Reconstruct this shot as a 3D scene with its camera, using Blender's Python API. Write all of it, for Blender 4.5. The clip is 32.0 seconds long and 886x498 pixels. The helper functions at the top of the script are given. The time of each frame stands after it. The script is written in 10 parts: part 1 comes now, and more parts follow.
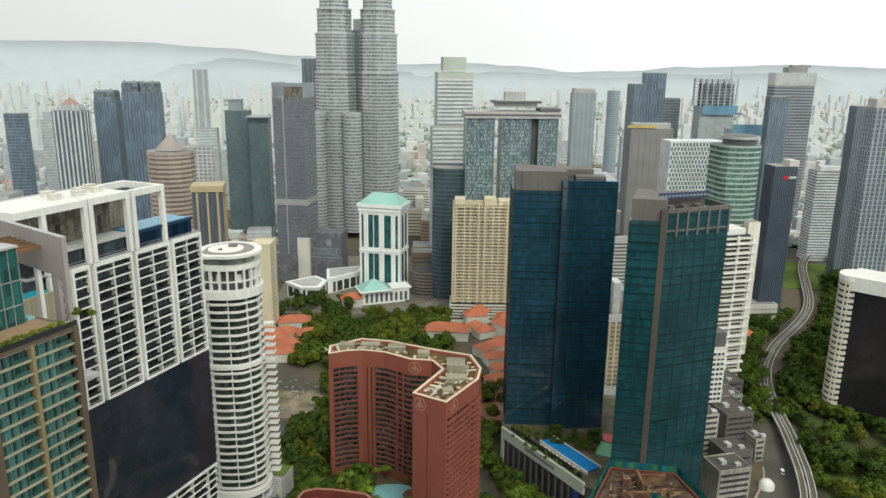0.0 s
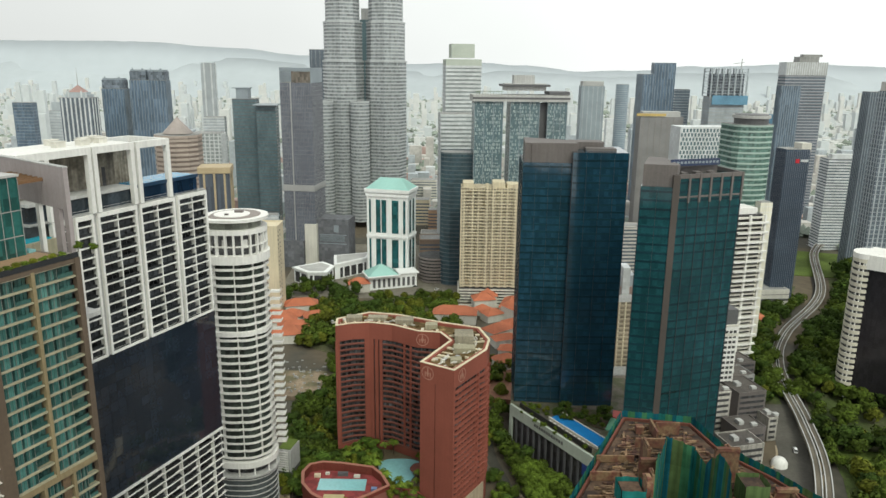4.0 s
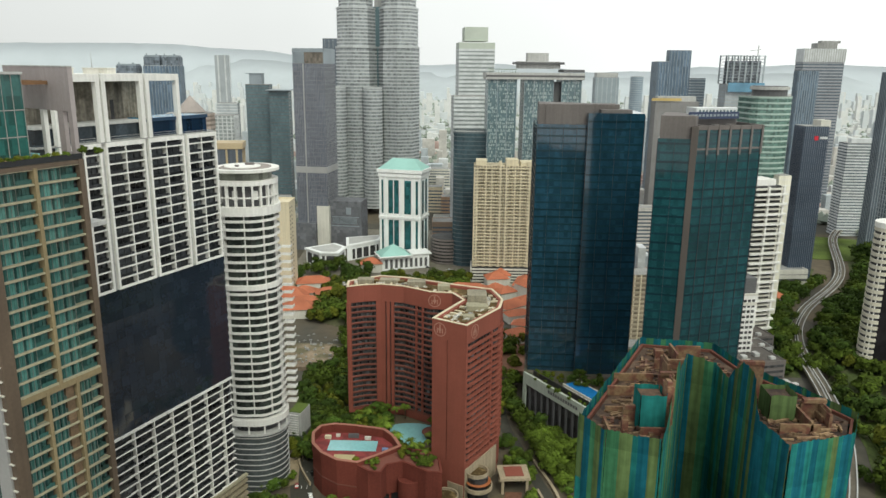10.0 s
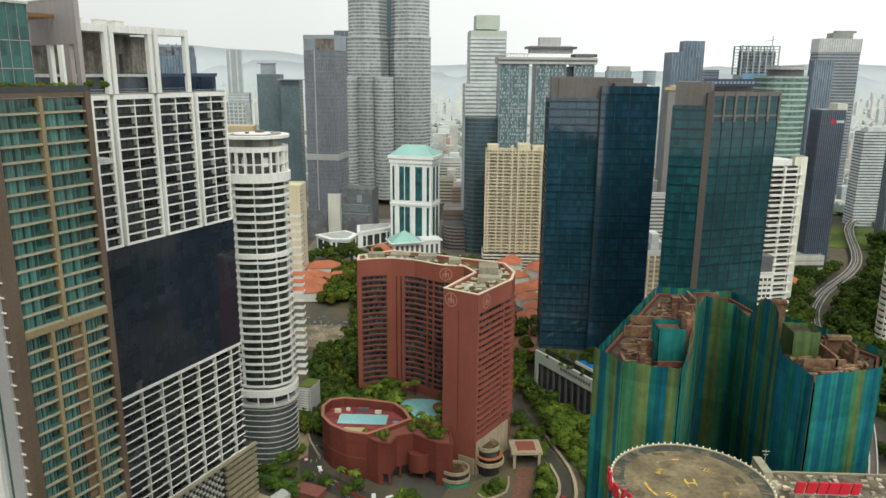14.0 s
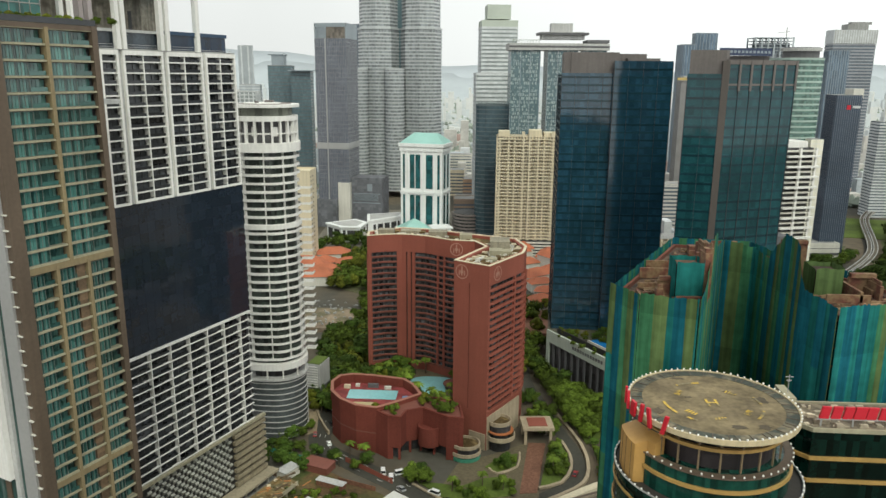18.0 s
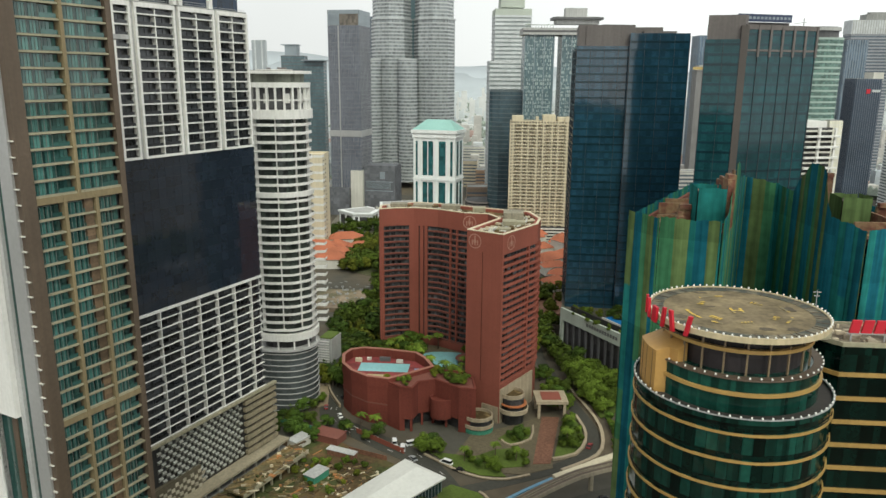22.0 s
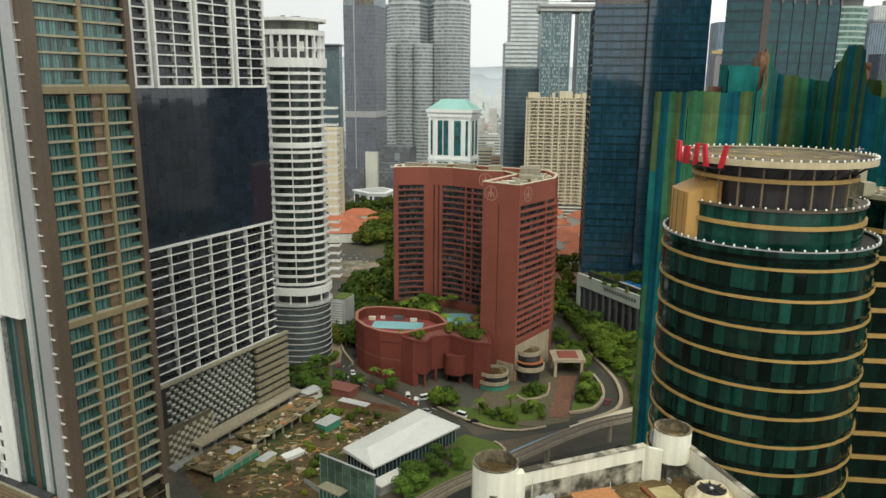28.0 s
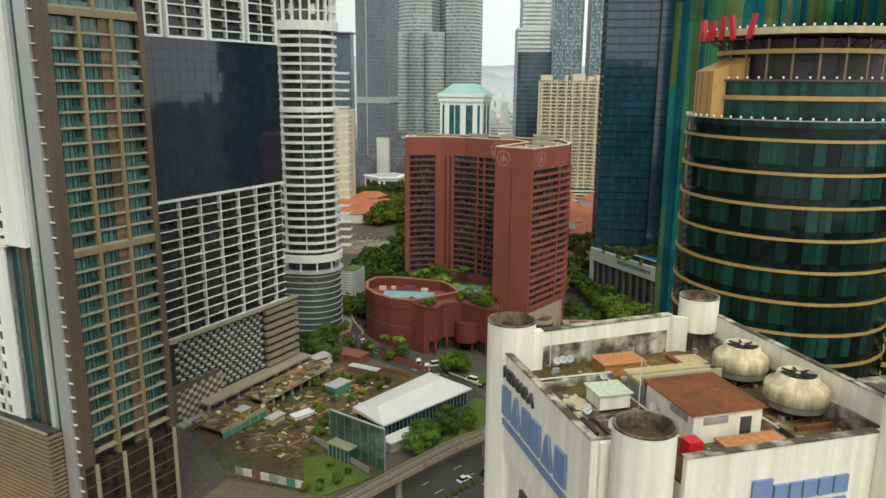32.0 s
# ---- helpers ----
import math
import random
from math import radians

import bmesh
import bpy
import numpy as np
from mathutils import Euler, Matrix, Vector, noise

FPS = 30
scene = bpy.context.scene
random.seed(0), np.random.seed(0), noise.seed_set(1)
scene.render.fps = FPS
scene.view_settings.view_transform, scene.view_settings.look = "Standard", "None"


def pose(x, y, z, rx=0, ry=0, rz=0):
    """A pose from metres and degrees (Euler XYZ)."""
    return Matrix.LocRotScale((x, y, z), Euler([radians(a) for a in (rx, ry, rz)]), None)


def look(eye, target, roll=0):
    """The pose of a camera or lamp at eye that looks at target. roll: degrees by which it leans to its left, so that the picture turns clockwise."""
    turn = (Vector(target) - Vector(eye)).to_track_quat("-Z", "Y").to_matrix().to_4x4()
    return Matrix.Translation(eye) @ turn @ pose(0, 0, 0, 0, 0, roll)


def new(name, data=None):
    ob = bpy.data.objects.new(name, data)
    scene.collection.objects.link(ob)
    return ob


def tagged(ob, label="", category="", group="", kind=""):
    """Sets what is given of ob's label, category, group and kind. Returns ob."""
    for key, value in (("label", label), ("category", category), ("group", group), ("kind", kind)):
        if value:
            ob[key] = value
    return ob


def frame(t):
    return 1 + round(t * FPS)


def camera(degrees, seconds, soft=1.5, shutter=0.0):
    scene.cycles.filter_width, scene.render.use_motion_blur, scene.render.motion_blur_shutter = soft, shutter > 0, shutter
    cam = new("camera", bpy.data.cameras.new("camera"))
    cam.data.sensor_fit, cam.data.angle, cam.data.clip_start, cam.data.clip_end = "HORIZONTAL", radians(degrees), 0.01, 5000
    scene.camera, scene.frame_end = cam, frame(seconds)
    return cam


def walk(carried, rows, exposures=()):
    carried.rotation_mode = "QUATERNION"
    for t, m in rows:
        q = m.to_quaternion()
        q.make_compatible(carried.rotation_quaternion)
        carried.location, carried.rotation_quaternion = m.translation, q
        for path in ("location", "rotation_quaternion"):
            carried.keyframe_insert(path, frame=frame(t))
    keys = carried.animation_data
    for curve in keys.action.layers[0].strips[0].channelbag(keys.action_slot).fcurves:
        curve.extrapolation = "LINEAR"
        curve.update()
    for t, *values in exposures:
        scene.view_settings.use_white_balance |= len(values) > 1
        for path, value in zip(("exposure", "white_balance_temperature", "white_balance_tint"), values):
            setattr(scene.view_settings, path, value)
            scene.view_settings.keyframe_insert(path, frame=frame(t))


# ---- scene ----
cam = camera(62.4, 32.0)
METRES, EYE, TILT, LEAN, TURN = 118.75, 231.0, -14.4, -0.72, 0.0
ROWS = [
    (0.0, 0.0, 0.0, 0.0, 0.0, 0.0, -0.0),
    (0.5, -0.0023, 0.0055, -0.0155, 0.08, 0.02, -0.02),
    (1.0, -0.0031, 0.0097, -0.0312, 0.14, 0.04, -0.05),
    (1.5, -0.002, 0.0116, -0.0471, 0.25, 0.07, -0.05),
    (2.0, -0.0015, 0.0165, -0.0634, 0.35, 0.08, -0.06),
    (2.5, -0.0013, 0.0206, -0.0804, 0.39, 0.1, -0.11),
    (3.0, -0.0014, 0.0251, -0.0971, 0.45, 0.12, -0.13),
    (3.5, -0.0041, 0.0319, -0.1136, 0.51, 0.14, -0.13),
    (5.5, 0.0005, 0.0432, -0.1792, 0.76, 0.3, -0.07),
    (6.0, -0.0009, 0.0478, -0.1941, 0.8, 0.33, -0.12),
    (6.5, -0.001, 0.0515, -0.2087, 0.84, 0.35, -0.16),
    (7.0, -0.0025, 0.0559, -0.2242, 0.9, 0.38, -0.16),
    (7.5, -0.0022, 0.0595, -0.2405, 1.0, 0.4, -0.18),
    (8.0, -0.0016, 0.0631, -0.2554, 1.12, 0.44, -0.2),
    (8.5, -0.0013, 0.0663, -0.2699, 1.24, 0.47, -0.22),
    (9.0, -0.0015, 0.07, -0.2849, 1.37, 0.49, -0.22),
    (9.5, -0.0023, 0.0746, -0.2991, 1.47, 0.51, -0.23),
    (10.0, -0.0029, 0.0792, -0.3144, 1.58, 0.54, -0.25),
    (10.5, -0.0029, 0.0831, -0.3285, 1.67, 0.57, -0.26),
    (11.0, -0.0033, 0.0871, -0.3435, 1.76, 0.59, -0.28),
    (11.5, -0.0035, 0.0911, -0.3583, 1.84, 0.61, -0.3),
    (12.0, -0.0044, 0.0953, -0.3734, 1.95, 0.65, -0.31),
    (12.5, -0.0044, 0.0997, -0.3895, 2.07, 0.66, -0.32),
    (13.0, -0.005, 0.1037, -0.4046, 2.2, 0.68, -0.33),
    (13.5, -0.0045, 0.1073, -0.4192, 2.33, 0.71, -0.34),
    (14.0, -0.0049, 0.1122, -0.4342, 2.43, 0.73, -0.37),
    (14.5, -0.0046, 0.1156, -0.4491, 2.54, 0.76, -0.37),
    (16.5, -0.0058, 0.1314, -0.5051, 2.98, 0.86, -0.42),
    (17.0, -0.0062, 0.1345, -0.5183, 3.05, 0.9, -0.48),
    (17.5, -0.007, 0.1385, -0.5326, 3.14, 0.94, -0.5),
    (18.0, -0.0073, 0.1425, -0.5461, 3.23, 0.96, -0.52),
    (18.5, -0.0081, 0.1471, -0.5602, 3.36, 0.99, -0.53),
    (19.0, -0.0077, 0.1507, -0.5742, 3.51, 1.01, -0.56),
    (19.5, -0.0079, 0.1544, -0.5884, 3.62, 1.03, -0.64),
    (20.0, -0.0083, 0.1589, -0.604, 3.76, 1.06, -0.65),
    (20.5, -0.0082, 0.1627, -0.6183, 3.85, 1.08, -0.68),
    (21.0, -0.0088, 0.1673, -0.6337, 4.0, 1.1, -0.69),
    (21.5, -0.0089, 0.1714, -0.6487, 4.11, 1.12, -0.71),
    (22.0, -0.0094, 0.1751, -0.6636, 4.2, 1.16, -0.74),
    (22.5, -0.0099, 0.1798, -0.6796, 4.32, 1.16, -0.76),
    (23.0, -0.0106, 0.1841, -0.694, 4.4, 1.18, -0.79),
    (23.5, -0.0108, 0.1885, -0.7087, 4.52, 1.2, -0.79),
    (24.0, -0.011, 0.1922, -0.7232, 4.6, 1.22, -0.89),
    (24.5, -0.011, 0.1966, -0.7381, 4.72, 1.25, -0.89),
    (25.0, -0.0118, 0.2009, -0.7541, 4.81, 1.27, -0.93),
    (25.5, -0.0125, 0.2051, -0.7691, 4.9, 1.3, -0.96),
    (27.5, -0.0131, 0.2224, -0.8274, 5.24, 1.42, -1.04),
    (28.0, -0.014, 0.2259, -0.8421, 5.3, 1.46, -1.09),
    (28.5, -0.0146, 0.2298, -0.8566, 5.39, 1.48, -1.14),
    (29.0, -0.015, 0.2345, -0.8717, 5.48, 1.5, -1.17),
    (29.5, -0.0151, 0.2389, -0.8866, 5.58, 1.5, -1.19),
    (30.0, -0.0152, 0.2432, -0.9025, 5.68, 1.51, -1.21),
    (30.5, -0.0159, 0.2476, -0.9177, 5.79, 1.53, -1.24),
    (31.0, -0.016, 0.252, -0.9329, 5.9, 1.54, -1.26),
    (31.5, -0.0166, 0.2563, -0.9479, 6.0, 1.55, -1.28),
    (32.0, -0.0171, 0.2607, -0.9633, 6.15, 1.56, -1.31),
]
walk(cam, [(t, pose(0, 0, EYE, TILT, LEAN, TURN) @ pose(METRES * x, METRES * y, METRES * z, 90 + pitch, roll, yaw)) for t, x, y, z, yaw, pitch, roll in ROWS])

# ---- world, sun ----
world = bpy.data.worlds.new("overcast_sky")
scene.world = world
world.use_nodes = True
wn = world.node_tree.nodes
wl = world.node_tree.links
wn.clear()
w_out = wn.new("ShaderNodeOutputWorld")
w_bg = wn.new("ShaderNodeBackground")
w_sky = wn.new("ShaderNodeTexSky")
w_sky.sky_type = "NISHITA"
w_sky.sun_disc = False
w_sky.sun_elevation = radians(50)
w_sky.sun_rotation = radians(162)
w_sky.air_density, w_sky.dust_density, w_sky.ozone_density = 1.0, 4.0, 1.0
w_hsv = wn.new("ShaderNodeHueSaturation")
w_hsv.inputs["Saturation"].default_value = 0.22
w_mix = wn.new("ShaderNodeMix")
w_mix.data_type = "RGBA"
w_mix.inputs[0].default_value = 0.80
w_mix.inputs[7].default_value = (10.4, 10.8, 10.5, 1)
w_bg.inputs["Strength"].default_value = 0.125
wl.new(w_sky.outputs[0], w_hsv.inputs["Color"])
wl.new(w_hsv.outputs[0], w_mix.inputs[6])
w_co = wn.new("ShaderNodeTexCoord")
w_sep = wn.new("ShaderNodeSeparateXYZ")
w_noise = wn.new("ShaderNodeTexNoise")
w_noise.inputs["Scale"].default_value = 2.2
w_noise.inputs["Detail"].default_value = 4.0
w_east = wn.new("ShaderNodeMapRange")
w_east.inputs[1].default_value, w_east.inputs[2].default_value = -0.6, 0.25
w_east.inputs[3].default_value, w_east.inputs[4].default_value = 0.66, 0.96
w_cl = wn.new("ShaderNodeMapRange")
w_cl.inputs[1].default_value, w_cl.inputs[2].default_value = 0.3, 0.7
w_cl.inputs[3].default_value, w_cl.inputs[4].default_value = 0.96, 1.08
w_mul = wn.new("ShaderNodeMath")
w_mul.operation = "MULTIPLY"
w_sc = wn.new("ShaderNodeVectorMath")
w_sc.operation = "SCALE"
wl.new(w_co.outputs["Generated"], w_sep.inputs[0])
wl.new(w_co.outputs["Generated"], w_noise.inputs["Vector"])
wl.new(w_sep.outputs[0], w_east.inputs[0])
wl.new(w_noise.outputs[0], w_cl.inputs[0])
wl.new(w_east.outputs[0], w_mul.inputs[0])
wl.new(w_cl.outputs[0], w_mul.inputs[1])
wl.new(w_mix.outputs[2], w_sc.inputs[0])
wl.new(w_mul.outputs[0], w_sc.inputs["Scale"])
wl.new(w_sc.outputs[0], w_bg.inputs["Color"])
wl.new(w_bg.outputs[0], w_out.inputs[0])

sun_data = bpy.data.lights.new("sun", "SUN")
sun_data.energy, sun_data.angle, sun_data.color = 1.5, radians(20), (0.93, 0.97, 0.78)
sun = new("sun", sun_data)
sun.matrix_world = look((110, -330, 400), (0, 0, 0))
scene.view_settings.exposure = 0.0

# ---- materials ----


def mat(name, col, rough=0.75, metal=0.0, var=0.14, big=0.05, fine=1.2, bump=0.12, streak=0.0, rand=0.0, island=0.0, cells=None, cellvar=0.35, col2=None, mixscale=0.08, mixsharp=0.5, spec=0.5, coat=0.0):
    """Procedural surface: large stains, fine grain, optional rain streaks, panel-to-panel change and a second colour."""
    m = bpy.data.materials.new(name)
    m.use_nodes = True
    nt = m.node_tree
    bsdf = nt.nodes["Principled BSDF"]
    N, L = nt.nodes.new, nt.links.new
    geo = N("ShaderNodeNewGeometry")
    pos = geo.outputs["Position"]

    def noise_fac(scale, lo, hi, detail=3.0, vec=None):
        n = N("ShaderNodeTexNoise")
        n.inputs["Scale"].default_value = scale
        n.inputs["Detail"].default_value = detail
        L(vec or pos, n.inputs["Vector"])
        r = N("ShaderNodeMapRange")
        r.inputs[1].default_value, r.inputs[2].default_value = 0.3, 0.7
        r.inputs[3].default_value, r.inputs[4].default_value = lo, hi
        L(n.outputs[0], r.inputs[0])
        return r.outputs[0], n.outputs[0]

    def times(a, b):
        k = N("ShaderNodeMath")
        k.operation = "MULTIPLY"
        L(a, k.inputs[0])
        L(b, k.inputs[1])
        return k.outputs[0]

    f1, _ = noise_fac(big, 1 - var, 1 + var)
    f2, raw = noise_fac(fine, 1 - var * 0.7, 1 + var * 0.7, 5.0)
    fac = times(f1, f2)
    if streak:
        mp = N("ShaderNodeVectorMath")
        mp.operation = "MULTIPLY"
        mp.inputs[1].default_value = (1.0, 1.0, 0.045)
        L(pos, mp.inputs[0])
        f3, _ = noise_fac(1.1, 1 - streak, 1 + streak * 0.3, 4.0, mp.outputs[0])
        fac = times(fac, f3)
    # Cell-to-cell tone; on glass it puts curtains and reflections into the colour.
    if cells:
        sn = N("ShaderNodeVectorMath")
        sn.operation = "SNAP"
        sn.inputs[1].default_value = cells
        L(pos, sn.inputs[0])
        wnz = N("ShaderNodeTexWhiteNoise")
        wnz.noise_dimensions = "3D"
        L(sn.outputs[0], wnz.inputs["Vector"])
        r = N("ShaderNodeMapRange")
        r.inputs[3].default_value, r.inputs[4].default_value = 1 - cellvar, 1 + cellvar
        L(wnz.outputs["Value"], r.inputs[0])
        fac = times(fac, r.outputs[0])
    if rand:
        oi = N("ShaderNodeObjectInfo")
        r = N("ShaderNodeMapRange")
        r.inputs[3].default_value, r.inputs[4].default_value = 1 - rand, 1 + rand
        L(oi.outputs["Random"], r.inputs[0])
        fac = times(fac, r.outputs[0])
    if island:
        r = N("ShaderNodeMapRange")
        r.inputs[3].default_value, r.inputs[4].default_value = 1 - island, 1 + island
        L(geo.outputs["Random Per Island"], r.inputs[0])
        fac = times(fac, r.outputs[0])
    base = N("ShaderNodeRGB")
    base.outputs[0].default_value = (*col, 1)
    out = base.outputs[0]
    if col2:
        other = N("ShaderNodeRGB")
        other.outputs[0].default_value = (*col2, 1)
        n = N("ShaderNodeTexNoise")
        n.inputs["Scale"].default_value = mixscale
        n.inputs["Detail"].default_value = 6.0
        L(pos, n.inputs["Vector"])
        r = N("ShaderNodeMapRange")
        r.inputs[1].default_value, r.inputs[2].default_value = mixsharp - 0.08, mixsharp + 0.08
        L(n.outputs[0], r.inputs[0])
        mx = N("ShaderNodeMix")
        mx.data_type = "RGBA"
        L(r.outputs[0], mx.inputs[0])
        L(out, mx.inputs[6])
        L(other.outputs[0], mx.inputs[7])
        out = mx.outputs[2]
    sc = N("ShaderNodeVectorMath")
    sc.operation = "SCALE"
    L(out, sc.inputs[0])
    L(fac, sc.inputs["Scale"])
    L(sc.outputs[0], bsdf.inputs["Base Color"])
    bsdf.inputs["Roughness"].default_value = rough
    bsdf.inputs["Metallic"].default_value = metal
    bsdf.inputs["Specular IOR Level"].default_value = spec
    bsdf.inputs["Coat Weight"].default_value = coat
    if bump:
        b = N("ShaderNodeBump")
        b.inputs["Strength"].default_value = bump
        b.inputs["Distance"].default_value = 0.2
        L(raw, b.inputs["Height"])
        L(b.outputs[0], bsdf.inputs["Normal"])
    return m


WHITE = mat("white_paint", (0.76, 0.75, 0.72), 0.6, var=0.06, streak=0.12)
WHITE_WORN = mat("worn_white_render", (0.80, 0.77, 0.65), 0.85, var=0.05, streak=0.2, fine=2.5)
MOULD = mat("mould_stained_render", (0.50, 0.46, 0.37), 0.95, var=0.25, streak=0.55, col2=(0.085, 0.075, 0.052), mixscale=0.5, mixsharp=0.47, fine=3)
OFFWHITE = mat("off_white_concrete", (0.62, 0.60, 0.54), 0.8, var=0.1, streak=0.15)
CREAM = mat("cream_render", (0.66, 0.58, 0.42), 0.8, var=0.08, streak=0.15)
TAN = mat("tan_stained_render", (0.40, 0.325, 0.225), 0.85, var=0.14, streak=0.25)
BEIGE = mat("beige_slab_paint", (0.33, 0.305, 0.21), 0.75, var=0.12, streak=0.2)
OCHRE = mat("ochre_column_paint", (0.235, 0.183, 0.10), 0.75, var=0.12, streak=0.15)
NAVY = mat("navy_curtain_glass", (0.016, 0.052, 0.084), 0.07, var=0.2, cells=(2.2, 2.2, 3.9), cellvar=0.25, bump=0.0, spec=0.9)
BROWN = mat("brown_cladding", (0.105, 0.075, 0.052), 0.6, var=0.15, streak=0.15)
MAUVE = mat("mauve_grey_panel", (0.33, 0.29, 0.29), 0.6, var=0.08, streak=0.1)
GREY = mat("grey_concrete", (0.30, 0.30, 0.29), 0.85, var=0.2, streak=0.3)
LGREY = mat("light_grey_concrete", (0.45, 0.45, 0.44), 0.8, var=0.14, streak=0.2)
DGREY = mat("dark_grey_cladding", (0.10, 0.10, 0.105), 0.55, var=0.15)
TAUPE = mat("taupe_crown_panel", (0.135, 0.118, 0.112), 0.65, var=0.12, streak=0.15)
RED = mat("terracotta_tile_cladding", (0.26, 0.080, 0.056), 0.8, var=0.12, streak=0.05, fine=2.0, spec=0.25)
# Darker copy of RED; shade from the surrounding towers is put into it.
PODRED = mat("shaded_podium_tile", (0.165, 0.043, 0.031), 0.85, var=0.18, streak=0.08, fine=1.5, spec=0.2)
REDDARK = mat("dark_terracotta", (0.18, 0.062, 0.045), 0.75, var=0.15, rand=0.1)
# Shade inside rooms, recesses and openings is put into this near-black.
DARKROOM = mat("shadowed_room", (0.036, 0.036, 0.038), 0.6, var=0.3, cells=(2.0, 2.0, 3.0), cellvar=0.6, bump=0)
BLACKGLASS = mat("black_curtain_glass", (0.019, 0.026, 0.038), 0.05, var=0.15, rand=0.16, bump=0.0, spec=0.8)
TEALGLASS = mat("teal_window_glass", (0.032, 0.080, 0.072), 0.05, var=0.2, rand=0.4, island=0.9, bump=0.0, spec=0.8)
DTEAL = mat("dark_teal_curtain_glass", (0.012, 0.056, 0.066), 0.07, var=0.2, cells=(2.2, 2.2, 3.9), cellvar=0.25, bump=0.0, spec=0.45)
DTEAL2 = mat("deep_blue_curtain_glass", (0.013, 0.046, 0.074), 0.07, var=0.2, cells=(2.2, 2.2, 3.9), cellvar=0.25, bump=0.0, spec=0.9)
# Bright reflection patches are put into the panel-to-panel colour change.
GREENGLASS = mat("green_office_glass", (0.0046, 0.027, 0.020), 0.06, var=0.3, rand=0.75, spec=0.25, cells=(0.95, 0.95, 3.7), cellvar=0.6, bump=0.0)
GOLD = mat("gold_band_panel", (0.47, 0.295, 0.095), 0.4, metal=0.2, var=0.1, streak=0.1)
GOLDWALL = mat("ochre_metal_panel", (0.50, 0.285, 0.085), 0.5, metal=0.15, var=0.08)
# BLUEGLASS to GREENGREY are lightened; haze over far towers is put into them.
BLUEGLASS = mat("blue_tower_glass", (0.115, 0.165, 0.225), 0.3, var=0.15, cells=(1.7, 1.7, 9), cellvar=0.3, bump=0.0)
GREYGLASS = mat("grey_tower_glass", (0.125, 0.15, 0.18), 0.25, var=0.12, cells=(1.5, 1.5, 4), cellvar=0.12, bump=0.0)
STRIPEGLASS = mat("pale_stripe_glass", (0.26, 0.29, 0.29), 0.3, var=0.12, cells=(3, 3, 4.2), cellvar=0.15, bump=0.0)
STEELBLUE = mat("steel_blue_cladding", (0.27, 0.31, 0.34), 0.45, metal=0.2, var=0.1)
GREENGREY = mat("green_grey_glass", (0.11, 0.165, 0.185), 0.25, var=0.12, cells=(1.4, 1.4, 3.2), cellvar=0.15, bump=0.0)
STEEL = mat("brushed_steel_band", (0.42, 0.42, 0.42), 0.4, metal=0.35, var=0.08)
MINT = mat("mint_green_roof", (0.28, 0.50, 0.455), 0.6, var=0.1)
# Far walls: distance haze is put into these pale, low-contrast colours.
PALE = mat("hazed_render", (0.58, 0.60, 0.61), 0.85, var=0.1, cells=(4, 4, 3.5), cellvar=0.09, bump=0)
PALEB = mat("hazed_bluish_render", (0.40, 0.44, 0.47), 0.6, var=0.1, cells=(4, 4, 3.5), cellvar=0.09, bump=0)
PALEC = mat("hazed_cream_render", (0.52, 0.50, 0.47), 0.85, var=0.1, cells=(4, 4, 3.5), cellvar=0.09, bump=0)
ROOFTILE = mat("orange_roof_tile", (0.40, 0.125, 0.062), 0.85, var=0.25, fine=2)
RUST = mat("rusty_metal_sheet", (0.20, 0.068, 0.024), 0.85, var=0.3, fine=2.0, col2=(0.115, 0.042, 0.016), mixscale=0.16)
RUSTY_ORANGE = mat("orange_metal_sheet", (0.40, 0.17, 0.06), 0.8, var=0.3, fine=2.5)
OLIVE_SHEET = mat("faded_yellow_sheet", (0.40, 0.33, 0.16), 0.7, var=0.2, fine=2)
SCREED = mat("stained_roof_screed", (0.105, 0.070, 0.030), 0.95, var=0.4, spec=0.2, col2=(0.28, 0.205, 0.10), mixscale=0.33, mixsharp=0.62, fine=2.5)
PADDECK = mat("weathered_helipad_deck", (0.205, 0.162, 0.095), 0.9, var=0.3, big=0.25, spec=0.2, col2=(0.155, 0.122, 0.075), mixscale=0.3, mixsharp=0.5, fine=1.4)
YELLOW = mat("worn_yellow_marking", (0.50, 0.33, 0.05), 0.8, var=0.4, fine=1.5, col2=(0.17, 0.14, 0.08), mixscale=0.9, mixsharp=0.5)
SIGNRED = mat("red_sign_face", (0.52, 0.012, 0.028), 0.5, var=0.06, bump=0)
SIGNBLUE = mat("slate_blue_sign", (0.16, 0.24, 0.42), 0.5, var=0.08, bump=0)
SIGNDARK = mat("charcoal_sign", (0.05, 0.05, 0.055), 0.5, var=0.1, bump=0)
FIBRE = mat("cream_fibreglass", (0.62, 0.52, 0.34), 0.65, var=0.2, streak=0.5, fine=2.0)
BLACK = mat("black_rubber_metal", (0.02, 0.02, 0.02), 0.6, var=0.2)
BULB = mat("white_bulb_globe", (0.85, 0.84, 0.80), 0.35, var=0.02, bump=0)
ASPHALT = mat("asphalt", (0.050, 0.048, 0.038), 0.95, var=0.2, fine=0.8)
PAVING = mat("light_paving", (0.120, 0.098, 0.058), 0.9, var=0.15, cells=(0.9, 0.9, 5), cellvar=0.12)
BRICKPAVE = mat("red_brown_paving", (0.185, 0.086, 0.052), 0.9, var=0.15, cells=(0.7, 0.7, 5), cellvar=0.2)
GRASS = mat("lawn_grass", (0.085, 0.125, 0.018), 1.0, var=0.3, fine=1.5, bump=0.4)
EARTH = mat("bare_earth", (0.115, 0.072, 0.030), 1.0, var=0.5, fine=0.8, bump=0.6, col2=(0.042, 0.052, 0.013), mixscale=0.1)
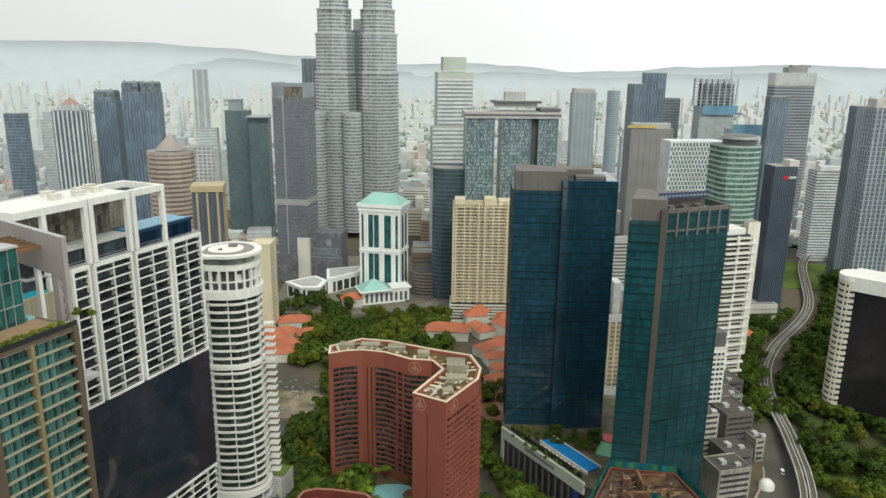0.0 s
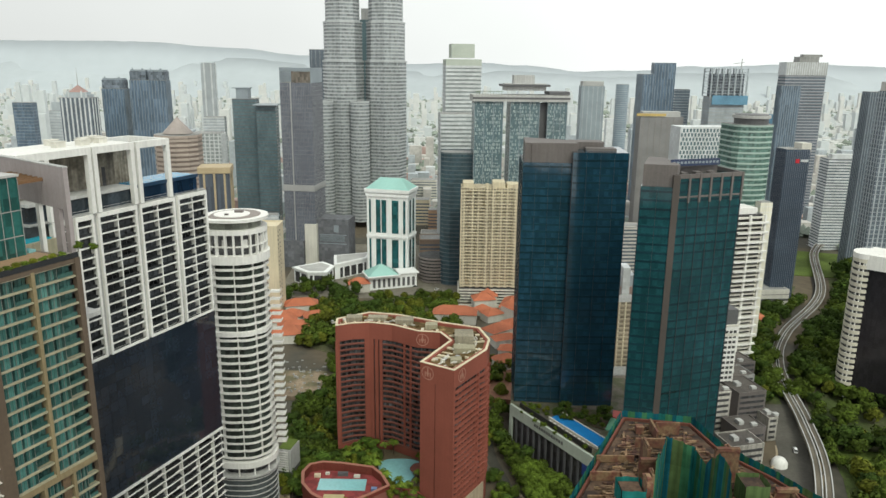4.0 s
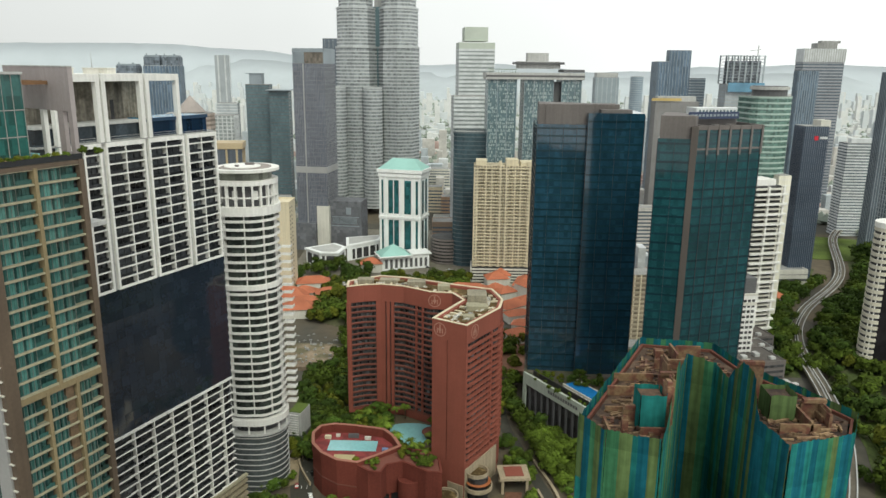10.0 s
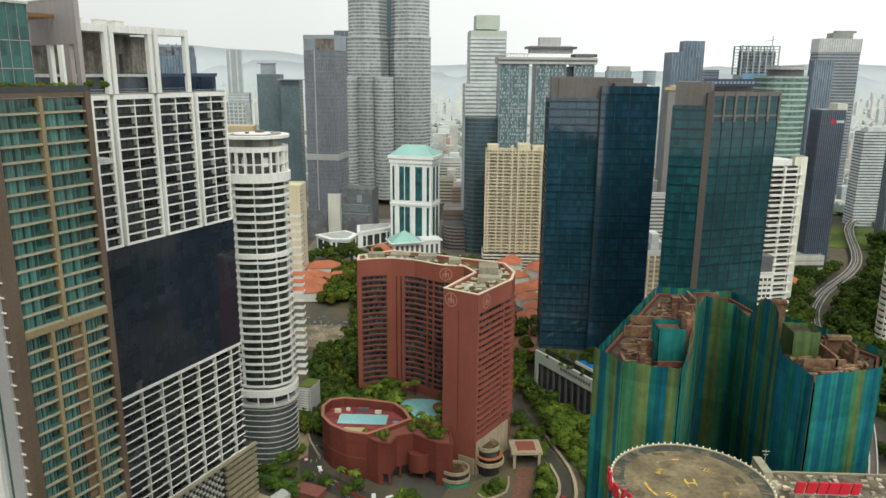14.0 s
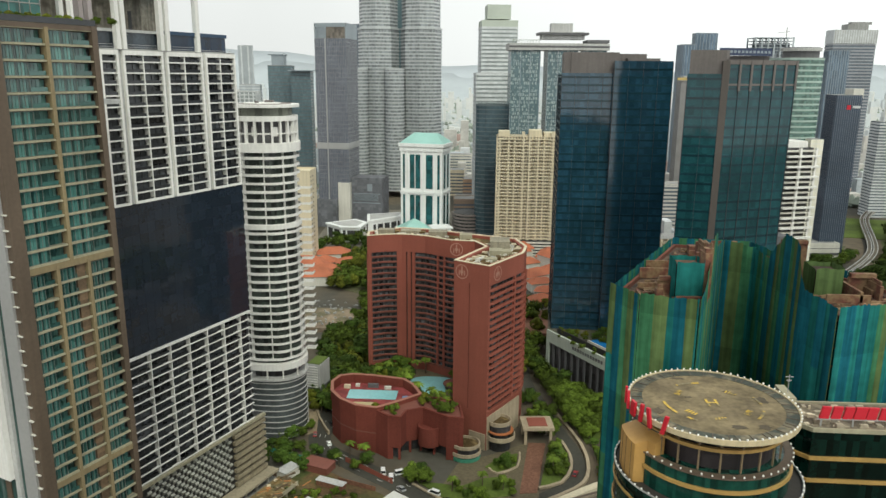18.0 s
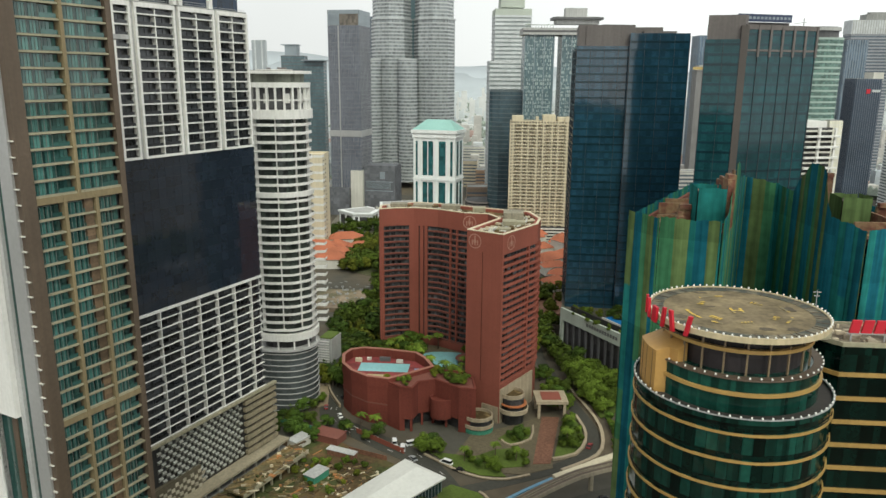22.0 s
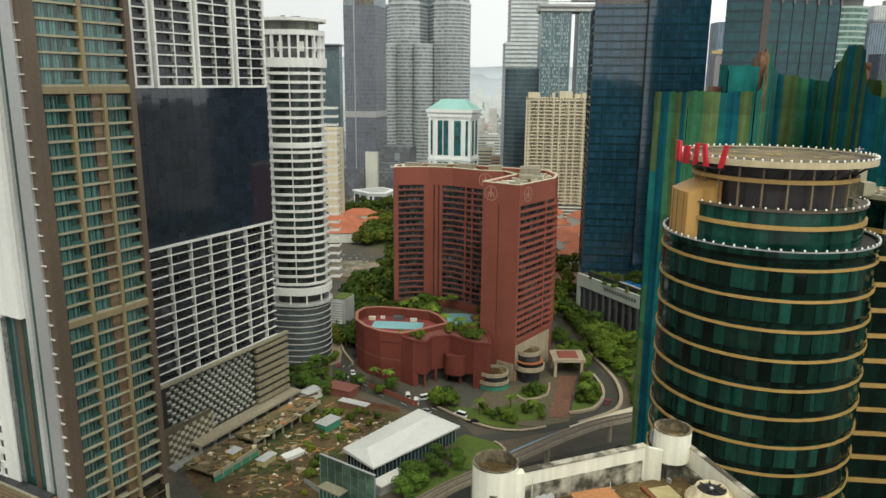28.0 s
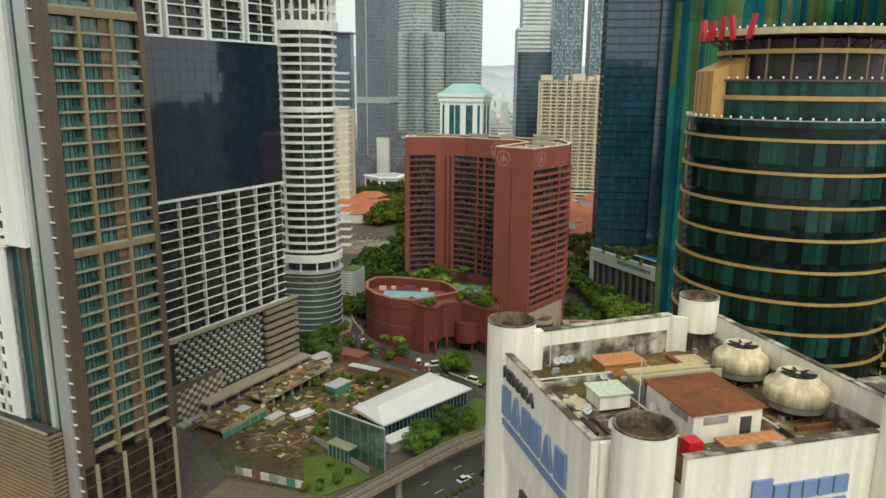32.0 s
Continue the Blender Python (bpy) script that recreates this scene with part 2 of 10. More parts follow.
CITY = mat("city_ground", (0.078, 0.073, 0.058), 1.0, var=0.25, big=0.01, fine=0.15, col2=(0.105, 0.083, 0.055), mixscale=0.02, mixsharp=0.5)
POOL = mat("blue_pool_water", (0.02, 0.20, 0.50), 0.1, var=0.1, fine=0.8, bump=0.3)
POOLPALE = mat("pale_turquoise_water", (0.25, 0.52, 0.55), 0.15, var=0.12, fine=0.8, bump=0.3)
LEAF_A = mat("mid_green_leaves", (0.092, 0.138, 0.017), 0.9, var=0.35, fine=1.5, rand=0.35, bump=0, island=0.45, spec=0.2)
LEAF_B = mat("dark_green_leaves", (0.064, 0.112, 0.017), 0.9, var=0.35, fine=1.5, rand=0.35, bump=0, island=0.45, spec=0.2)
LEAF_C = mat("yellow_green_leaves", (0.135, 0.152, 0.017), 0.9, var=0.3, fine=1.5, rand=0.3, bump=0, island=0.45, spec=0.2)
BARK = mat("tree_bark", (0.10, 0.075, 0.05), 0.95, var=0.3, fine=5, bump=0.6)
RAILC = mat("viaduct_concrete", (0.29, 0.25, 0.18), 0.95, var=0.15, streak=0.2)
HOARD = mat("blue_hoarding_sheet", (0.13, 0.28, 0.40), 0.6, var=0.2)
HOARDG = mat("green_hoarding_sheet", (0.05, 0.24, 0.16), 0.6, var=0.2)
TYRE = mat("car_tyre", (0.02, 0.02, 0.02), 0.9, var=0.1)
CARGLASS = mat("car_glass", (0.015, 0.018, 0.02), 0.08, var=0.1, bump=0)


def net_mat(name, col):
    return mat(name, col, 1.0, var=0.2, streak=0.4, fine=0.6, bump=0.25, rand=0.18, spec=0.05, cells=(60, 60, 3.5), cellvar=0.13)


NETS = [net_mat("teal_safety_net", (0.019, 0.160, 0.150)), net_mat("blue_safety_net", (0.012, 0.110, 0.148)), net_mat("green_safety_net", (0.050, 0.170, 0.084)),
        net_mat("olive_safety_net", (0.105, 0.160, 0.062)), net_mat("dark_teal_safety_net", (0.012, 0.092, 0.076))]

# ---- building blocks ----


class Geo:
    """Collects faces for one mesh."""

    def __init__(self):
        self.v, self.f = [], []

    def quad(self, a, b, c, d):
        n = len(self.v)
        self.v += [a, b, c, d]
        self.f.append((n, n + 1, n + 2, n + 3))
        return self

    def box(self, x0, x1, y0, y1, z0, z1):
        n = len(self.v)
        self.v += [(x0, y0, z0), (x1, y0, z0), (x1, y1, z0), (x0, y1, z0), (x0, y0, z1), (x1, y0, z1), (x1, y1, z1), (x0, y1, z1)]
        self.f += [tuple(n + i for i in q) for q in ((3, 2, 1, 0), (4, 5, 6, 7), (0, 1, 5, 4), (1, 2, 6, 5), (2, 3, 7, 6), (3, 0, 4, 7))]
        return self

    def obox(self, p0, p1, s0, s1, o0, o1, z0, z1):
        """A box along the edge p0 to p1, from s0 to s1 along it and o0 to o1 outwards (to the right of the way)."""
        p0, p1 = Vector(p0[:2]), Vector(p1[:2])
        d = (p1 - p0).normalized()
        o = Vector((d.y, -d.x))
        n = len(self.v)
        for z in (z0, z1):
            for s, k in ((s0, o1), (s1, o1), (s1, o0), (s0, o0)):
                q = p0 + d * s + o * k
                self.v.append((q.x, q.y, z))
        self.f += [tuple(n + i for i in q) for q in ((3, 2, 1, 0), (4, 5, 6, 7), (0, 1, 5, 4), (1, 2, 6, 5), (2, 3, 7, 6), (3, 0, 4, 7))]
        return self

    def prism(self, pts, z0, z1, cap=True):
        """Upright prism; pts run counter-clockwise."""
        n, k = len(self.v), len(pts)
        self.v += [(x, y, z0) for x, y in pts] + [(x, y, z1) for x, y in pts]
        self.f += [(n + i, n + (i + 1) % k, n + k + (i + 1) % k, n + k + i) for i in range(k)]
        if cap:
            self.f += [tuple(range(n + k, n + 2 * k)), tuple(range(n + k - 1, n - 1, -1))]
        return self

    def ring(self, outer, inner, z0, z1):
        """A closed band between two outlines with as many points each."""
        n, k = len(self.v), len(outer)
        for pts, z in ((outer, z0), (outer, z1), (inner, z1), (inner, z0)):
            self.v += [(x, y, z) for x, y in pts]
        for i in range(k):
            j = (i + 1) % k
            for a in range(4):
                b = (a + 1) % 4
                self.f.append((n + a * k + i, n + a * k + j, n + b * k + j, n + b * k + i))
        return self

    def lathe(self, prof, seg=24, cx=0, cy=0):
        n, k = len(self.v), len(prof)
        for i in range(seg):
            a = 2 * math.pi * i / seg
            self.v += [(cx + r * math.cos(a), cy + r * math.sin(a), z) for r, z in prof]
        for i in range(seg):
            j = (i + 1) % seg
            self.f += [(n + i * k + q, n + j * k + q, n + j * k + q + 1, n + i * k + q + 1) for q in range(k - 1)]
        return self

    def tube(self, pts, r, seg=6):
        pts = [Vector(p) for p in pts]
        n = len(self.v)
        for i, p in enumerate(pts):
            d = (pts[min(i + 1, len(pts) - 1)] - pts[max(i - 1, 0)]).normalized()
            a = d.orthogonal().normalized()
            b = d.cross(a)
            rr = r[i] if isinstance(r, (list, tuple)) else r
            self.v += [tuple(p + (a * math.cos(2 * math.pi * q / seg) + b * math.sin(2 * math.pi * q / seg)) * rr) for q in range(seg)]
        for i in range(len(pts) - 1):
            self.f += [(n + i * seg + q, n + i * seg + (q + 1) % seg, n + (i + 1) * seg + (q + 1) % seg, n + (i + 1) * seg + q) for q in range(seg)]
        return self

    def mesh(self, name, material, smooth=False):
        me = bpy.data.meshes.new(name)
        me.from_pydata(self.v, [], self.f)
        me.materials.append(material)
        me.update()
        if smooth:
            me.polygons.foreach_set("use_smooth", [True] * len(me.polygons))
        return me


def part(name, g, material, parent, label="", smooth=False, kind=""):
    ob = new(name, g.mesh(name, material, smooth))
    ob.parent = parent
    return tagged(ob, label, kind=kind)


def put(name, me, parent, x=0, y=0, z=0, yaw=0.0, scale=(1, 1, 1), tilt=0.0):
    ob = new(name, me)
    ob.parent = parent
    ob.matrix_basis = pose(x, y, z, tilt, 0, yaw) @ Matrix.Diagonal((*scale, 1))
    return ob


def thing(name, label, category, x=0, y=0, z=0, yaw=0.0, group="", kind=""):
    ob = new(name)
    ob.empty_display_size = 0.5
    ob.matrix_basis = pose(x, y, z, 0, 0, yaw)
    return tagged(ob, label, category, group, kind)


def solid(name, g, material, label, category, group="", kind="", smooth=False):
    return tagged(new(name, g.mesh(name, material, smooth)), label, category, group, kind)


def pieces(name, lst, material, parent, label=""):
    """One part for each box."""
    for b in lst:
        part(name, Geo().box(*b), material, parent, label)


def disc(cx, cy, rx, ry=None, n=24):
    return [(cx + rx * math.cos(2 * math.pi * i / n), cy + (ry or rx) * math.sin(2 * math.pi * i / n)) for i in range(n)]


def rect(w, d):
    return [(-w / 2, -d / 2), (w / 2, -d / 2), (w / 2, d / 2), (-w / 2, d / 2)]


def circle(r, n=32, ry=None):
    ry = ry or r
    return [(r * math.cos(2 * math.pi * i / n), ry * math.sin(2 * math.pi * i / n)) for i in range(n)]


def grow(pts, k):
    """Outline moved outwards by k (counter-clockwise points)."""
    out, n = [], len(pts)
    for i in range(n):
        a, b, c = Vector(pts[i - 1]), Vector(pts[i]), Vector(pts[(i + 1) % n])
        d1, d2 = (b - a).normalized(), (c - b).normalized()
        n1, n2 = Vector((d1.y, -d1.x)), Vector((d2.y, -d2.x))
        m = n1 + n2
        m = m * (1 / max(0.35, 1 + n1.dot(n2)))
        q = b + m * k
        out.append((q.x, q.y))
    return out


def gz(x, y):
    """Height of the ground."""
    t = min(1.0, max(0.0, (y - 300) / 260.0))
    return 4.0 + 12.0 * t * t * (3 - 2 * t)


def tower(name, label, x, y, yaw, outline, z0, z1, fh, glass, band=None, piers=None, crown=None, base=None, parapet=0.0):
    """A tower: glass core, one slab band a storey, upright piers, a roof. band: (height, proud, material); piers: (spacing, width, proud, material)."""
    t = thing(name, label, "skyscraper", x, y, z0, yaw)
    H = z1 - z0
    part("glass_wall", Geo().prism(outline, 0, H), glass, t)
    if band:
        bh, proud, bm = band
        nf = int(H / fh)
        if y > 780:
            far = Geo()
            for i in range(nf + 1):
                zz = min(i * fh, H - bh)
                far.ring(grow(outline, proud), grow(outline, -0.3), zz, zz + bh)
            part("floor_banding", far, bm, t, kind="stuff")
        else:
            me = Geo().ring(grow(outline, proud), grow(outline, -0.3), 0, bh).mesh("floor_band", bm)
            for i in range(nf + 1):
                put("floor_band", me, t, 0, 0, min(i * fh, H - bh))
    if piers:
        sp, w, proud, pm = piers
        me = Geo().box(-w / 2, w / 2, -proud, 0.2, 0, H).mesh("pier", pm)
        n = len(outline)
        far = Geo()
        for i in range(n):
            a, b = Vector(outline[i]), Vector(outline[(i + 1) % n])
            ln = (b - a).length
            k = max(1, round(ln / sp))
            ang = math.degrees(math.atan2(b.y - a.y, b.x - a.x))
            for j in range(k):
                q = a + (b - a) * ((j + 0.5) / k)
                if y > 780:
                    far.obox(a, b, ln * (j + 0.5) / k - w / 2, ln * (j + 0.5) / k + w / 2, -0.2, proud, 0, H)
                else:
                    put("pier", me, t, q.x, q.y, 0, ang)
        if far.v:
            part("pier_work", far, pm, t, kind="stuff")
    part("roof", Geo().prism(grow(outline, -0.4), H, H + 0.35), GREY, t)
    if parapet:
        part("parapet", Geo().ring(grow(outline, 0.25), grow(outline, -0.35), H, H + parapet), (band[2] if band else piers[3] if piers else GREY), t)
    if crown:
        ch, inset, cm = crown
        part("crown", Geo().prism(grow(outline, -inset), H + 0.35, H + ch), cm, t)
    return t

# ---- ground, far hills ----
ys = [-400, 0, 150, 300] + [300 + 20 * i for i in range(1, 14)] + [650, 900, 1400, 2200, 3200, 4800]
xs = [-3600, -1500, -700, -300, -150, 0, 150, 300, 700, 1500, 3600]
g = Geo()
for yy in ys:
    g.v += [(xx, yy, gz(xx, yy) - 0.02) for xx in xs]
for r in range(len(ys) - 1):
    for c in range(len(xs) - 1):
        k = r * len(xs) + c
        g.f.append((k, k + 1, k + len(xs) + 1, k + len(xs)))
solid("ground", g, CITY, "grey city ground with patches of green", "ground", kind="structure")

# Distance haze is put into the hills' colour, pale blue-grey over forest.
HILL = mat("hazed_hill_slope", (0.43, 0.47, 0.50), 1.0, var=0.03, big=0.0015, fine=0.01, bump=0)


def hills(name, y, crest, material, label):
    g = Geo()
    k = len(crest)
    for i, (x, z) in enumerate(crest):
        g.v += [(x, y - 420, 10), (x, y - 150, z * 0.62), (x, y, z), (x, y + 60, 10)]
    for i in range(k - 1):
        for q in range(3):
            g.f.append((i * 4 + q, i * 4 + 4 + q, i * 4 + 5 + q, i * 4 + 1 + q))
    return solid(name, g, material, label, "hills", kind="structure", smooth=True)


def crest_line(x0, x1, n, keys, rough, seed):
    rng = random.Random(seed)
    out = []
    for i in range(n + 1):
        x = x0 + (x1 - x0) * i / n
        for (xa, za), (xb, zb) in zip(keys, keys[1:]):
            if xa <= x <= xb:
                t = (x - xa) / (xb - xa)
                t = t * t * (3 - 2 * t)
                z = za + (zb - za) * t
        out.append((x, z + rough * noise.noise((x * 0.004, seed, 0)) + rough * 0.4 * noise.noise((x * 0.013, seed, 3)) + rng.uniform(-1, 1)))
    return out


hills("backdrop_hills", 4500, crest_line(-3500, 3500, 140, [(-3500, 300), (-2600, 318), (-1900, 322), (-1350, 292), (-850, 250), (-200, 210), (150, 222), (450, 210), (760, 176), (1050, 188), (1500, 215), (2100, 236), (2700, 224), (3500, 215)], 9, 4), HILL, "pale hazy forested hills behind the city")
# Lower ridge, with the same haze in its colour.
hills("backdrop_hills", 4420, crest_line(-3500, 3500, 140, [(-3500, 210), (-2500, 236), (-1800, 222), (-1200, 232), (-700, 186), (-100, 168), (300, 176), (900, 150), (1400, 172), (2000, 186), (2700, 160), (3500, 170)], 12, 9), mat("hazed_ridge_slope", (0.42, 0.46, 0.485), 1.0, var=0.05, big=0.002, fine=0.012, bump=0), "pale hazy lower ridge behind the city")

# ---- white and black apartment tower with the grid facade ----
YAW_L = 67.05
lw = thing("apartment_tower", "tall dark apartment tower with white balcony grid and roof frames", "skyscraper", -109.1, 207.1, 0, YAW_L)
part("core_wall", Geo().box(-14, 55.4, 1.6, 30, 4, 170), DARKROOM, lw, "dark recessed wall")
part("side_wall", Geo().box(55.4, 55.9, 1.0, 30, 4, 170), DGREY, lw)
part("roof_deck", Geo().box(-14, 55.9, 0.2, 30, 170, 170.5), GREY, lw)
BAYS = [(-7.4, -1.2, 1), (0.2, 6.7, 1), (8.2, 23.4, 2), (24.7, 40.0, 2), (41.4, 55.6, 2)]
rows_u, z_u0, z_u1 = 14, 124.7, 170.0
ph = (z_u1 - z_u0) / rows_u
rail_u = mat("dark_glass_railing", (0.03, 0.032, 0.036), 0.12, var=0.2, rand=0.3, bump=0)
curtain = mat("balcony_window_glass", (0.045, 0.05, 0.055), 0.1, var=0.3, rand=0.8, bump=0)
for s0, s1, n in BAYS:
    part("bay_frame", Geo().box(s0, s0 + 0.75, -0.5, 1.2, z_u0, z_u1).box(s1 - 0.75, s1, -0.5, 1.2, z_u0, z_u1).box(s0 + 0.75, s1 - 0.75, -0.5, 1.2, z_u1 - 1.3, z_u1).box(s0 + 0.75, s1 - 0.75, -0.5, 1.2, z_u0, z_u0 + 0.75), WHITE, lw, "white painted bay frame")
    slab = Geo().box(s0 + 0.75, s1 - 0.75, -0.25, 1.65, -0.2, 0.2).mesh("balcony_slab", WHITE)
    for i in range(1, rows_u):
        put("balcony_slab", slab, lw, 0, 0, z_u0 + i * ph)
    if n == 2:
        m = (s0 + s1) / 2
        part("mullion", Geo().box(m - 0.17, m + 0.17, -0.2, 1.6, z_u0 + 0.75, z_u1 - 1.3), WHITE, lw)
    cw = (s1 - s0 - 1.5) / n
    rail = Geo().box(0.15, cw - 0.15, 0.05, 0.12, 0.25, 1.15).mesh("railing", rail_u)
    win = Geo().box(cw * 0.12, cw * 0.55, 1.45, 1.58, 0.3, 2.5).box(cw * 0.60, cw * 0.92, 1.45, 1.58, 0.3, 2.5).mesh("window", curtain)
    for i in range(rows_u):
        for j in range(n):
            put("railing", rail, lw, s0 + 0.75 + j * cw, 0, z_u0 + i * ph)
            put("window", win, lw, s0 + 0.75 + j * cw, 0, z_u0 + i * ph + 0.2)
for s in (-0.5, 7.45, 24.05, 40.7):
    part("shadow_joint", Geo().box(s - 0.7, s + 0.7, 0.4, 1.5, z_u0, z_u1), LGREY, lw, "grey recessed joint between bays")
# middle field of black curtain glass
nx, nz = 18, 15
pw, pz = 56.4 / nx, (124.7 - 77.0) / nz
pane = Geo().box(0.04, pw - 0.04, -0.12, 0.05, 0.04, pz - 0.04).mesh("glass_panel", BLACKGLASS)
rng = random.Random(5)
part("glass_backing", Geo().box(-0.6, 55.8, 0.06, 1.5, 77, 124.6), BLACK, lw)
for i in range(nx):
    for j in range(nz):
        put("glass_panel", pane, lw, -0.6 + i * pw, rng.uniform(-0.02, 0.02), 77 + j * pz, rng.uniform(-0.25, 0.25), tilt=rng.uniform(-0.3, 0.3))
# lower white grid
rows_l, z_l0, z_l1, cw = 14, 33.2, 76.7, 8.4
pl = 3.1
part("grid_top_beam", Geo().box(-0.6, 55.8, -0.6, 1.5, z_l1 - 0.55, z_l1 + 0.25), WHITE, lw)
lslab = Geo().box(-0.4, 55.6, -0.35, 0.55, -0.13, 0.13).mesh("balcony_slab", WHITE)
for i in range(rows_l):
    put("balcony_slab", lslab, lw, 0, 0, z_l0 + i * pl)
lpier = Geo().box(-0.14, 0.14, -0.45, 1.2, z_l0, z_l1 - 0.55).mesh("pier", WHITE)
for j in range(7):
    put("pier", lpier, lw, j * cw)
    w = cw if j < 6 else 5.2
    lwin = Geo().box(w * 0.1, w * 0.48, 1.45, 1.58, 0.3, 2.3).box(w * 0.55, w * 0.92, 1.45, 1.58, 0.3, 2.3).mesh("window", curtain)
    lrail = Geo().box(0.2, w * 0.6, 0.1, 0.17, 0.15, 1.0).mesh("railing", rail_u)
    lrail2 = Geo().box(w * 0.1, w - 0.2, 0.1, 0.17, 0.15, 1.0).box(w * 0.62, w - 0.2, 0.2, 1.4, 0.17, 0.9).mesh("railing", rail_u)
    for i in range(rows_l):
        put("window", lwin, lw, j * cw, 0, z_l0 + i * pl)
        put("railing", lrail if (i + j) % 2 else lrail2, lw, j * cw, 0, z_l0 + i * pl)
# car park with staggered metal scales, and louvred end
part("car_park_wall", Geo().box(-2, 60, 0.4, 24, 9, 32.6), BLACK, lw, "dark car park box")
scale_m = mat("folded_metal_scale", (0.31, 0.315, 0.275), 0.5, metal=0.1, var=0.1, rand=0.12)
sc = Geo()
sc.v += [(-0.8, 0, 0.0), (0.8, 0, 0.0), (0.8, 0, 1.5), (-0.8, 0, 1.5), (-0.8, -0.7, 1.0), (0.8, -0.7, 1.0)]
sc.f += [(0, 1, 5, 4), (4, 5, 2, 3), (0, 4, 3), (1, 2, 5)]
scm = sc.mesh("metal_scale", scale_m)
for r in range(15):
    for c in range(13):
        s, z = 3.4 + c * 3.16 + (1.58 if r % 2 else 0), 9.6 + r * 1.52
        if s > 42.4 or z < 17.2 - (s - 2.4) * 0.55:
            continue
        put("metal_scale", scm, lw, s, 0.38, z)
tile_m = mat("pale_wall_tile", (0.42, 0.38, 0.29), 0.7, var=0.1, rand=0.2)
tl = Geo().box(0.1, 1.6, -0.25, 0, 0.1, 1.3).mesh("wall_tile", tile_m)
part("tile_wall", Geo().box(-4, 20, -0.6, 0.4, 4, 17).box(-4, 8, -1.0, 0.4, 15.4, 17.4), mat("dark_tile_ground", (0.10, 0.085, 0.055), 0.9, var=0.2), lw)
for r in range(8):
    for c in range(12):
        if (r + c) % 2:
            put("wall_tile", tl, lw, 1.2 + c * 1.7, -0.6, 4.6 + r * 1.4)
lou = Geo().box(43.2, 60.6, -1.0, 0.6, 0, 1.5).mesh("louvre_beam", mat("weathered_beige_concrete", (0.30, 0.255, 0.17), 0.9, var=0.14, streak=0.3))
for i in range(8):
    put("louvre_beam", lou, lw, 0, 0, 9.6 + i * 2.85)
part("podium_edge", Geo().box(-2, 61, -1.1, 0.4, 31.9, 32.9), BEIGE, lw)
part("street_canopy", Geo().box(10, 62, -5.5, 0.4, 8.2, 9.0), mat("weathered_canopy", (0.33, 0.285, 0.20), 0.9, var=0.16, streak=0.2), lw)
part("kerb_step", Geo().box(0, 62, -4.2, 0, 4, 4.8), GREY, lw)
colm = Geo().box(-0.4, 0.4, -3.6, -2.8, 4, 8.2).mesh("canopy_column", OFFWHITE)
for i in range(8):
    put("canopy_column", colm, lw, 12 + i * 6.5)
# roof frames
pieces("roof_wall", ((-14, 24.6, 9, 9.5, 170, 187.8), (2.5, 39, 18, 18.5, 170, 187.8)), mat("weathered_roof_concrete", (0.23, 0.21, 0.17), 0.95, var=0.4, streak=0.55, fine=0.8, col2=(0.12, 0.105, 0.08), mixscale=0.25, mixsharp=0.58), lw, "weathered grey concrete wall")
pieces("doorway", ((4.0, 5.6, 8.9, 9.0, 176, 182), (19.5, 20.8, 8.9, 9.0, 176, 182)), DARKROOM, lw)
part("terrace_slab", Geo().box(-13, 24.8, 1.1, 8.8, 175.2, 176.0), LGREY, lw)
part("terrace_glass", Geo().box(-12.8, 24.8, 1.6, 8.6, 170.5, 175.2), mat("dark_terrace_glass", (0.03, 0.04, 0.05), 0.15, var=0.3, cells=(3, 3, 9), cellvar=0.5), lw, "dark terrace glazing")
for a, b in ((-7.6, -6.2), (6.6, 7.9), (8.6, 10.0), (22.8, 24.2), (25.2, 26.6), (37.9, 39.4)):
    part("roof_post", Geo().box(a, b, -0.6, 1.0, 170.3, 187.8), WHITE, lw, "white roof frame post")
part("roof_beam", Geo().box(-16, 8.0, -0.6, 17.5, 187.8, 189.9).box(8.5, 24.3, -0.6, 17.5, 187.8, 189.9).box(25.1, 39.4, -0.6, 1.4, 187.8, 189.9).box(38.0, 39.4, 1.4, 17.5, 187.8, 189.9).box(25.1, 38.0, 16.0, 17.5, 187.8, 189.9), WHITE, lw, "broad white roof beams")
part("roof_slab", Geo().box(8.0, 8.5, 0.4, 17.5, 187.8, 188.6).box(24.3, 25.1, 0.4, 17.5, 187.8, 188.6).box(-16, 22.5, 17.5, 24, 187.4, 189.0), LGREY, lw)
part("pool_deck", Geo().box(-24, -8.5, -3, 12, 156, 166.4), BEIGE, lw, "tiled pool deck")
part("deck_pool", Geo().box(-23, -9.5, -2.2, 10, 166.4, 166.8), mat("turquoise_pool_water", (0.02, 0.30, 0.38), 0.1, var=0.1, fine=0.8, bump=0.3), lw, "turquoise deck pool")
vent = Geo().box(0, 3.2, 0, 2.4, 0, 1.5).box(-0.2, 3.4, -0.2, 2.6, 1.5, 1.75).mesh("roof_vent", OFFWHITE)
for s, yy in ((2, 6), (9.5, 5), (13.5, 9), (17, 6), (19, 11), (28, 17), (4.5, 12)):
    put("roof_vent", vent, lw, s, yy, 189.9 if s < 24 else 187.4)
part("sky_pool", Geo().box(25, 52.2, 0.6, 12, 170.5, 175.6), mat("navy_pool_glass", (0.008, 0.022, 0.048), 0.1, var=0.2, cells=(3, 3, 9), cellvar=0.4), lw, "navy glass pool box")
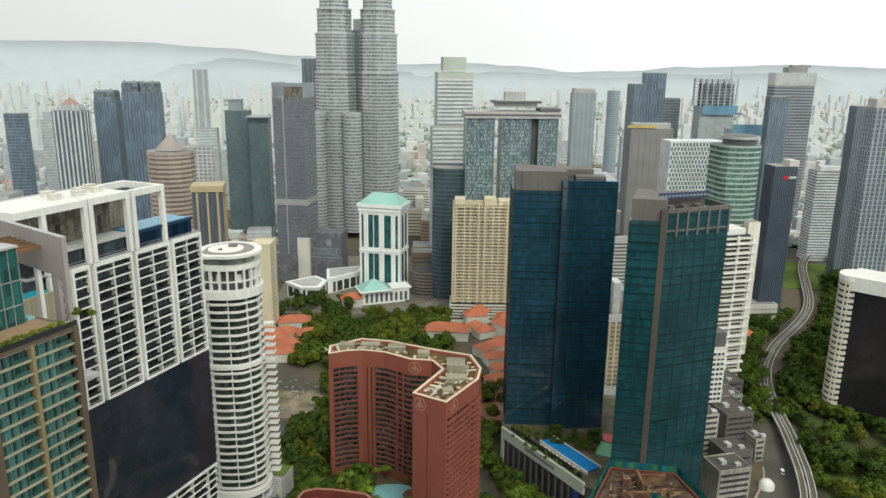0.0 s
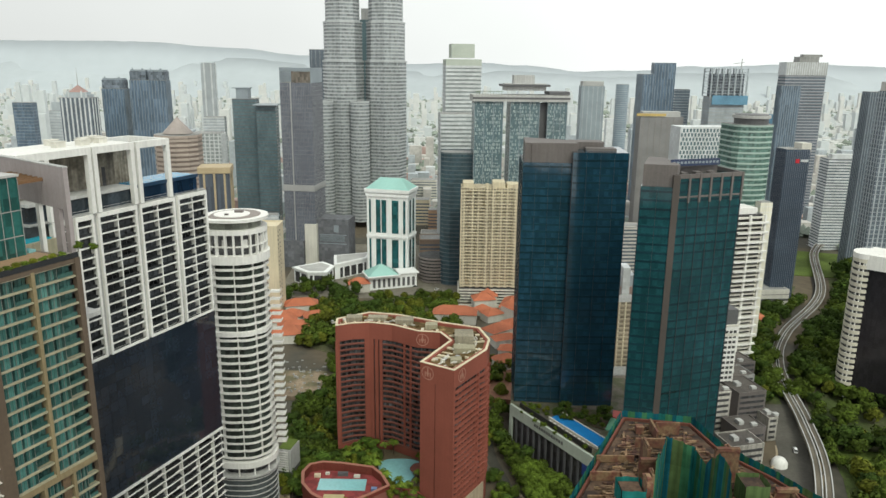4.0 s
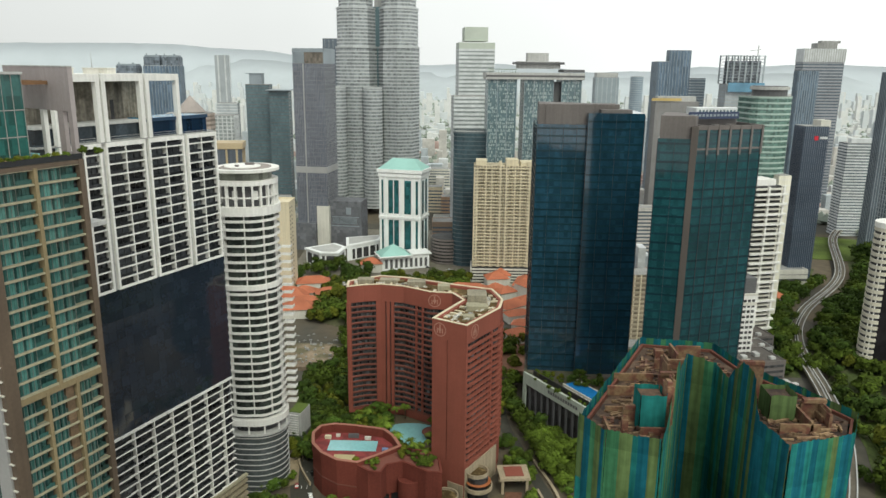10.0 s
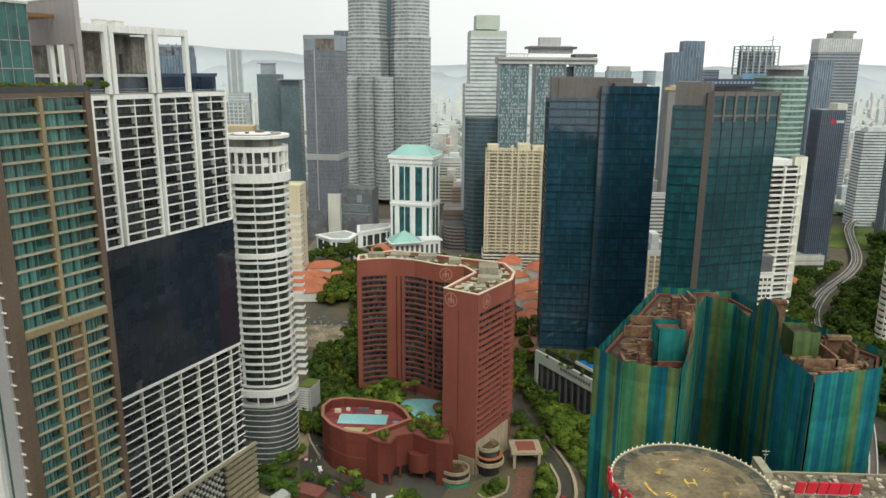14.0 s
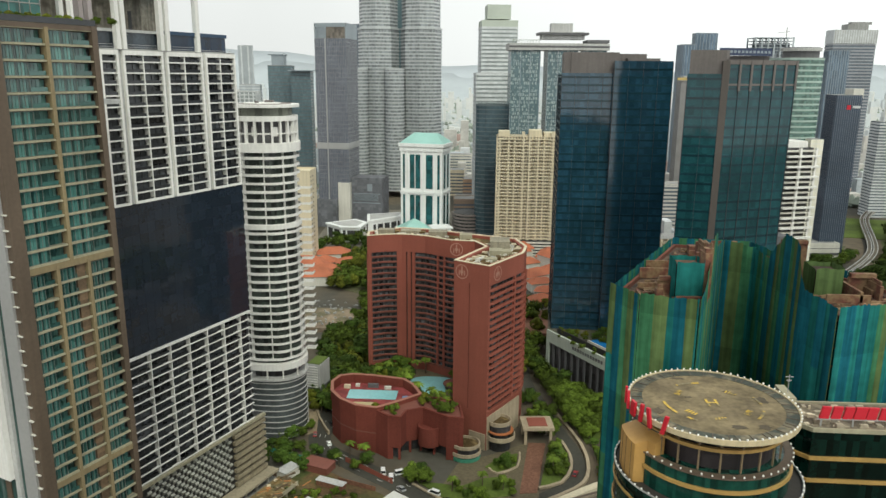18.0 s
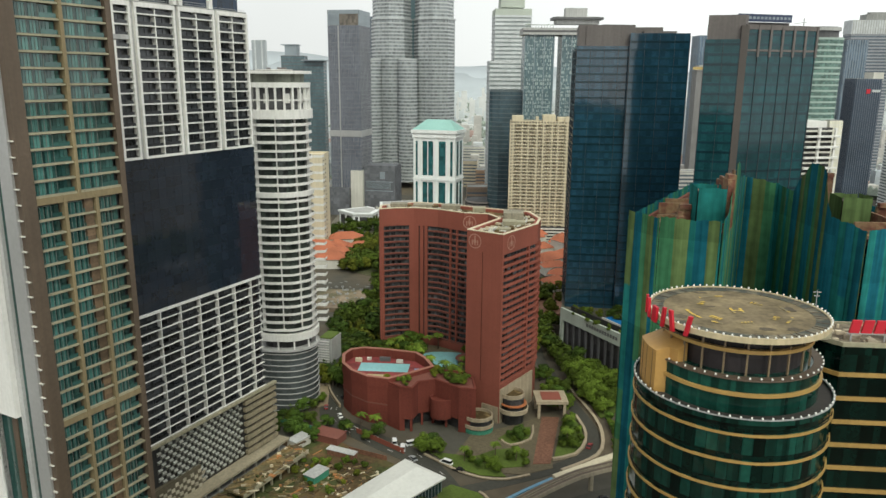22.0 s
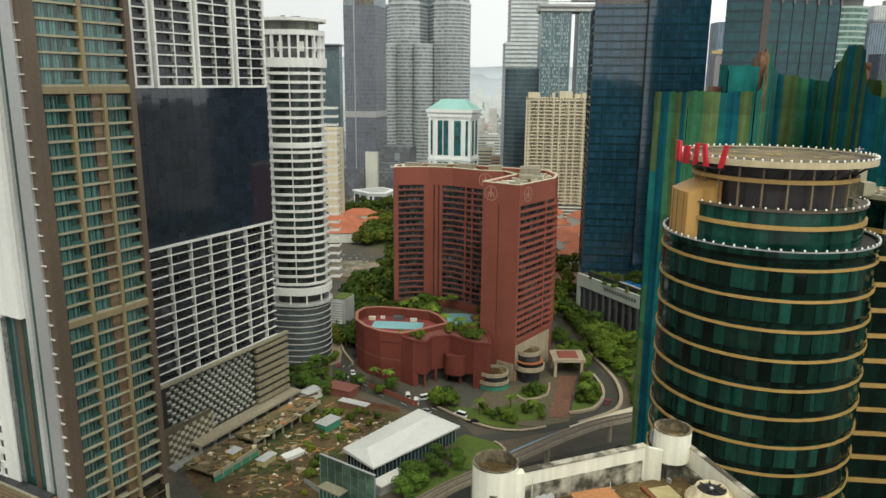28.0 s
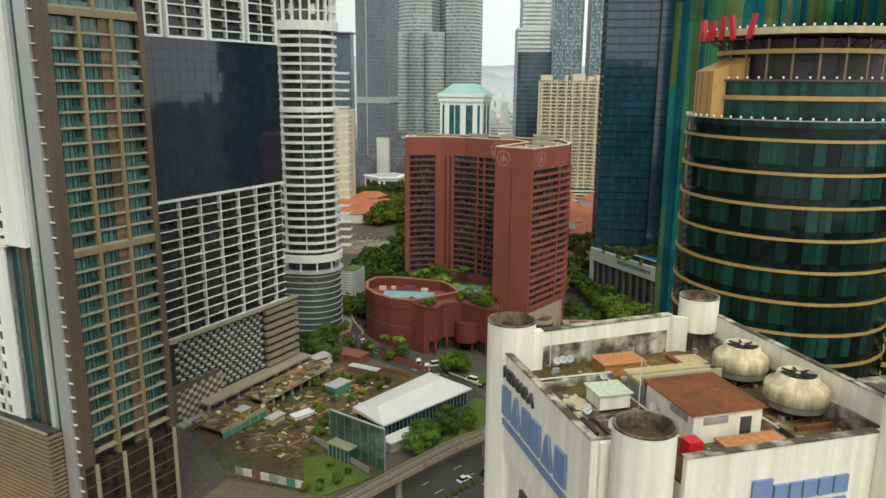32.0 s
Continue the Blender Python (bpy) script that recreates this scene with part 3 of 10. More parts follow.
part("pool_water", Geo().box(25.4, 51.7, 1.4, 8.4, 175.6, 176.25).box(36, 51.7, 8.4, 11.6, 175.6, 176.25), mat("sunlit_pool_water", (0.03, 0.24, 0.42), 0.12, var=0.12, fine=0.8, bump=0.3), lw, "bright blue pool water")
part("pool_rim", Geo().box(24.8, 52.6, 0.2, 0.6, 175.2, 176.3), mat("blue_rim_tile", (0.012, 0.04, 0.085), 0.3), lw)
pieces("deck_rail", ((0, 40, 0.1, 0.18, 171.6, 171.7), (0, 55, 0.1, 0.18, 170.9, 171.0)), STEEL, lw)

# ---- brown apartment tower with teal glass ----
br = thing("apartment_tower", "brown framed apartment tower with teal glass and beige slabs", "skyscraper", -81.4, 154.0, 0, YAW_L)
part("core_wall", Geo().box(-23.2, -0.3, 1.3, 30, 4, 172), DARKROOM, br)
part("end_wall", Geo().box(-0.3, 0.2, 0.2, 26, 4, 172.5), BROWN, br)
part("corner_column", Geo().box(-1.0, 0.35, -0.55, 0.8, 4, 173.0), BROWN, br, "brown corner column")
part("corner_column", Geo().box(-23.7, -20.9, -0.75, 0.9, 4, 173.0), BROWN, br, "brown corner column")
FH = 3.05
split = 125.2
upper_z = [126.0 + 3.07 * k for k in range(16)]
middle_z = [121.3 - 3.02 * k for k in range(15)]
lower_z = [74.4 - 3.05 * k for k in range(16)]
bslab = Geo().box(-21.0, -1.0, -0.35, 1.35, -0.2, 0.2).mesh("floor_slab", BEIGE)
for z in upper_z + middle_z + lower_z:
    put("floor_slab", bslab, br, 0, 0, z)
ucol, lcol = [-11.3], [-14.7, -7.4]
for s in ucol:
    part("facade_column", Geo().box(s - 0.38, s + 0.38, -0.6, 1.2, split, 172.3), OCHRE, br)
for s in lcol:
    part("facade_column", Geo().box(s - 0.36, s + 0.36, -0.6, 1.2, 4, split), OCHRE, br)
part("bronze_strip", Geo().box(-10.1, -8.1, 0.0, 1.2, 30, 124.4), mat("bronze_service_strip", (0.13, 0.085, 0.05), 0.6, var=0.3, fine=1.5, cells=(3, 3, 1.2), cellvar=0.4), br, "bronze service strip")
pieces("belt_beam", ((-21, -1, -0.5, 1.2, 124.4, 125.8), (-21, -1, -0.5, 1.2, 77.5, 78.8)), OCHRE, br)
frame_m = mat("pale_window_frame", (0.15, 0.165, 0.15), 0.5, var=0.1)


def flat_window(w):
    half = w * 0.58
    g1 = Geo()
    for k in range(8):
        a = half * k / 8
        g1.box(a + 0.04, a + half / 8 - 0.03, 0.15, 0.25, 0.3, FH - 0.35)
    g2 = Geo()
    for k in range(4):
        dw = (w - half - 0.4) / 4
        g2.box(half + 0.25 + k * dw, half + 0.25 + (k + 0.92) * dw, 1.0, 1.15, 0.3, FH - 0.4)
    g3 = Geo()
    xs_ = [-0.03] + [q for k in range(5) for q in (half * k / 4 - 0.03, half * k / 4 + 0.03)][1:] + [w]
    zs_ = [0.24, 0.30, FH - 0.36, FH - 0.28]
    for x_ in xs_:
        g3.v += [(x_, 0.06, z_) for z_ in zs_]
    for a in range(len(xs_) - 1):
        for b in range(3):
            if (b == 1 and a % 2) or (a == len(xs_) - 2 and b):
                continue
            g3.f.append((a * 4 + b, a * 4 + 4 + b, a * 4 + 5 + b, a * 4 + b + 1))
    n0 = len(g3.v)
    g3.v += [(x_, y_ + 0.2, z_) for x_, y_, z_ in g3.v[:n0]]
    front = list(g3.f)
    seen = {}
    for q in front:
        for a, b in zip(q, q[1:] + q[:1]):
            seen[(a, b)] = 1
    g3.f += [tuple(n0 + v for v in reversed(q)) for q in front]
    g3.f += [(b, a, n0 + a, n0 + b) for a, b in seen if (b, a) not in seen]
    g4 = Geo().box(half + 0.1, w - 0.1, 0.02, 0.05, 0.3, 1.15)
    return g1.mesh("bay_glazing", TEALGLASS), g2.mesh("door_glazing", TEALGLASS), g3.mesh("window_frame", frame_m), g4.mesh("balcony_glass", TEALGLASS)


def fill_bays(edges, floors):
    for a, b in zip(edges, edges[1:]):
        w = b - a - 1.0
        m1, m2, m3, m4 = flat_window(w)
        for i, z in enumerate(floors):
            o = put("apartment_window", m3, br, a + 0.5, 0, z)
            flip = random.Random(i * 7 + int(a * 3)).random()
            tagged(put("bay_glazing", m1, o), kind="stuff")
            tagged(put("door_glazing", m2, o), kind="stuff")
            if flip < 0.9:
                put("balcony_glass", m4, o)


fill_bays([-21.3, -11.3, -0.8], upper_z[:-1])
fill_bays([-21.3, -14.7, -7.4, -0.8], middle_z + lower_z[:13])
part("roof_deck", Geo().box(-23.6, 0.3, -0.4, 30, 172.0, 172.9), BROWN, br)
part("roof_terrace", Geo().box(-23.2, -1, 0.4, 29, 172.9, 173.05), mat("terrace_boards", (0.26, 0.17, 0.10), 0.7, var=0.2), br, "timber roof terrace")
part("terrace_pool", Geo().box(-2.6, -0.9, 11.5, 28, 173.05, 173.6), POOLPALE, br, "turquoise terrace pool")
part("terrace_planter", Geo().box(-24, -0.5, 0.0, 1.3, 172.9, 173.9), BEIGE, br)
part("terrace_railing", Geo().box(-24, 0.3, -0.3, -0.22, 173, 174.2), rail_u, br)
# mauve screen wall on columns beside the roof terrace
MW0, MW1 = (2.5, 3.6), (9.5, 34.0)
part("screen_wall", Geo().obox(MW0, MW1, 0, 31.2, -0.5, 0.5, 182.6, 192.0), MAUVE, br, "mauve-grey roof screen wall")
part("screen_coping", Geo().obox(MW0, MW1, -0.1, 31.3, -0.6, 0.6, 192.0, 192.25), LGREY, br)
for a, b, m in ((0.0, 1.9, MAUVE), (4.0, 6.6, MAUVE), (13.2, 14.8, WHITE)):
    part("screen_column", Geo().obox(MW0, MW1, a, b, -0.45, 0.45, 158, 182.6), m, br)
part("column_slab", Geo().box(0.3, 7.5, 3.0, 20, 157, 158), LGREY, br)
for k in range(7):
    part("pergola_beam", Geo().box(-3.4, 4.2 + k * 0.5, 13 + k * 2.3, 13.5 + k * 2.3, 188.2, 189.0), mat("rust_brown_beam", (0.22, 0.12, 0.06), 0.8, var=0.2), br, "rust-brown pergola beam")
PAVS, PAVZ = -3.6, 190.4
gb = thing("roof_pavilion", "teal glass roof pavilion with pale mullions", "pavilion", -81.4, 154.0, 0, YAW_L)
part("glass_wall", Geo().box(-23, PAVS, 11.0, 29, 173.05, PAVZ), mat("pavilion_glass", (0.018, 0.085, 0.078), 0.1, var=0.2, cells=(1.5, 1.5, 3), cellvar=0.4, bump=0), gb)
mul = Geo().box(-0.05, 0.05, 10.85, 11.0, 173.05, PAVZ + 0.3).mesh("mullion", GREY)
for i in range(9):
    put("mullion", mul, gb, PAVS - i * 2.3)
mul2 = Geo().box(PAVS, PAVS + 0.12, -0.05, 0.05, 173.05, PAVZ + 0.3).mesh("mullion", GREY)
for i in range(7):
    put("mullion", mul2, gb, 0, 11 + i * 2.9)
pieces("transom", ((-23, PAVS + 0.1, 10.8, 11.0, 177.4, 177.6), (-23, PAVS + 0.1, 10.8, 11.0, 183.0, 183.2)), GREY, gb)
part("roof", Geo().box(-23.3, PAVS + 0.3, 10.6, 29.3, PAVZ, PAVZ + 0.5), LGREY, gb)
# end face of the same block: metal strip, glass slit, white framed wing
part("metal_strip", Geo().box(-24.2, -23.3, 0.95, 4.6, 4, 186), STEEL, br, "grey metal end strip")
part("glass_slit", Geo().box(-23.6, -23.3, 4.6, 7.8, 4, 186), TEALGLASS, br)
part("slit_post", Geo().box(-24.3, -23.4, 6.4, 7.8, 4, 186), LGREY, br)
spk = Geo().box(-24.1, -23.4, -0.3, 0.9, 0, 0.25).mesh("service_bracket", OFFWHITE)
for i in range(42):
    put("service_bracket", spk, br, 0, 0, 12 + i * FH)
ws = thing("apartment_block", "white framed apartment wing with teal glass strip", "building", -81.4, 154.0, 0, YAW_L)
part("upper_wall", Geo().box(-25.0, -2, 14.6, 34, 79.6, 171.5), DARKROOM, ws)
part("upper_wall", Geo().box(-25.0, -23.6, 14.6, 34, 171.5, 190), DARKROOM, ws)
part("white_edge", Geo().box(-25.4, -23.6, 7.9, 14.6, 79.6, 190), WHITE, ws, "broad white edge frame")
part("white_soffit", Geo().box(-25.4, -3, 14.6, 34, 79.0, 80.6), WHITE, ws)
wband = Geo().box(-25.6, -24.8, 14.6, 34, 0, 1.3).mesh("white_band", WHITE)
for i in range(30):
    put("white_band", wband, ws, 0, 0, 81.5 + i * FH)
wpost = Geo().box(-25.6, -24.8, -0.3, 0.3, 79.6, 190).mesh("white_post", WHITE)
for i in range(6):
    put("white_post", wpost, ws, 0, 17 + i * 3)
part("glass_wall", Geo().box(-23.5, -3, 7.9, 16.2, 34, 79), TEALGLASS, ws)
pieces("brown_strip", ((-23.7, -23.4, 10.6, 12.4, 34, 79), (-23.8, -23.4, 7.9, 8.4, 34, 79)), BROWN, ws)
part("lower_white", Geo().box(-24.6, -3, 16.2, 34, 36, 79), DARKROOM, ws)
part("white_edge", Geo().box(-25.0, -3, 16.2, 20.6, 36, 79), WHITE, ws)
wb2 = Geo().box(-25.2, -24.4, 20.6, 34, 0, 1.3).mesh("white_band", WHITE)
for i in range(13):
    put("white_band", wb2, ws, 0, 0, 36 + i * 3.4)
wp2 = Geo().box(-25.2, -24.4, -0.3, 0.3, 36, 79).mesh("white_post", WHITE)
for i in range(5):
    put("white_post", wp2, ws, 0, 22.5 + i * 3)
pod = thing("podium_block", "brown louvred podium below the apartment towers", "building", -81.4, 154.0, 0, YAW_L)
part("podium_wall", Geo().box(-27, -24.4, 5.0, 34, 4, 40.6), DARKROOM, pod)
part("podium_wall", Geo().box(-24.4, -2, 7.9, 34, 4, 34), DARKROOM, pod)
part("podium_coping", Geo().box(-27.7, -27.2, 4.9, 34, 40.6, 41.0), BEIGE, pod)
fin = Geo().box(-27.6, -27.0, 4.4, 34, 0, 0.55).box(-27.0, -24.4, 4.4, 5.0, 0, 0.55).mesh("louvre", mat("tan_louvre", (0.24, 0.17, 0.10), 0.8, var=0.12))
for i in range(36):
    put("louvre", fin, pod, 0, 0, 4.6 + i)
part("podium_wall", Geo().box(-23.5, 0, -0.9, 1.0, 4, 32.5), mat("bronze_lobby_glass", (0.030, 0.027, 0.018), 0.2, var=0.3, cells=(1.1, 1.1, 3.3), cellvar=0.5, bump=0), pod, "dark bronze glass wall")
ptr = Geo().box(-23.4, -0.1, -1.05, -0.88, 0, 0.3).mesh("transom", BROWN)
for i in range(9):
    put("transom", ptr, pod, 0, 0, 5.5 + i * 3.2)
pcol = Geo().box(-0.4, 0.4, -1.3, -0.8, 4, 32.5).mesh("podium_pier", BEIGE)
for i in range(4):
    put("podium_pier", pcol, pod, -21 + i * 6.8)

# ---- round white apartment tower ----
rt = thing("round_apartment_tower", "round white apartment tower with balcony rings and arcaded crown", "skyscraper", -91.0, 306, 3.0)
R0 = 12.4


def corner(a):
    """Swelling of the plan towards its squared corner."""
    c, s = abs(math.cos(a)), abs(math.sin(a))
    return (c ** 4.5 + s ** 4.5) ** (-1 / 4.5) if math.cos(a) < 0 and math.sin(a) < 0 else 1.0


def rounded(r, n=60):
    return [(r * corner(2 * math.pi * i / n) * math.cos(2 * math.pi * i / n), r * corner(2 * math.pi * i / n) * math.sin(2 * math.pi * i / n)) for i in range(n)]


part("glass_core", Geo().prism(rounded(R0 - 1.5, 40), 37, 130), mat("grey_green_window", (0.045, 0.055, 0.048), 0.15, var=0.3, cells=(2, 2, 3.48), cellvar=0.6, bump=0), rt)


def scallop(k, amp=1.0):
    """Outline of the balconies: nine bowed bays between recesses."""
    out = []
    for i in range(108):
        a = 2 * math.pi * i / 108
        r = (R0 + k - 0.7 + 0.9 * amp * abs(math.sin(4.5 * a + 0.4)) ** 0.45) * corner(a)
        out.append((r * math.cos(a), r * math.sin(a)))
    return out


ring_m = Geo().ring(scallop(0.0), scallop(-0.22), 0, 1.15).ring(scallop(-0.22), scallop(-2.2), 0, 0.3).mesh("balcony_ring", WHITE)
ring_n = Geo().ring(scallop(-0.05, 0.6), scallop(-0.25, 0.6), 0, 1.0).ring(scallop(-0.25, 0.6), scallop(-2.2, 0.6), 0, 0.3).mesh("balcony_ring", WHITE)
for i in range(26):
    put("balcony_ring", ring_n if i % 5 == 2 else ring_m, rt, 0, 0, 38.9 + i * 3.5)
rail_s = Geo().box(0, 4.6, 0, 4.2, 0, 0.25).box(0, 4.6, 0, 0.2, 0.25, 1.0).box(4.4, 4.6, 0.2, 4.2, 0.25, 1.0).mesh("rear_balcony", WHITE)
for i in range(22):
    put("rear_balcony", rail_s, rt, 11.6, 3.6, 38.9 + i * 3.5)
part("thick_ring", Geo().ring(scallop(0.2), scallop(-1.9), 97.2, 99.2), WHITE, rt)
part("thick_ring", Geo().ring(rounded(R0 + 0.9, 48), rounded(R0 - 1.9, 48), 129.3, 133), WHITE, rt)
part("base_ring", Geo().ring(rounded(R0 + 0.7, 48), rounded(R0 - 1.9, 48), 34.5, 37.5), WHITE, rt)
pier_m = Geo().box(-0.14, 0.14, -0.3, 1.4, 38.6, 129.3).mesh("white_pier", WHITE)
for k in range(9):
    a = (math.pi * k - 0.4) / 4.5
    put("white_pier", pier_m, rt, (R0 - 0.7) * corner(a) * math.cos(a), (R0 - 0.7) * corner(a) * math.sin(a), 0, math.degrees(a) + 90)
part("crown_core", Geo().prism(rounded(R0 - 3.0, 32), 130, 146), DGREY, rt)
cpier = Geo().box(-0.4, 0.4, -0.5, 0.8, 133, 142.2).mesh("crown_pier", WHITE)
arch_m = Geo().box(-1.2, 1.2, -2.6, -2.3, 135.6, 139.4).mesh("crown_panel", WHITE)
for k in range(22):
    a = 2 * math.pi * k / 22
    put("crown_pier", cpier, rt, (R0 - 0.3) * corner(a) * math.cos(a), (R0 - 0.3) * corner(a) * math.sin(a), 0, math.degrees(a) + 90)
    a += math.pi / 22
    if k % 3 == 0:
        put("crown_panel", arch_m, rt, (R0 - 4.9) * math.cos(a), (R0 - 4.9) * math.sin(a), 0, math.degrees(a) + 90)
part("crown_ring", Geo().ring(rounded(R0 + 0.3, 48), rounded(R0 - 2.6, 48), 141.8, 143.8), WHITE, rt)
part("crown_ring", Geo().ring(rounded(R0 + 0.2, 48), rounded(R0 - 0.6, 48), 136.6, 137.1), WHITE, rt)
part("attic_wall", Geo().ring(rounded(R0 - 2.2, 48), rounded(R0 - 3, 48), 143.6, 147.2), mat("grey_green_attic_panel", (0.16, 0.17, 0.14), 0.7, var=0.2, cells=(3, 3, 9), cellvar=0.4), rt, "recessed grey-green attic wall")
part("roof_eave", Geo().ring(rounded(R0 + 1.0, 48), rounded(R0 - 2.2, 48), 147.2, 148.4), WHITE, rt, "overhanging white roof slab")
part("roof_disc", Geo().prism(rounded(R0 - 2.2, 40), 147.2, 148.6), mat("brown_grey_roof_membrane", (0.24, 0.21, 0.195), 0.85, var=0.2, fine=1.0), rt, "brown-grey roof membrane")
part("roof_plant", Geo().prism([(x - 1.5, y - 1.0) for x, y in circle(7.5, 28)], 148.6, 148.9), WHITE, rt, "white roof patch")
part("roof_hatch", Geo().box(-1, 2.4, 1, 3.4, 148.9, 149.8).box(-3.5, -2.0, -5, -4, 148.9, 149.6), TAUPE, rt)
part("base_drum", Geo().prism(rounded(R0 - 0.3, 48), 0, 30), mat("slate_louvre_glass", (0.075, 0.085, 0.088), 0.25, var=0.2, cells=(2, 2, 1.6), cellvar=0.2, bump=0), rt, "dark louvred base drum")
lr = Geo().ring(rounded(R0 + 0.05, 48), rounded(R0 - 0.5, 48), 0, 0.35).mesh("louvre_ring", LGREY)
for i in range(11):
    put("louvre_ring", lr, rt, 0, 0, 1.6 + i * 2.65)
pc = Geo().box(-0.22, 0.22, -0.3, 0.3, 30, 34.5).mesh("base_pier", WHITE)
for k in range(11):
    a = 2 * math.pi * k / 11
    put("base_pier", pc, rt, (R0 - 0.3) * corner(a) * math.cos(a), (R0 - 0.3) * corner(a) * math.sin(a), 0, math.degrees(a))
part("base_core", Geo().prism(rounded(R0 - 3, 32), 30, 37), DARKROOM, rt)
part("base_sill", Geo().ring(rounded(R0 + 0.8, 48), rounded(R0 - 3, 48), 29.6, 30.5), LGREY, rt)

sl = thing("slab_tower", "slim cream rendered slab tower with few openings", "tower", -133.4, 552.5, 8)
part("body_wall", Geo().box(-16, 0, 0, 22, 0, 82), CREAM, sl)
part("corner_fin", Geo().box(-0.6, 0.25, -0.3, 1.4, 0, 83), CREAM, sl)
part("parapet", Geo().ring([(-16.2, -0.2), (0.2, -0.2), (0.2, 22.2), (-16.2, 22.2)], [(-15.6, 0.4), (-0.4, 0.4), (-0.4, 21.6), (-15.6, 21.6)], 82, 83.2), CREAM, sl)
slot = Geo().box(-0.02, 0.03, 3, 5, 0, 1.2).box(-0.02, 0.03, 9, 11, 0, 1.2).mesh("window_slot", DARKROOM)
for k in range(22):
    put("window_slot", slot, sl, 0, 0, 6 + k * 3.4)

gk = thing("garden_kiosk", "low white building with rounded louvres and a planted roof", "building", -81.0, 341, 4, -12)
part("wall", Geo().box(-3, 4, -7, 4, 8, 20), LGREY, gk)
part("base", Geo().box(-3.3, 4.3, -7.3, 4.3, 0, 8), DGREY, gk)
lv = Geo().box(-3.3, 2.5, -7.5, -7.0, 0, 0.6).mesh("louvre", WHITE)
for i in range(9):
    put("louvre", lv, gk, 0, 0, 8 + i * 1.3)
part("green_roof", Geo().box(-2.6, 3.6, -6.6, 3.6, 20, 20.5), GRASS, gk)

# ---- red crescent hotel ----
hotel = thing("hotel", "terracotta red crescent-shaped hotel with rows of dark windows", "hotel", 0, 0, 0)
HP = [(-56, 344.3), (-48.2, 348.2), (-39.7, 349.8), (-28, 347.1), (-14.7, 338.6), (-3.6, 337.2), (1.4, 327), (-11.8, 300.5), (3.2, 291.5), (18.4, 316), (20.4, 328.5), (16.1, 345), (-2.3, 352), (-26, 363), (-41.4, 366), (-57, 355)]
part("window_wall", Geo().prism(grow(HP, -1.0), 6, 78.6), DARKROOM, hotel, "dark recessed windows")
part("parapet_wall", Geo().ring(HP, grow(HP, -2.2), 78.6, 87.2), RED, hotel)
part("coping", Geo().ring(grow(HP, 0.12), grow(HP, -1.0), 87.2, 87.5), CREAM, hotel)
part("flat_roof", Geo().prism(grow(HP, -2.0), 85.4, 85.9), SCREED, hotel)
part("base_wall", Geo().prism(HP, 4, 21.2), RED, hotel)
NROW = 18
RP = (78.6 - 27.0) / NROW
NROW += 2


def hotel_edge(i, solids, piers=(), saw=0.0):
    p0, p1 = Vector(HP[i]), Vector(HP[(i + 1) % len(HP)])
    d = (p1 - p0).normalized()
    o = Vector((d.y, -d.x))
    ln = (p1 - p0).length
    for a, b in solids:
        part("red_wall", Geo().obox(p0, p1, max(0, a), min(ln, b), -1.1, 0, 21.2, 78.6), RED, hotel)
    for a in piers:
        part("red_pier", Geo().obox(p0, p1, a - 0.35, a + 0.35, -1.1, 0.15 + saw, 21.2, 78.6), RED, hotel)
    if any(a <= 0.1 and b >= ln - 0.1 for a, b in solids):
        return
    cuts = [0.0] + [q for a, b in sorted(solids) for q in (a, min(b, ln))] + [ln]
    ledges = []
    for a, b in zip(cuts[::2], cuts[1::2]):
        if b - a < 0.8:
            continue
        n = max(1, round((b - a) / 2.7))
        w = (b - a) / n
        line = [(a, -1.0)]
        for k in range(n):
            line += [(a + k * w, 0.12), (a + (k + 0.82) * w, 0.12 + saw)] if saw else [(a + k * w, 0.1)]
        line += [(b, 0.1), (b, -1.0)]
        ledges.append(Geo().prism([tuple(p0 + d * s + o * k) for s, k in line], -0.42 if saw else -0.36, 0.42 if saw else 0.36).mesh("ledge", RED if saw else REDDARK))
    n = max(1, int(ln / 2.6))
    wms = []
    for k in range(n):
        m = (k + 0.5) * ln / n
        if not any(a - 0.6 < m < b + 0.6 for a, b in solids):
            wms.append(Geo().obox(p0, p1, m - 0.95, m + 0.95, -0.98, -0.88, 0.5, 2.2).mesh("window", hotel_glass))
    for r in range(NROW):
        for led in ledges:
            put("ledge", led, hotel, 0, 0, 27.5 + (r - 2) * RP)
        for wm in wms:
            put("window", wm, hotel, 0, 0, 27 + (r - 2) * RP)


hotel_glass = mat("hotel_window_glass", (0.05, 0.055, 0.06), 0.1, var=0.3, rand=0.6, cells=(1.3, 1.3, 3.2), cellvar=0.8, bump=0)
hotel_edge(0, [(0, 2.2)])
hotel_edge(1, [(6.2, 9)])
hotel_edge(2, [(0, 2.2), (2.9, 4.6), (5.3, 6.8)])
hotel_edge(3, [(7.2, 8.0)], (11.5,))
hotel_edge(4, [(10, 12)])
hotel_edge(5, [(0, 20)])
hotel_edge(6, [(0, 40)])
hotel_edge(7, [(0, 7.6), (8.1, 20)])
hotel_edge(8, [(0, 1.0), (21.5, 22.6)], (), 0.8)
hotel_edge(9, [(11, 13)], (6,), 0.8)
hotel_edge(10, [(0, 1.5), (15, 18)], (), 0.8)
for i in (11, 12, 13, 14):
    hotel_edge(i, [(0, 40)])
hotel_edge(15, [(0, 20)])
# The groove's shade is put into the darker terracotta.
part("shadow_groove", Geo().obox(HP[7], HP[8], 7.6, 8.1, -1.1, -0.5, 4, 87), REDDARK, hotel)
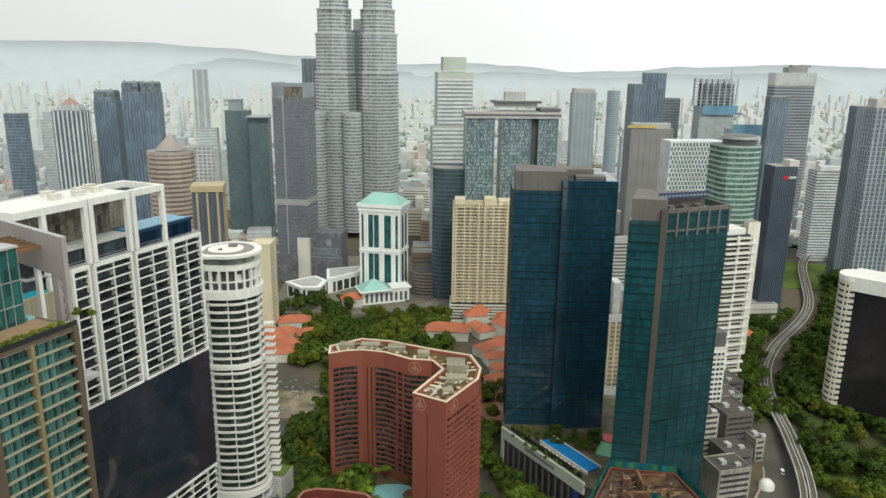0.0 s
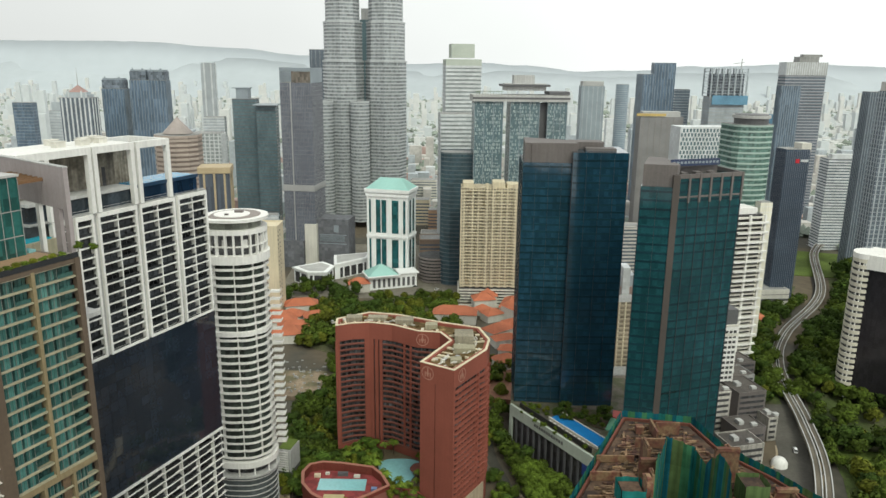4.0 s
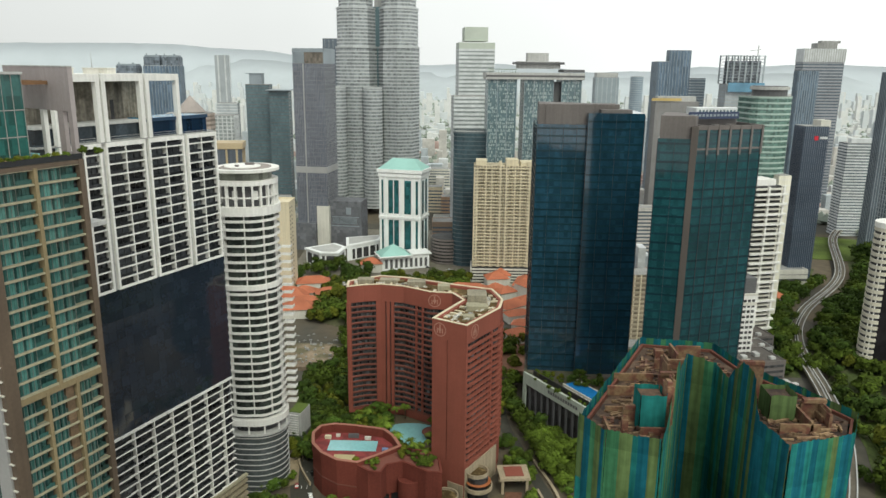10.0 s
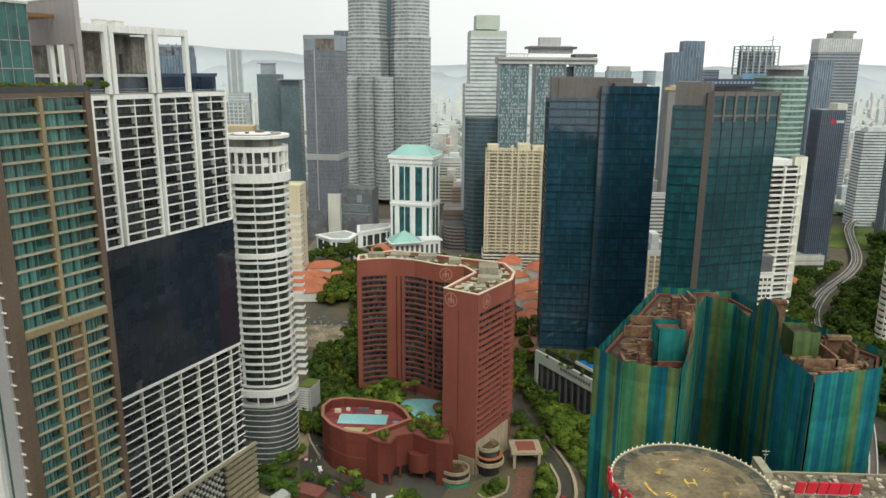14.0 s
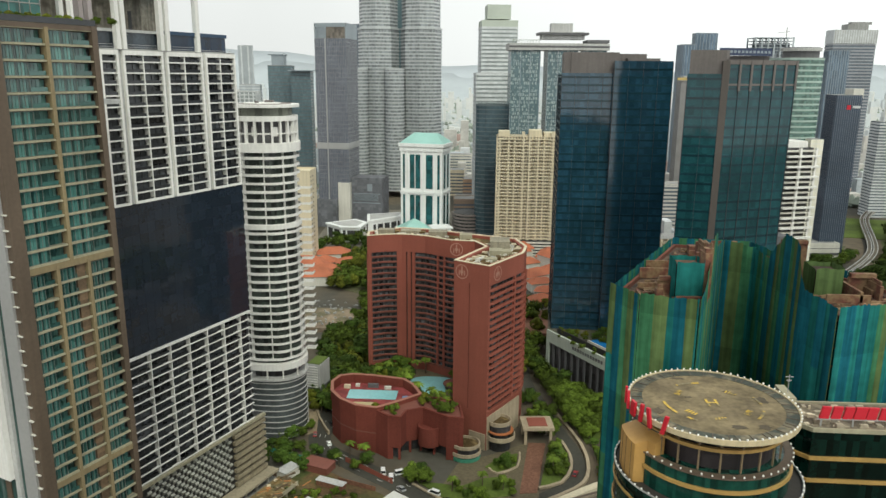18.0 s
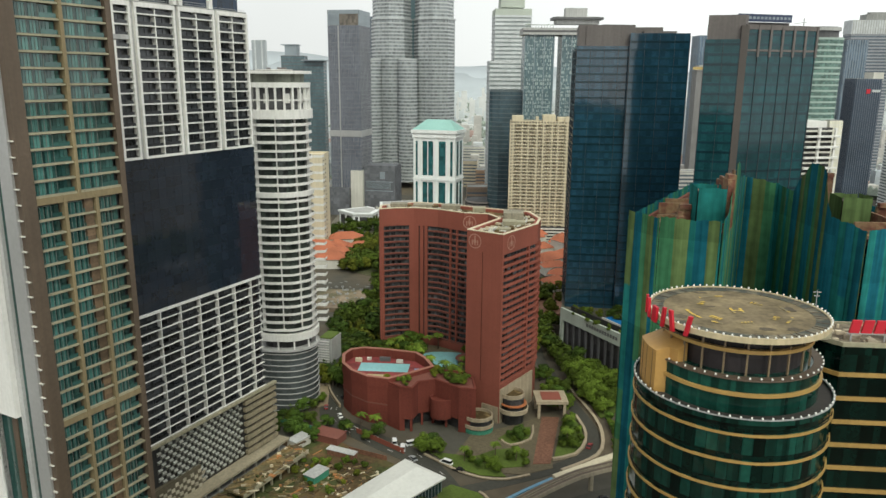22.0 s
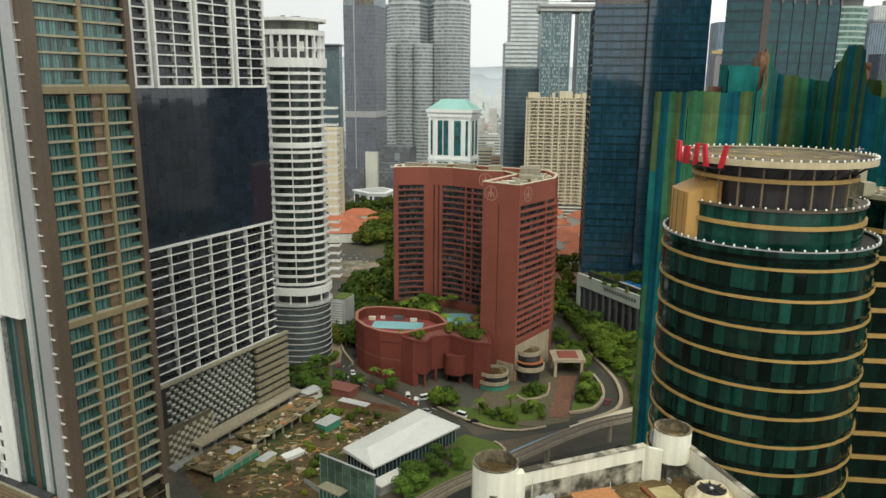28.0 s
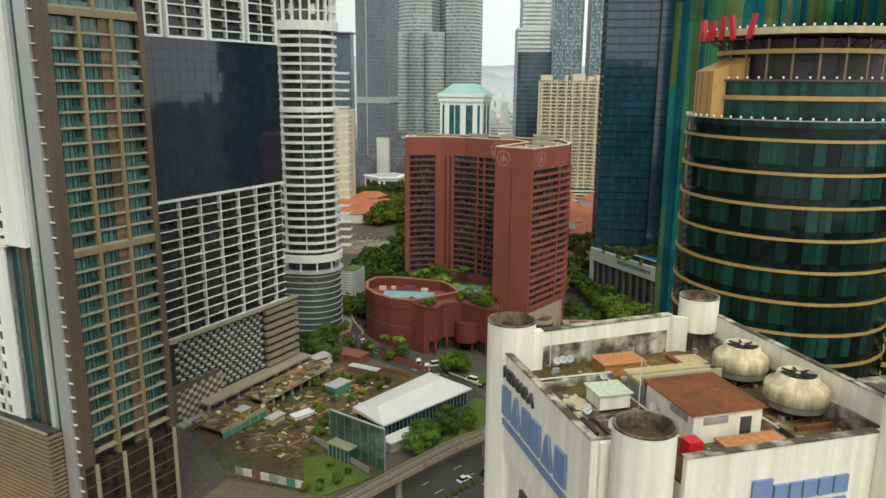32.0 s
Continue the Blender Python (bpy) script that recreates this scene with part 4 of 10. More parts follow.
EMBLEM = mat("pale_emblem", (0.40, 0.20, 0.15), 0.7)
for e, s in ((7, 4.0), (8, 6.5), (4, 2.5)):
    p0, p1 = Vector(HP[e]), Vector(HP[e + 1])
    d = (p1 - p0).normalized()
    q = p0 + d * s
    lg = Geo()
    o = Vector((d.y, -d.x))
    for r0, r1, lo in ((2.75, 3.15, 0.12), (0.0, 0.8, 0.14)):
        ring_n = 28
        for k in range(ring_n):
            a0, a1 = 2 * math.pi * k / ring_n, 2 * math.pi * (k + 1) / ring_n
            pt = [(r0, a0), (r1, a0), (r1, a1), (r0, a1)]
            lg.quad(*[tuple((q.x + d.x * r * math.cos(a) + o.x * lo, q.y + d.y * r * math.cos(a) + o.y * lo, 82.9 + r * math.sin(a))) for r, a in pt])
    lg.obox(p0, p1, s - 0.25, s + 0.25, 0, 0.16, 81.2, 85.2).obox(p0, p1, s - 1.5, s - 1.1, 0, 0.16, 81.2, 83.4).obox(p0, p1, s + 1.1, s + 1.5, 0, 0.16, 81.2, 83.4)
    part("emblem", lg, EMBLEM, hotel, "round pale emblem")
rngh = random.Random(8)
for e in range(0, 11):
    p0, p1 = Vector(HP[e]), Vector(HP[e + 1])
    ln = (p1 - p0).length
    for k in range(int(ln / 2.6)):
        s = 1 + k * 2.6 + rngh.uniform(-0.8, 0.8)
        if rngh.random() < 0.55:
            part("roof_beam", Geo().obox(p0, p1, s, s + rngh.uniform(0.3, 1.4), -rngh.uniform(3.5, 9.0), -1.6, 86.0, 86.1 + rngh.uniform(0.1, 0.8)), CREAM, hotel, "pale concrete roof beam")
        if rngh.random() < 0.45:
            q = -rngh.uniform(3.5, 8.0)
            part("roof_frame", Geo().obox(p0, p1, s, s + rngh.uniform(2.0, 5.0), q - 0.5, q, 86.2, 86.9), OFFWHITE, hotel, "pale roof frame")
        if rngh.random() < 0.3:
            q = -rngh.uniform(3.5, 7.0)
            part("roof_box", Geo().obox(p0, p1, s, s + rngh.uniform(0.8, 2.2), q - 1.8, q, 85.9, 86.4 + rngh.uniform(0.2, 1.4)), rngh.choice([OFFWHITE, GREY, SCREED]), hotel)
for x, y, w, d, h in ((8, 330, 9, 10, 4.2), (6, 317, 6, 6, 2.5), (-48, 356, 8, 5, 2.6), (-36, 358, 10, 5, 2.0), (-22, 353, 9, 6, 2.8), (-8, 345, 6, 5, 3.2), (4, 305, 5, 4, 1.5), (11, 318, 4, 5, 2.0), (2, 299, 3, 3, 1.0), (7, 309, 2, 4, 1.4), (-30, 357, 3, 4, 1.6), (-43, 359, 2, 3, 1.2), (12, 336, 3, 3, 1.8)):
    part("roof_plant_room", Geo().box(x - w / 2, x + w / 2, y - d / 2, y + d / 2, 85.9, 85.9 + h), mat("weathered_plant_wall", (0.30, 0.27, 0.20), 0.9, var=0.25, streak=0.3) if w > 7 else SCREED if w < 4 else BEIGE, hotel)
# cream base and curved balconies at the tower's foot
part("cream_base", Geo().obox(HP[8], HP[9], 0.3, 28, -0.5, 0.5, 4, 19.6), TAN, hotel, "cream rendered base")
part("cream_base", Geo().obox(HP[7], HP[8], 9.0, 17.2, -0.5, 0.4, 4, 11.5), TAN, hotel, "cream rendered base")


def balcony(cx, cy, rx, ry, z, h, label="cream curved balcony"):
    part("curved_balcony", Geo().ring(disc(cx, cy, rx, ry, 32), disc(cx, cy, rx - 0.5, ry - 0.5, 32), z, z + h), TAN, hotel, label)
    part("balcony_floor", Geo().prism(disc(cx, cy, rx - 0.5, ry - 0.5, 32), z, z + 0.3), SCREED, hotel)


balcony(-5.4, 285.4, 6.6, 6.0, 6.4, 1.5)
balcony(-5.4, 285.4, 6.2, 5.6, 9.8, 1.5)
part("lobby_core", Geo().prism(disc(-5.4, 285.4, 5.4, 4.8), 4, 9.8), DARKROOM, hotel)
part("green_base", Geo().ring(disc(-5.4, 285.4, 6.4, 5.8), disc(-5.4, 285.4, 5.8, 5.2), 4.2, 5.8), HOARDG, hotel)
balcony(9.4, 294.6, 6.6, 6.6, 9.4, 1.9)
balcony(8.8, 296.2, 5.4, 5.4, 15.4, 1.7)
part("corner_core", Geo().prism(disc(9.2, 295, 4.8), 4, 15.4), DARKROOM, hotel)
part("corner_floor", Geo().prism(disc(9.4, 294.6, 5.9), 12.6, 13.0), mat("orange_balcony_floor", (0.36, 0.12, 0.04), 0.8, var=0.2), hotel)

pd = thing("hotel_podium", "terracotta podium with a sports court on its curved deck", "building", 0, 0, 0)
PD = [(-43.8, 286), (-35, 293), (-25.9, 301.3), (-30, 311), (-35.2, 317.3), (-50, 320.5), (-60, 321.5), (-66, 319), (-68.3, 312), (-66.4, 302), (-61, 294), (-53, 288)]
part("podium_wall", Geo().prism(PD, 4, 21), PODRED, pd)
part("podium_parapet", Geo().ring(grow(PD, 0.3), grow(PD, -0.9), 21, 25.2), PODRED, pd)
part("parapet_coping", Geo().ring(grow(PD, 0.4), grow(PD, -1.0), 25.2, 25.5), mat("pale_red_coping", (0.33, 0.14, 0.10), 0.8, var=0.12), pd)
# Groove drawn as a raised band, its shade put into dark terracotta.
part("wall_groove", Geo().ring(grow(PD, 0.12), grow(PD, -0.5), 13.0, 13.6), REDDARK, pd)
part("court_floor", Geo().prism(grow(PD, -1.0), 21, 21.2), mat("red_court_floor", (0.26, 0.045, 0.045), 0.8, col2=(0.16, 0.03, 0.03), mixscale=0.3), pd)
part("court_surface", Geo().box(-60, -37.5, 303, 312.5, 21.2, 21.34), POOLPALE, pd, "pale blue court surface")
part("court_surface", Geo().box(-56, -46.5, 293.5, 299.5, 21.2, 21.34), mat("sand_court_surface", (0.42, 0.36, 0.20), 0.8), pd, "sand-coloured court surface")
for x, y, w, d, h, m in ((-63, 315, 3, 1.5, 1.6, CREAM), (-58, 317, 2, 1.2, 1.2, OFFWHITE), (-52, 316.5, 5, 1.6, 1.8, DGREY), (-44, 314.8, 3, 1.2, 1.4, OFFWHITE), (-34.5, 304, 2.6, 2, 1.6, SIGNBLUE), (-38, 298, 2.4, 1.4, 1.0, YELLOW), (-42, 294.5, 1.6, 1.6, 1.4, CREAM)):
    part("deck_store", Geo().box(x, x + w, y - d, y, 21.2, 21.2 + h), m, pd)
LB = [(-43.8, 286), (-38, 281.5), (-32.8, 280.7), (-31, 287), (-24, 290), (-13.1, 282.3), (-6.6, 281.5), (-8, 293), (-14, 300), (-25.9, 301.3)]
part("lobby_block", Geo().prism(LB, 9.5, 23.2), PODRED, pd, "stepped red lobby block")
part("lobby_parapet", Geo().ring(grow(LB, 0.25), grow(LB, -0.6), 23.2, 24.2), PODRED, pd)
part("lobby_base", Geo().prism(grow(LB, -2.4), 4, 9.5), DARKROOM, pd, "shadowed ground-floor arcade")
part("facet_wall", Geo().prism([(-44.6, 286.4), (-38.4, 281.4), (-36.2, 281.6), (-38, 288), (-43, 291)], 4, 23.0), PODRED, pd, "faceted red wall")
part("facet_wall", Geo().prism([(-13.6, 282.4), (-6.4, 281.3), (-7, 287), (-12.5, 288)], 4, 23.0), PODRED, pd, "faceted red wall")
for x, y in ((-33.4, 281.6), (-29.5, 288), (-25, 289.8), (-19, 286.8)):
    part("arcade_pillar", Geo().box(x - 0.5, x + 0.5, y - 0.5, y + 0.5, 4, 9.5), PODRED, pd)
part("lobby_roof_deck", Geo().prism(grow(LB, -0.7), 23.2, 23.5), REDDARK, pd)
part("round_bay", Geo().prism(disc(-21.0, 287.6, 5.0, 4.2), 8.6, 16.2), PODRED, pd)
part("bay_parapet", Geo().ring(disc(-21.0, 287.6, 5.1, 4.3), disc(-21.0, 287.6, 4.5, 3.7), 16.2, 17.3), PODRED, pd)
TER = 18.0
lag = [(-23 + 9.5 * math.cos(a) * (1 + 0.25 * math.sin(3 * a)), 325 + 15 * math.sin(a) * (1 + 0.2 * math.cos(2 * a))) for a in [2 * math.pi * i / 36 for i in range(36)]]
solid("pool_terrace", Geo().prism([(-25, 301.5), (-12, 300.6), (0, 326), (-5, 336.5), (-15, 337.5), (-28, 346), (-40, 348.5), (-48, 347), (-55, 343), (-58, 322), (-36, 318)], 4, TER), PAVING, "paved pool terrace of the hotel", "terrace", kind="structure")
solid("hotel_pool", Geo().prism(lag, TER, TER + 0.3), POOLPALE, "free-form pale turquoise hotel pool", "pool", smooth=False)
pv = thing("pool_pavilion", "round thatched pool pavilion with a low conical roof", "pavilion", -12.5, 324, TER + 0.3)
part("thatch_roof", Geo().lathe([(5.0, 2.4), (4.6, 2.9), (0.05, 4.2)], 20), REDDARK, pv)
part("drum", Geo().prism(circle(3.8, 16), 0, 2.5), BROWN, pv)
cn = thing("entrance_canopy", "pale flat entrance canopy with a red centre on columns", "canopy", 26, 303.5, 4, 5)
part("canopy_slab", Geo().box(-7, 7, -6, 6, 7.0, 8.3), TAN, cn)
part("canopy_panel", Geo().box(-4.2, 4.2, -4, 4, 8.3, 8.6), RED, cn)
cl = Geo().box(-0.6, 0.6, -0.6, 0.6, 0, 7.0).mesh("column", TAN)
for a in (-5.6, 5.6):
    for b in (-4.8, 4.8):
        put("column", cl, cn, a, b, 0)

# ---- pair of dark teal glass towers and their podium ----
ta = thing("glass_tower", "dark teal glass tower with a taupe crown", "skyscraper", 0, 0, 0)
TA1 = [(38.6, 384.9), (66, 383.5), (66, 418), (40, 419)]
TA2 = [(64, 380.2), (93, 381), (94.5, 412), (66, 412)]
part("glass_wall", Geo().prism(TA1, 24, 165), NAVY, ta)
part("glass_wall", Geo().prism(TA2, 24, 171), DTEAL2, ta)
part("crown", Geo().prism([(39.4, 386.4), (67, 385.4), (67, 402), (41.5, 416)], 165, 175.2), TAUPE, ta, "taupe crown wall")
part("crown", Geo().prism([(66, 397), (83, 397), (83, 410), (66, 410)], 171, 174.8), TAUPE, ta, "taupe roof house")
part("crown_step", Geo().prism([(43, 385.6), (48, 385.3), (48, 388), (43, 388.2)], 160, 175.0), TAUPE, ta)
part("roof_plant", Geo().box(72, 88, 388, 396, 171, 172.4), TAUPE, ta)


def glass_lines(t, pts, z0, z1, fh, sp, edges, mat_h, mat_v, hh=0.35, proud=0.14, vw=0.14, vp=0.2):
    for e in edges:
        p0, p1 = Vector(pts[e]), Vector(pts[(e + 1) % len(pts)])
        ln = (p1 - p0).length
        m = Geo().obox(p0, p1, 0, ln, -0.05, proud, 0, hh).mesh("spandrel", mat_h)
        for i in range(int((z1 - z0) / fh) + 1):
            put("spandrel", m, t, 0, 0, z0 + i * fh)
        n = max(1, round(ln / sp))
        for k in range(n + 1):
            s = ln * k / n
            part("fin", Geo().obox(p0, p1, s - vw / 2, s + vw / 2, -0.05, vp, z0, z1), mat_v, t)


SPAN = mat("dark_spandrel_glass", (0.010, 0.034, 0.046), 0.12, var=0.2, rand=0.3)
FIN = mat("dark_bronze_fin", (0.024, 0.034, 0.042), 0.5, var=0.1)
glass_lines(ta, TA1, 26, 164, 3.9, 6.5, (0, 3), SPAN, FIN, hh=0.9)
glass_lines(ta, TA2, 26, 170, 3.9, 7.0, (0, 1, 3), SPAN, FIN, hh=0.9)
tb = thing("glass_tower", "dark teal glass tower with fins and a taupe pier", "skyscraper", 0, 0, 0)
TB1 = [(82.3, 312.4), (95.6, 309.4), (95.6, 345), (92.6, 345)]
TB2 = [(97.4, 309.6), (129.0, 321.6), (121.5, 350.5), (95.5, 342)]
part("glass_wall", Geo().prism(TB1, 20, 164.8), DTEAL, tb)
part("glass_wall", Geo().prism(TB2, 20, 168.6), DTEAL, tb)
part("corner_pier", Geo().prism([(95.1, 309.1), (97.8, 308.8), (98.4, 311), (95.4, 312)], 20, 170), mat("bronze_corner_pier", (0.075, 0.062, 0.055), 0.55, var=0.1), tb, "bronze corner pier")
part("crown", Geo().prism([(83.2, 313.8), (96.8, 310.8), (98.6, 313), (98.6, 338), (92.2, 340)], 164.8, 174.2), TAUPE, tb, "taupe crown wall")
part("crown", Geo().prism([(100, 325), (121, 331), (116, 346), (97, 339)], 168.6, 172.4), TAUPE, tb, "taupe crown wall")
part("crown_sign", Geo().obox((96.5, 320.6), (121.5, 329.6), 0, 26, 0.1, 0.5, 172.4, 175.4), mat("navy_sign_band", (0.03, 0.045, 0.10), 0.5), tb, "navy sign band")
for k in range(13):
    part("sign_bar", Geo().obox((96.5, 320.6), (121.5, 329.6), 1.2 + k * 1.9, 2.4 + k * 1.9, 0.5, 0.6, 173.4, 174.4), STEELBLUE, tb)
part("parapet", Geo().ring(grow(TB2, 0.35), grow(TB2, -0.6), 168.6, 170.4), TAUPE, tb, "taupe roof beam")
part("crown_beam", Geo().ring(grow(TB2, 0.3), grow(TB2, -0.1), 160.2, 161.0), TAUPE, tb)
for e, n in ((0, 7), (1, 6)):
    ln = (Vector(TB2[e + 1]) - Vector(TB2[e])).length
    for k in range(n):
        part("crown_post", Geo().obox(TB2[e], TB2[e + 1], ln * k / (n - 1) - 0.5, ln * k / (n - 1) + 0.5, -0.2, 0.55, 158, 170.4), TAUPE, tb)
for k in range(3):
    part("roof_unit", Geo().obox(TB2[0], TB2[1], 6 + k * 7.5, 9 + k * 7.5, -9, -6, 168.6, 170.2), TAUPE, tb)
glass_lines(tb, TB1, 22, 164, 3.9, 5.5, (0, 3), SPAN, FIN, hh=0.9)
glass_lines(tb, TB2, 22, 168, 3.9, 5.4, (0, 1), SPAN, FIN, hh=0.9, vw=0.3, vp=0.25)
po = thing("tower_podium", "podium with pale frame, dark bays and a rooftop pool garden", "building", 0, 0, 0)
PO = [(35.8, 378.6), (71.9, 321.3), (80, 316), (128, 324), (134, 352), (110, 420), (40, 421)]
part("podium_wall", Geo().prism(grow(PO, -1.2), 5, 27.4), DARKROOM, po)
part("podium_deck", Geo().prism(grow(PO, -0.4), 27.4, 28.2), mat("dark_deck_paving", (0.10, 0.085, 0.07), 0.9, var=0.3, fine=1.0, col2=(0.055, 0.06, 0.03), mixscale=0.15), po)
frame_p = mat("pale_green_frame", (0.42, 0.47, 0.41), 0.6, var=0.08, streak=0.1)
part("top_beam", Geo().obox(PO[0], PO[1], 0, 67.7, -1.3, 0, 23.2, 29.6), frame_p, po, "pale green-grey frame beam")
part("end_frame", Geo().obox(PO[0], PO[1], 0, 2.2, -1.3, 0, 5, 23.2), frame_p, po)
for k in range(12):
    part("sign_bar", Geo().obox(PO[0], PO[1], 22 + k * 2.0, 23.4 + k * 2.0, -0.1, 0.06, 25.6, 27.4), DGREY, po)
pier_p = Geo().obox(PO[0], PO[1], 0, 1.3, -1.3, -0.3, 5, 23.2).mesh("podium_pier", DGREY)
dirp = (Vector(PO[1]) - Vector(PO[0])).normalized()
for k in range(1, 13):
    put("podium_pier", pier_p, po, dirp.x * k * 5.1, dirp.y * k * 5.1)
part("blue_banner", Geo().obox(PO[0], PO[1], 60.5, 65, 0, 0.2, 17, 23), mat("navy_banner", (0.02, 0.05, 0.22), 0.6), po)
part("deck_wall", Geo().obox(PO[0], PO[1], 4, 62, -4.5, -3.9, 28.2, 31.0), BLACK, po, "black deck screen wall")
part("rooftop_pool", Geo().obox(PO[0], PO[1], 24, 60, -18.5, -9.5, 28.2, 29.4), POOL, po, "bright blue rooftop pool")
for o0 in (-9.5, -19.1):
    part("pool_kerb", Geo().obox(PO[0], PO[1], 23.2, 61, o0, o0 + 0.6, 28.2, 29.7), OFFWHITE, po)
loung = Geo().box(-0.35, 0.35, -1.0, 1.0, 0, 0.35).mesh("deck_lounger", WHITE)
for k in range(10):
    q = Vector(PO[0]) + dirp * (26 + k * 3.2) + Vector((dirp.y, -dirp.x)) * -8.2
    put("deck_lounger", loung, po, q.x, q.y, 28.2, 30)
part("garden_bed", Geo().prism([(60, 366), (84, 352), (92, 372), (64, 379)], 28.2, 28.7), mat("dark_planting_bed", (0.045, 0.05, 0.02), 1.0, var=0.4, fine=1.0, col2=(0.09, 0.06, 0.04), mixscale=0.3), po)
part("play_court", Geo().prism([(84, 352), (96, 346), (98, 360), (90, 366)], 28.2, 28.6), mat("green_court", (0.12, 0.32, 0.20), 0.8), po)
part("play_court", Geo().prism([(91, 366), (99, 362), (100, 372), (93, 374)], 28.2, 28.9), mat("red_court", (0.45, 0.10, 0.09), 0.8), po)

# ---- half-stripped block wrapped in safety nets ----
nb = thing("demolition_block", "gutted concrete block wrapped in teal and green safety nets", "building", 0, 0, 0)
NP = [(24.5, 135), (28.5, 127.7), (37.9, 124.2), (45, 141.5), (52.4, 159), (58.5, 156), (59.8, 133.7), (62.5, 125.9), (77.2, 131.6), (82, 140), (76, 152), (68.4, 163), (65, 178), (47.3, 181)]
floors_m = mat("broken_concrete_floor", (0.075, 0.045, 0.028), 0.95, var=0.5, fine=1.0, bump=0.8, col2=(0.026, 0.015, 0.011), mixscale=0.3)
inner = grow(NP, -1.0)
fs = Geo().prism(inner, 0, 0.4).mesh("floor_slab", floors_m)
for i in range(33):
    put("floor_slab", fs, nb, 0, 0, 8 + i * 3.5)
part("back_sheet", Geo().prism(grow(NP, -1.2), 4, 119.6), NETS[4], nb)
rngn = random.Random(11)


def net_sheet(p0, d, o, s, w, z0, za, zb_, m, e):
    """One hanging sheet: gentle folds, an even top that runs from za to zb_."""
    g = Geo()
    nzs, nxs = 14, 5
    for iz in range(nzs + 1):
        for ix in range(nxs + 1):
            u = ix / nxs
            ztop = za + (zb_ - za) * u
            z = z0 + (ztop - z0) * iz / nzs
            q = p0 + d * (s + w * 1.04 * u) + o * (0.22 + 0.10 * math.sin(u * 3.14) + 0.10 * noise.noise((s * 0.5 + u * 2, z * 0.05, e)))
            g.v.append((q.x, q.y, z + (rngn.uniform(-0.18, 0.12) if iz == nzs else 0)))
    for iz in range(nzs):
        for ix in range(nxs):
            k = iz * (nxs + 1) + ix
            g.f.append((k, k + 1, k + nxs + 2, k + nxs + 1))
    part("net_sheet", g, NETS[m], nb, smooth=True)


# height of the scaffold's top along each side: fraction of the side, level
TOPS = {0: ((0, 126.0), (1, 126.0)), 1: ((0, 126.0), (1, 126.2)), 2: ((0, 126.2), (0.45, 126.8), (0.5, 130.2), (0.78, 131.0), (0.8, 134.2), (1, 134.2)),
        3: ((0, 134.2), (0.14, 134.0), (0.16, 131.0), (0.6, 130.4), (1, 129.2)), 4: ((0, 129.4), (1, 128.6)),
        5: ((0, 128.4), (0.33, 127.8), (0.36, 131.0), (0.5, 131.6), (0.53, 134.2), (0.86, 134.0), (0.88, 129.6), (1, 126.0)), 6: ((0, 125.8), (1, 124.8)), 7: ((0, 124.8), (1, 124.6))}


def top_at(e, u):
    prof = TOPS.get(e, ((0, 124.7), (1, 124.7)))
    for (u0, z0), (u1, z1) in zip(prof, prof[1:]):
        if u <= u1:
            return z0 + (z1 - z0) * max(0.0, u - u0) / (u1 - u0)
    return prof[-1][1]



for e in range(len(NP)):
    p0, p1 = Vector(NP[e]), Vector(NP[(e + 1) % len(NP)])
    d = (p1 - p0).normalized()
    o = Vector((d.y, -d.x))
    ln = (p1 - p0).length
    s = 0.0
    last = -1
    while s < ln - 0.05:
        w = min(rngn.uniform(0.9, 2.6), ln - s)
        lift = rngn.uniform(-0.15, 0.2)
        pool = [0, 0, 0, 1, 1, 2, 3] if e in (0, 1, 6, 7, 8, 9, 10) else [0, 1, 0, 2]
        # Recess sides favour lighter nets; daylight through them is put into the colour.
        if e in (2, 3, 4, 5):
            pool = [0, 0, 2, 2, 3, 1]
        pick = rngn.choice([q for q in pool if q != last])
        last = pick
        za, zb_ = lift + top_at(e, s / ln), lift + top_at(e, min(1.0, (s + w) / ln))
        cuts = sorted(round(rngn.uniform(70, 118) / 3.5) * 3.5 for _ in range(rngn.choice([1, 1, 2, 3])))
        low = 5
        for cz in cuts:
            if cz - low > 6:
                net_sheet(p0, d, o, s, w, low, cz + 0.2, cz + 0.2, rngn.choice([pick, pick, rngn.choice(pool)]), e)
                low = cz
        net_sheet(p0, d, o, s, w, low, za, zb_, pick, e)
        s += w
# rooftop remains
RL = 122.7
part("floor_slab", Geo().prism(grow(NP, -1.2), 121.9, 122.6), floors_m, nb)
rub = Geo()
core = grow(NP, -2.2)


def within(x, y, poly):
    c = False
    for (ax_, ay_), (bx2, by2) in zip(poly, poly[1:] + poly[:1]):
        if (ay_ > y) != (by2 > y) and x < (bx2 - ax_) * (y - ay_) / (by2 - ay_) + ax_:
            c = not c
    return c


for k in range(1700):
    x, y = rngn.uniform(25, 80), rngn.uniform(126, 180)
    w, d2, h = rngn.choice([(3.4, 0.25, 0.2), (2.2, 0.3, 0.3), (0.8, 0.7, 0.4), (4.5, 0.5, 0.25), (2.5, 0.3, 0.3)])
    h *= rngn.uniform(0.6, 2.2)
    a = rngn.choice([0.0, 0.1, -0.2, 0.4, 1.3])
    if within(x, y, core) and within(x + w * math.cos(a), y + w * math.sin(a), core):
        rub.obox((x, y), (x + math.cos(a), y + math.sin(a)), 0, w, 0, d2, RL, RL + h)
plank_m = mat("splintered_roof_plank", (0.19, 0.125, 0.070), 0.95, var=0.4, fine=2.0, island=0.6, col2=(0.07, 0.032, 0.022), mixscale=0.4)
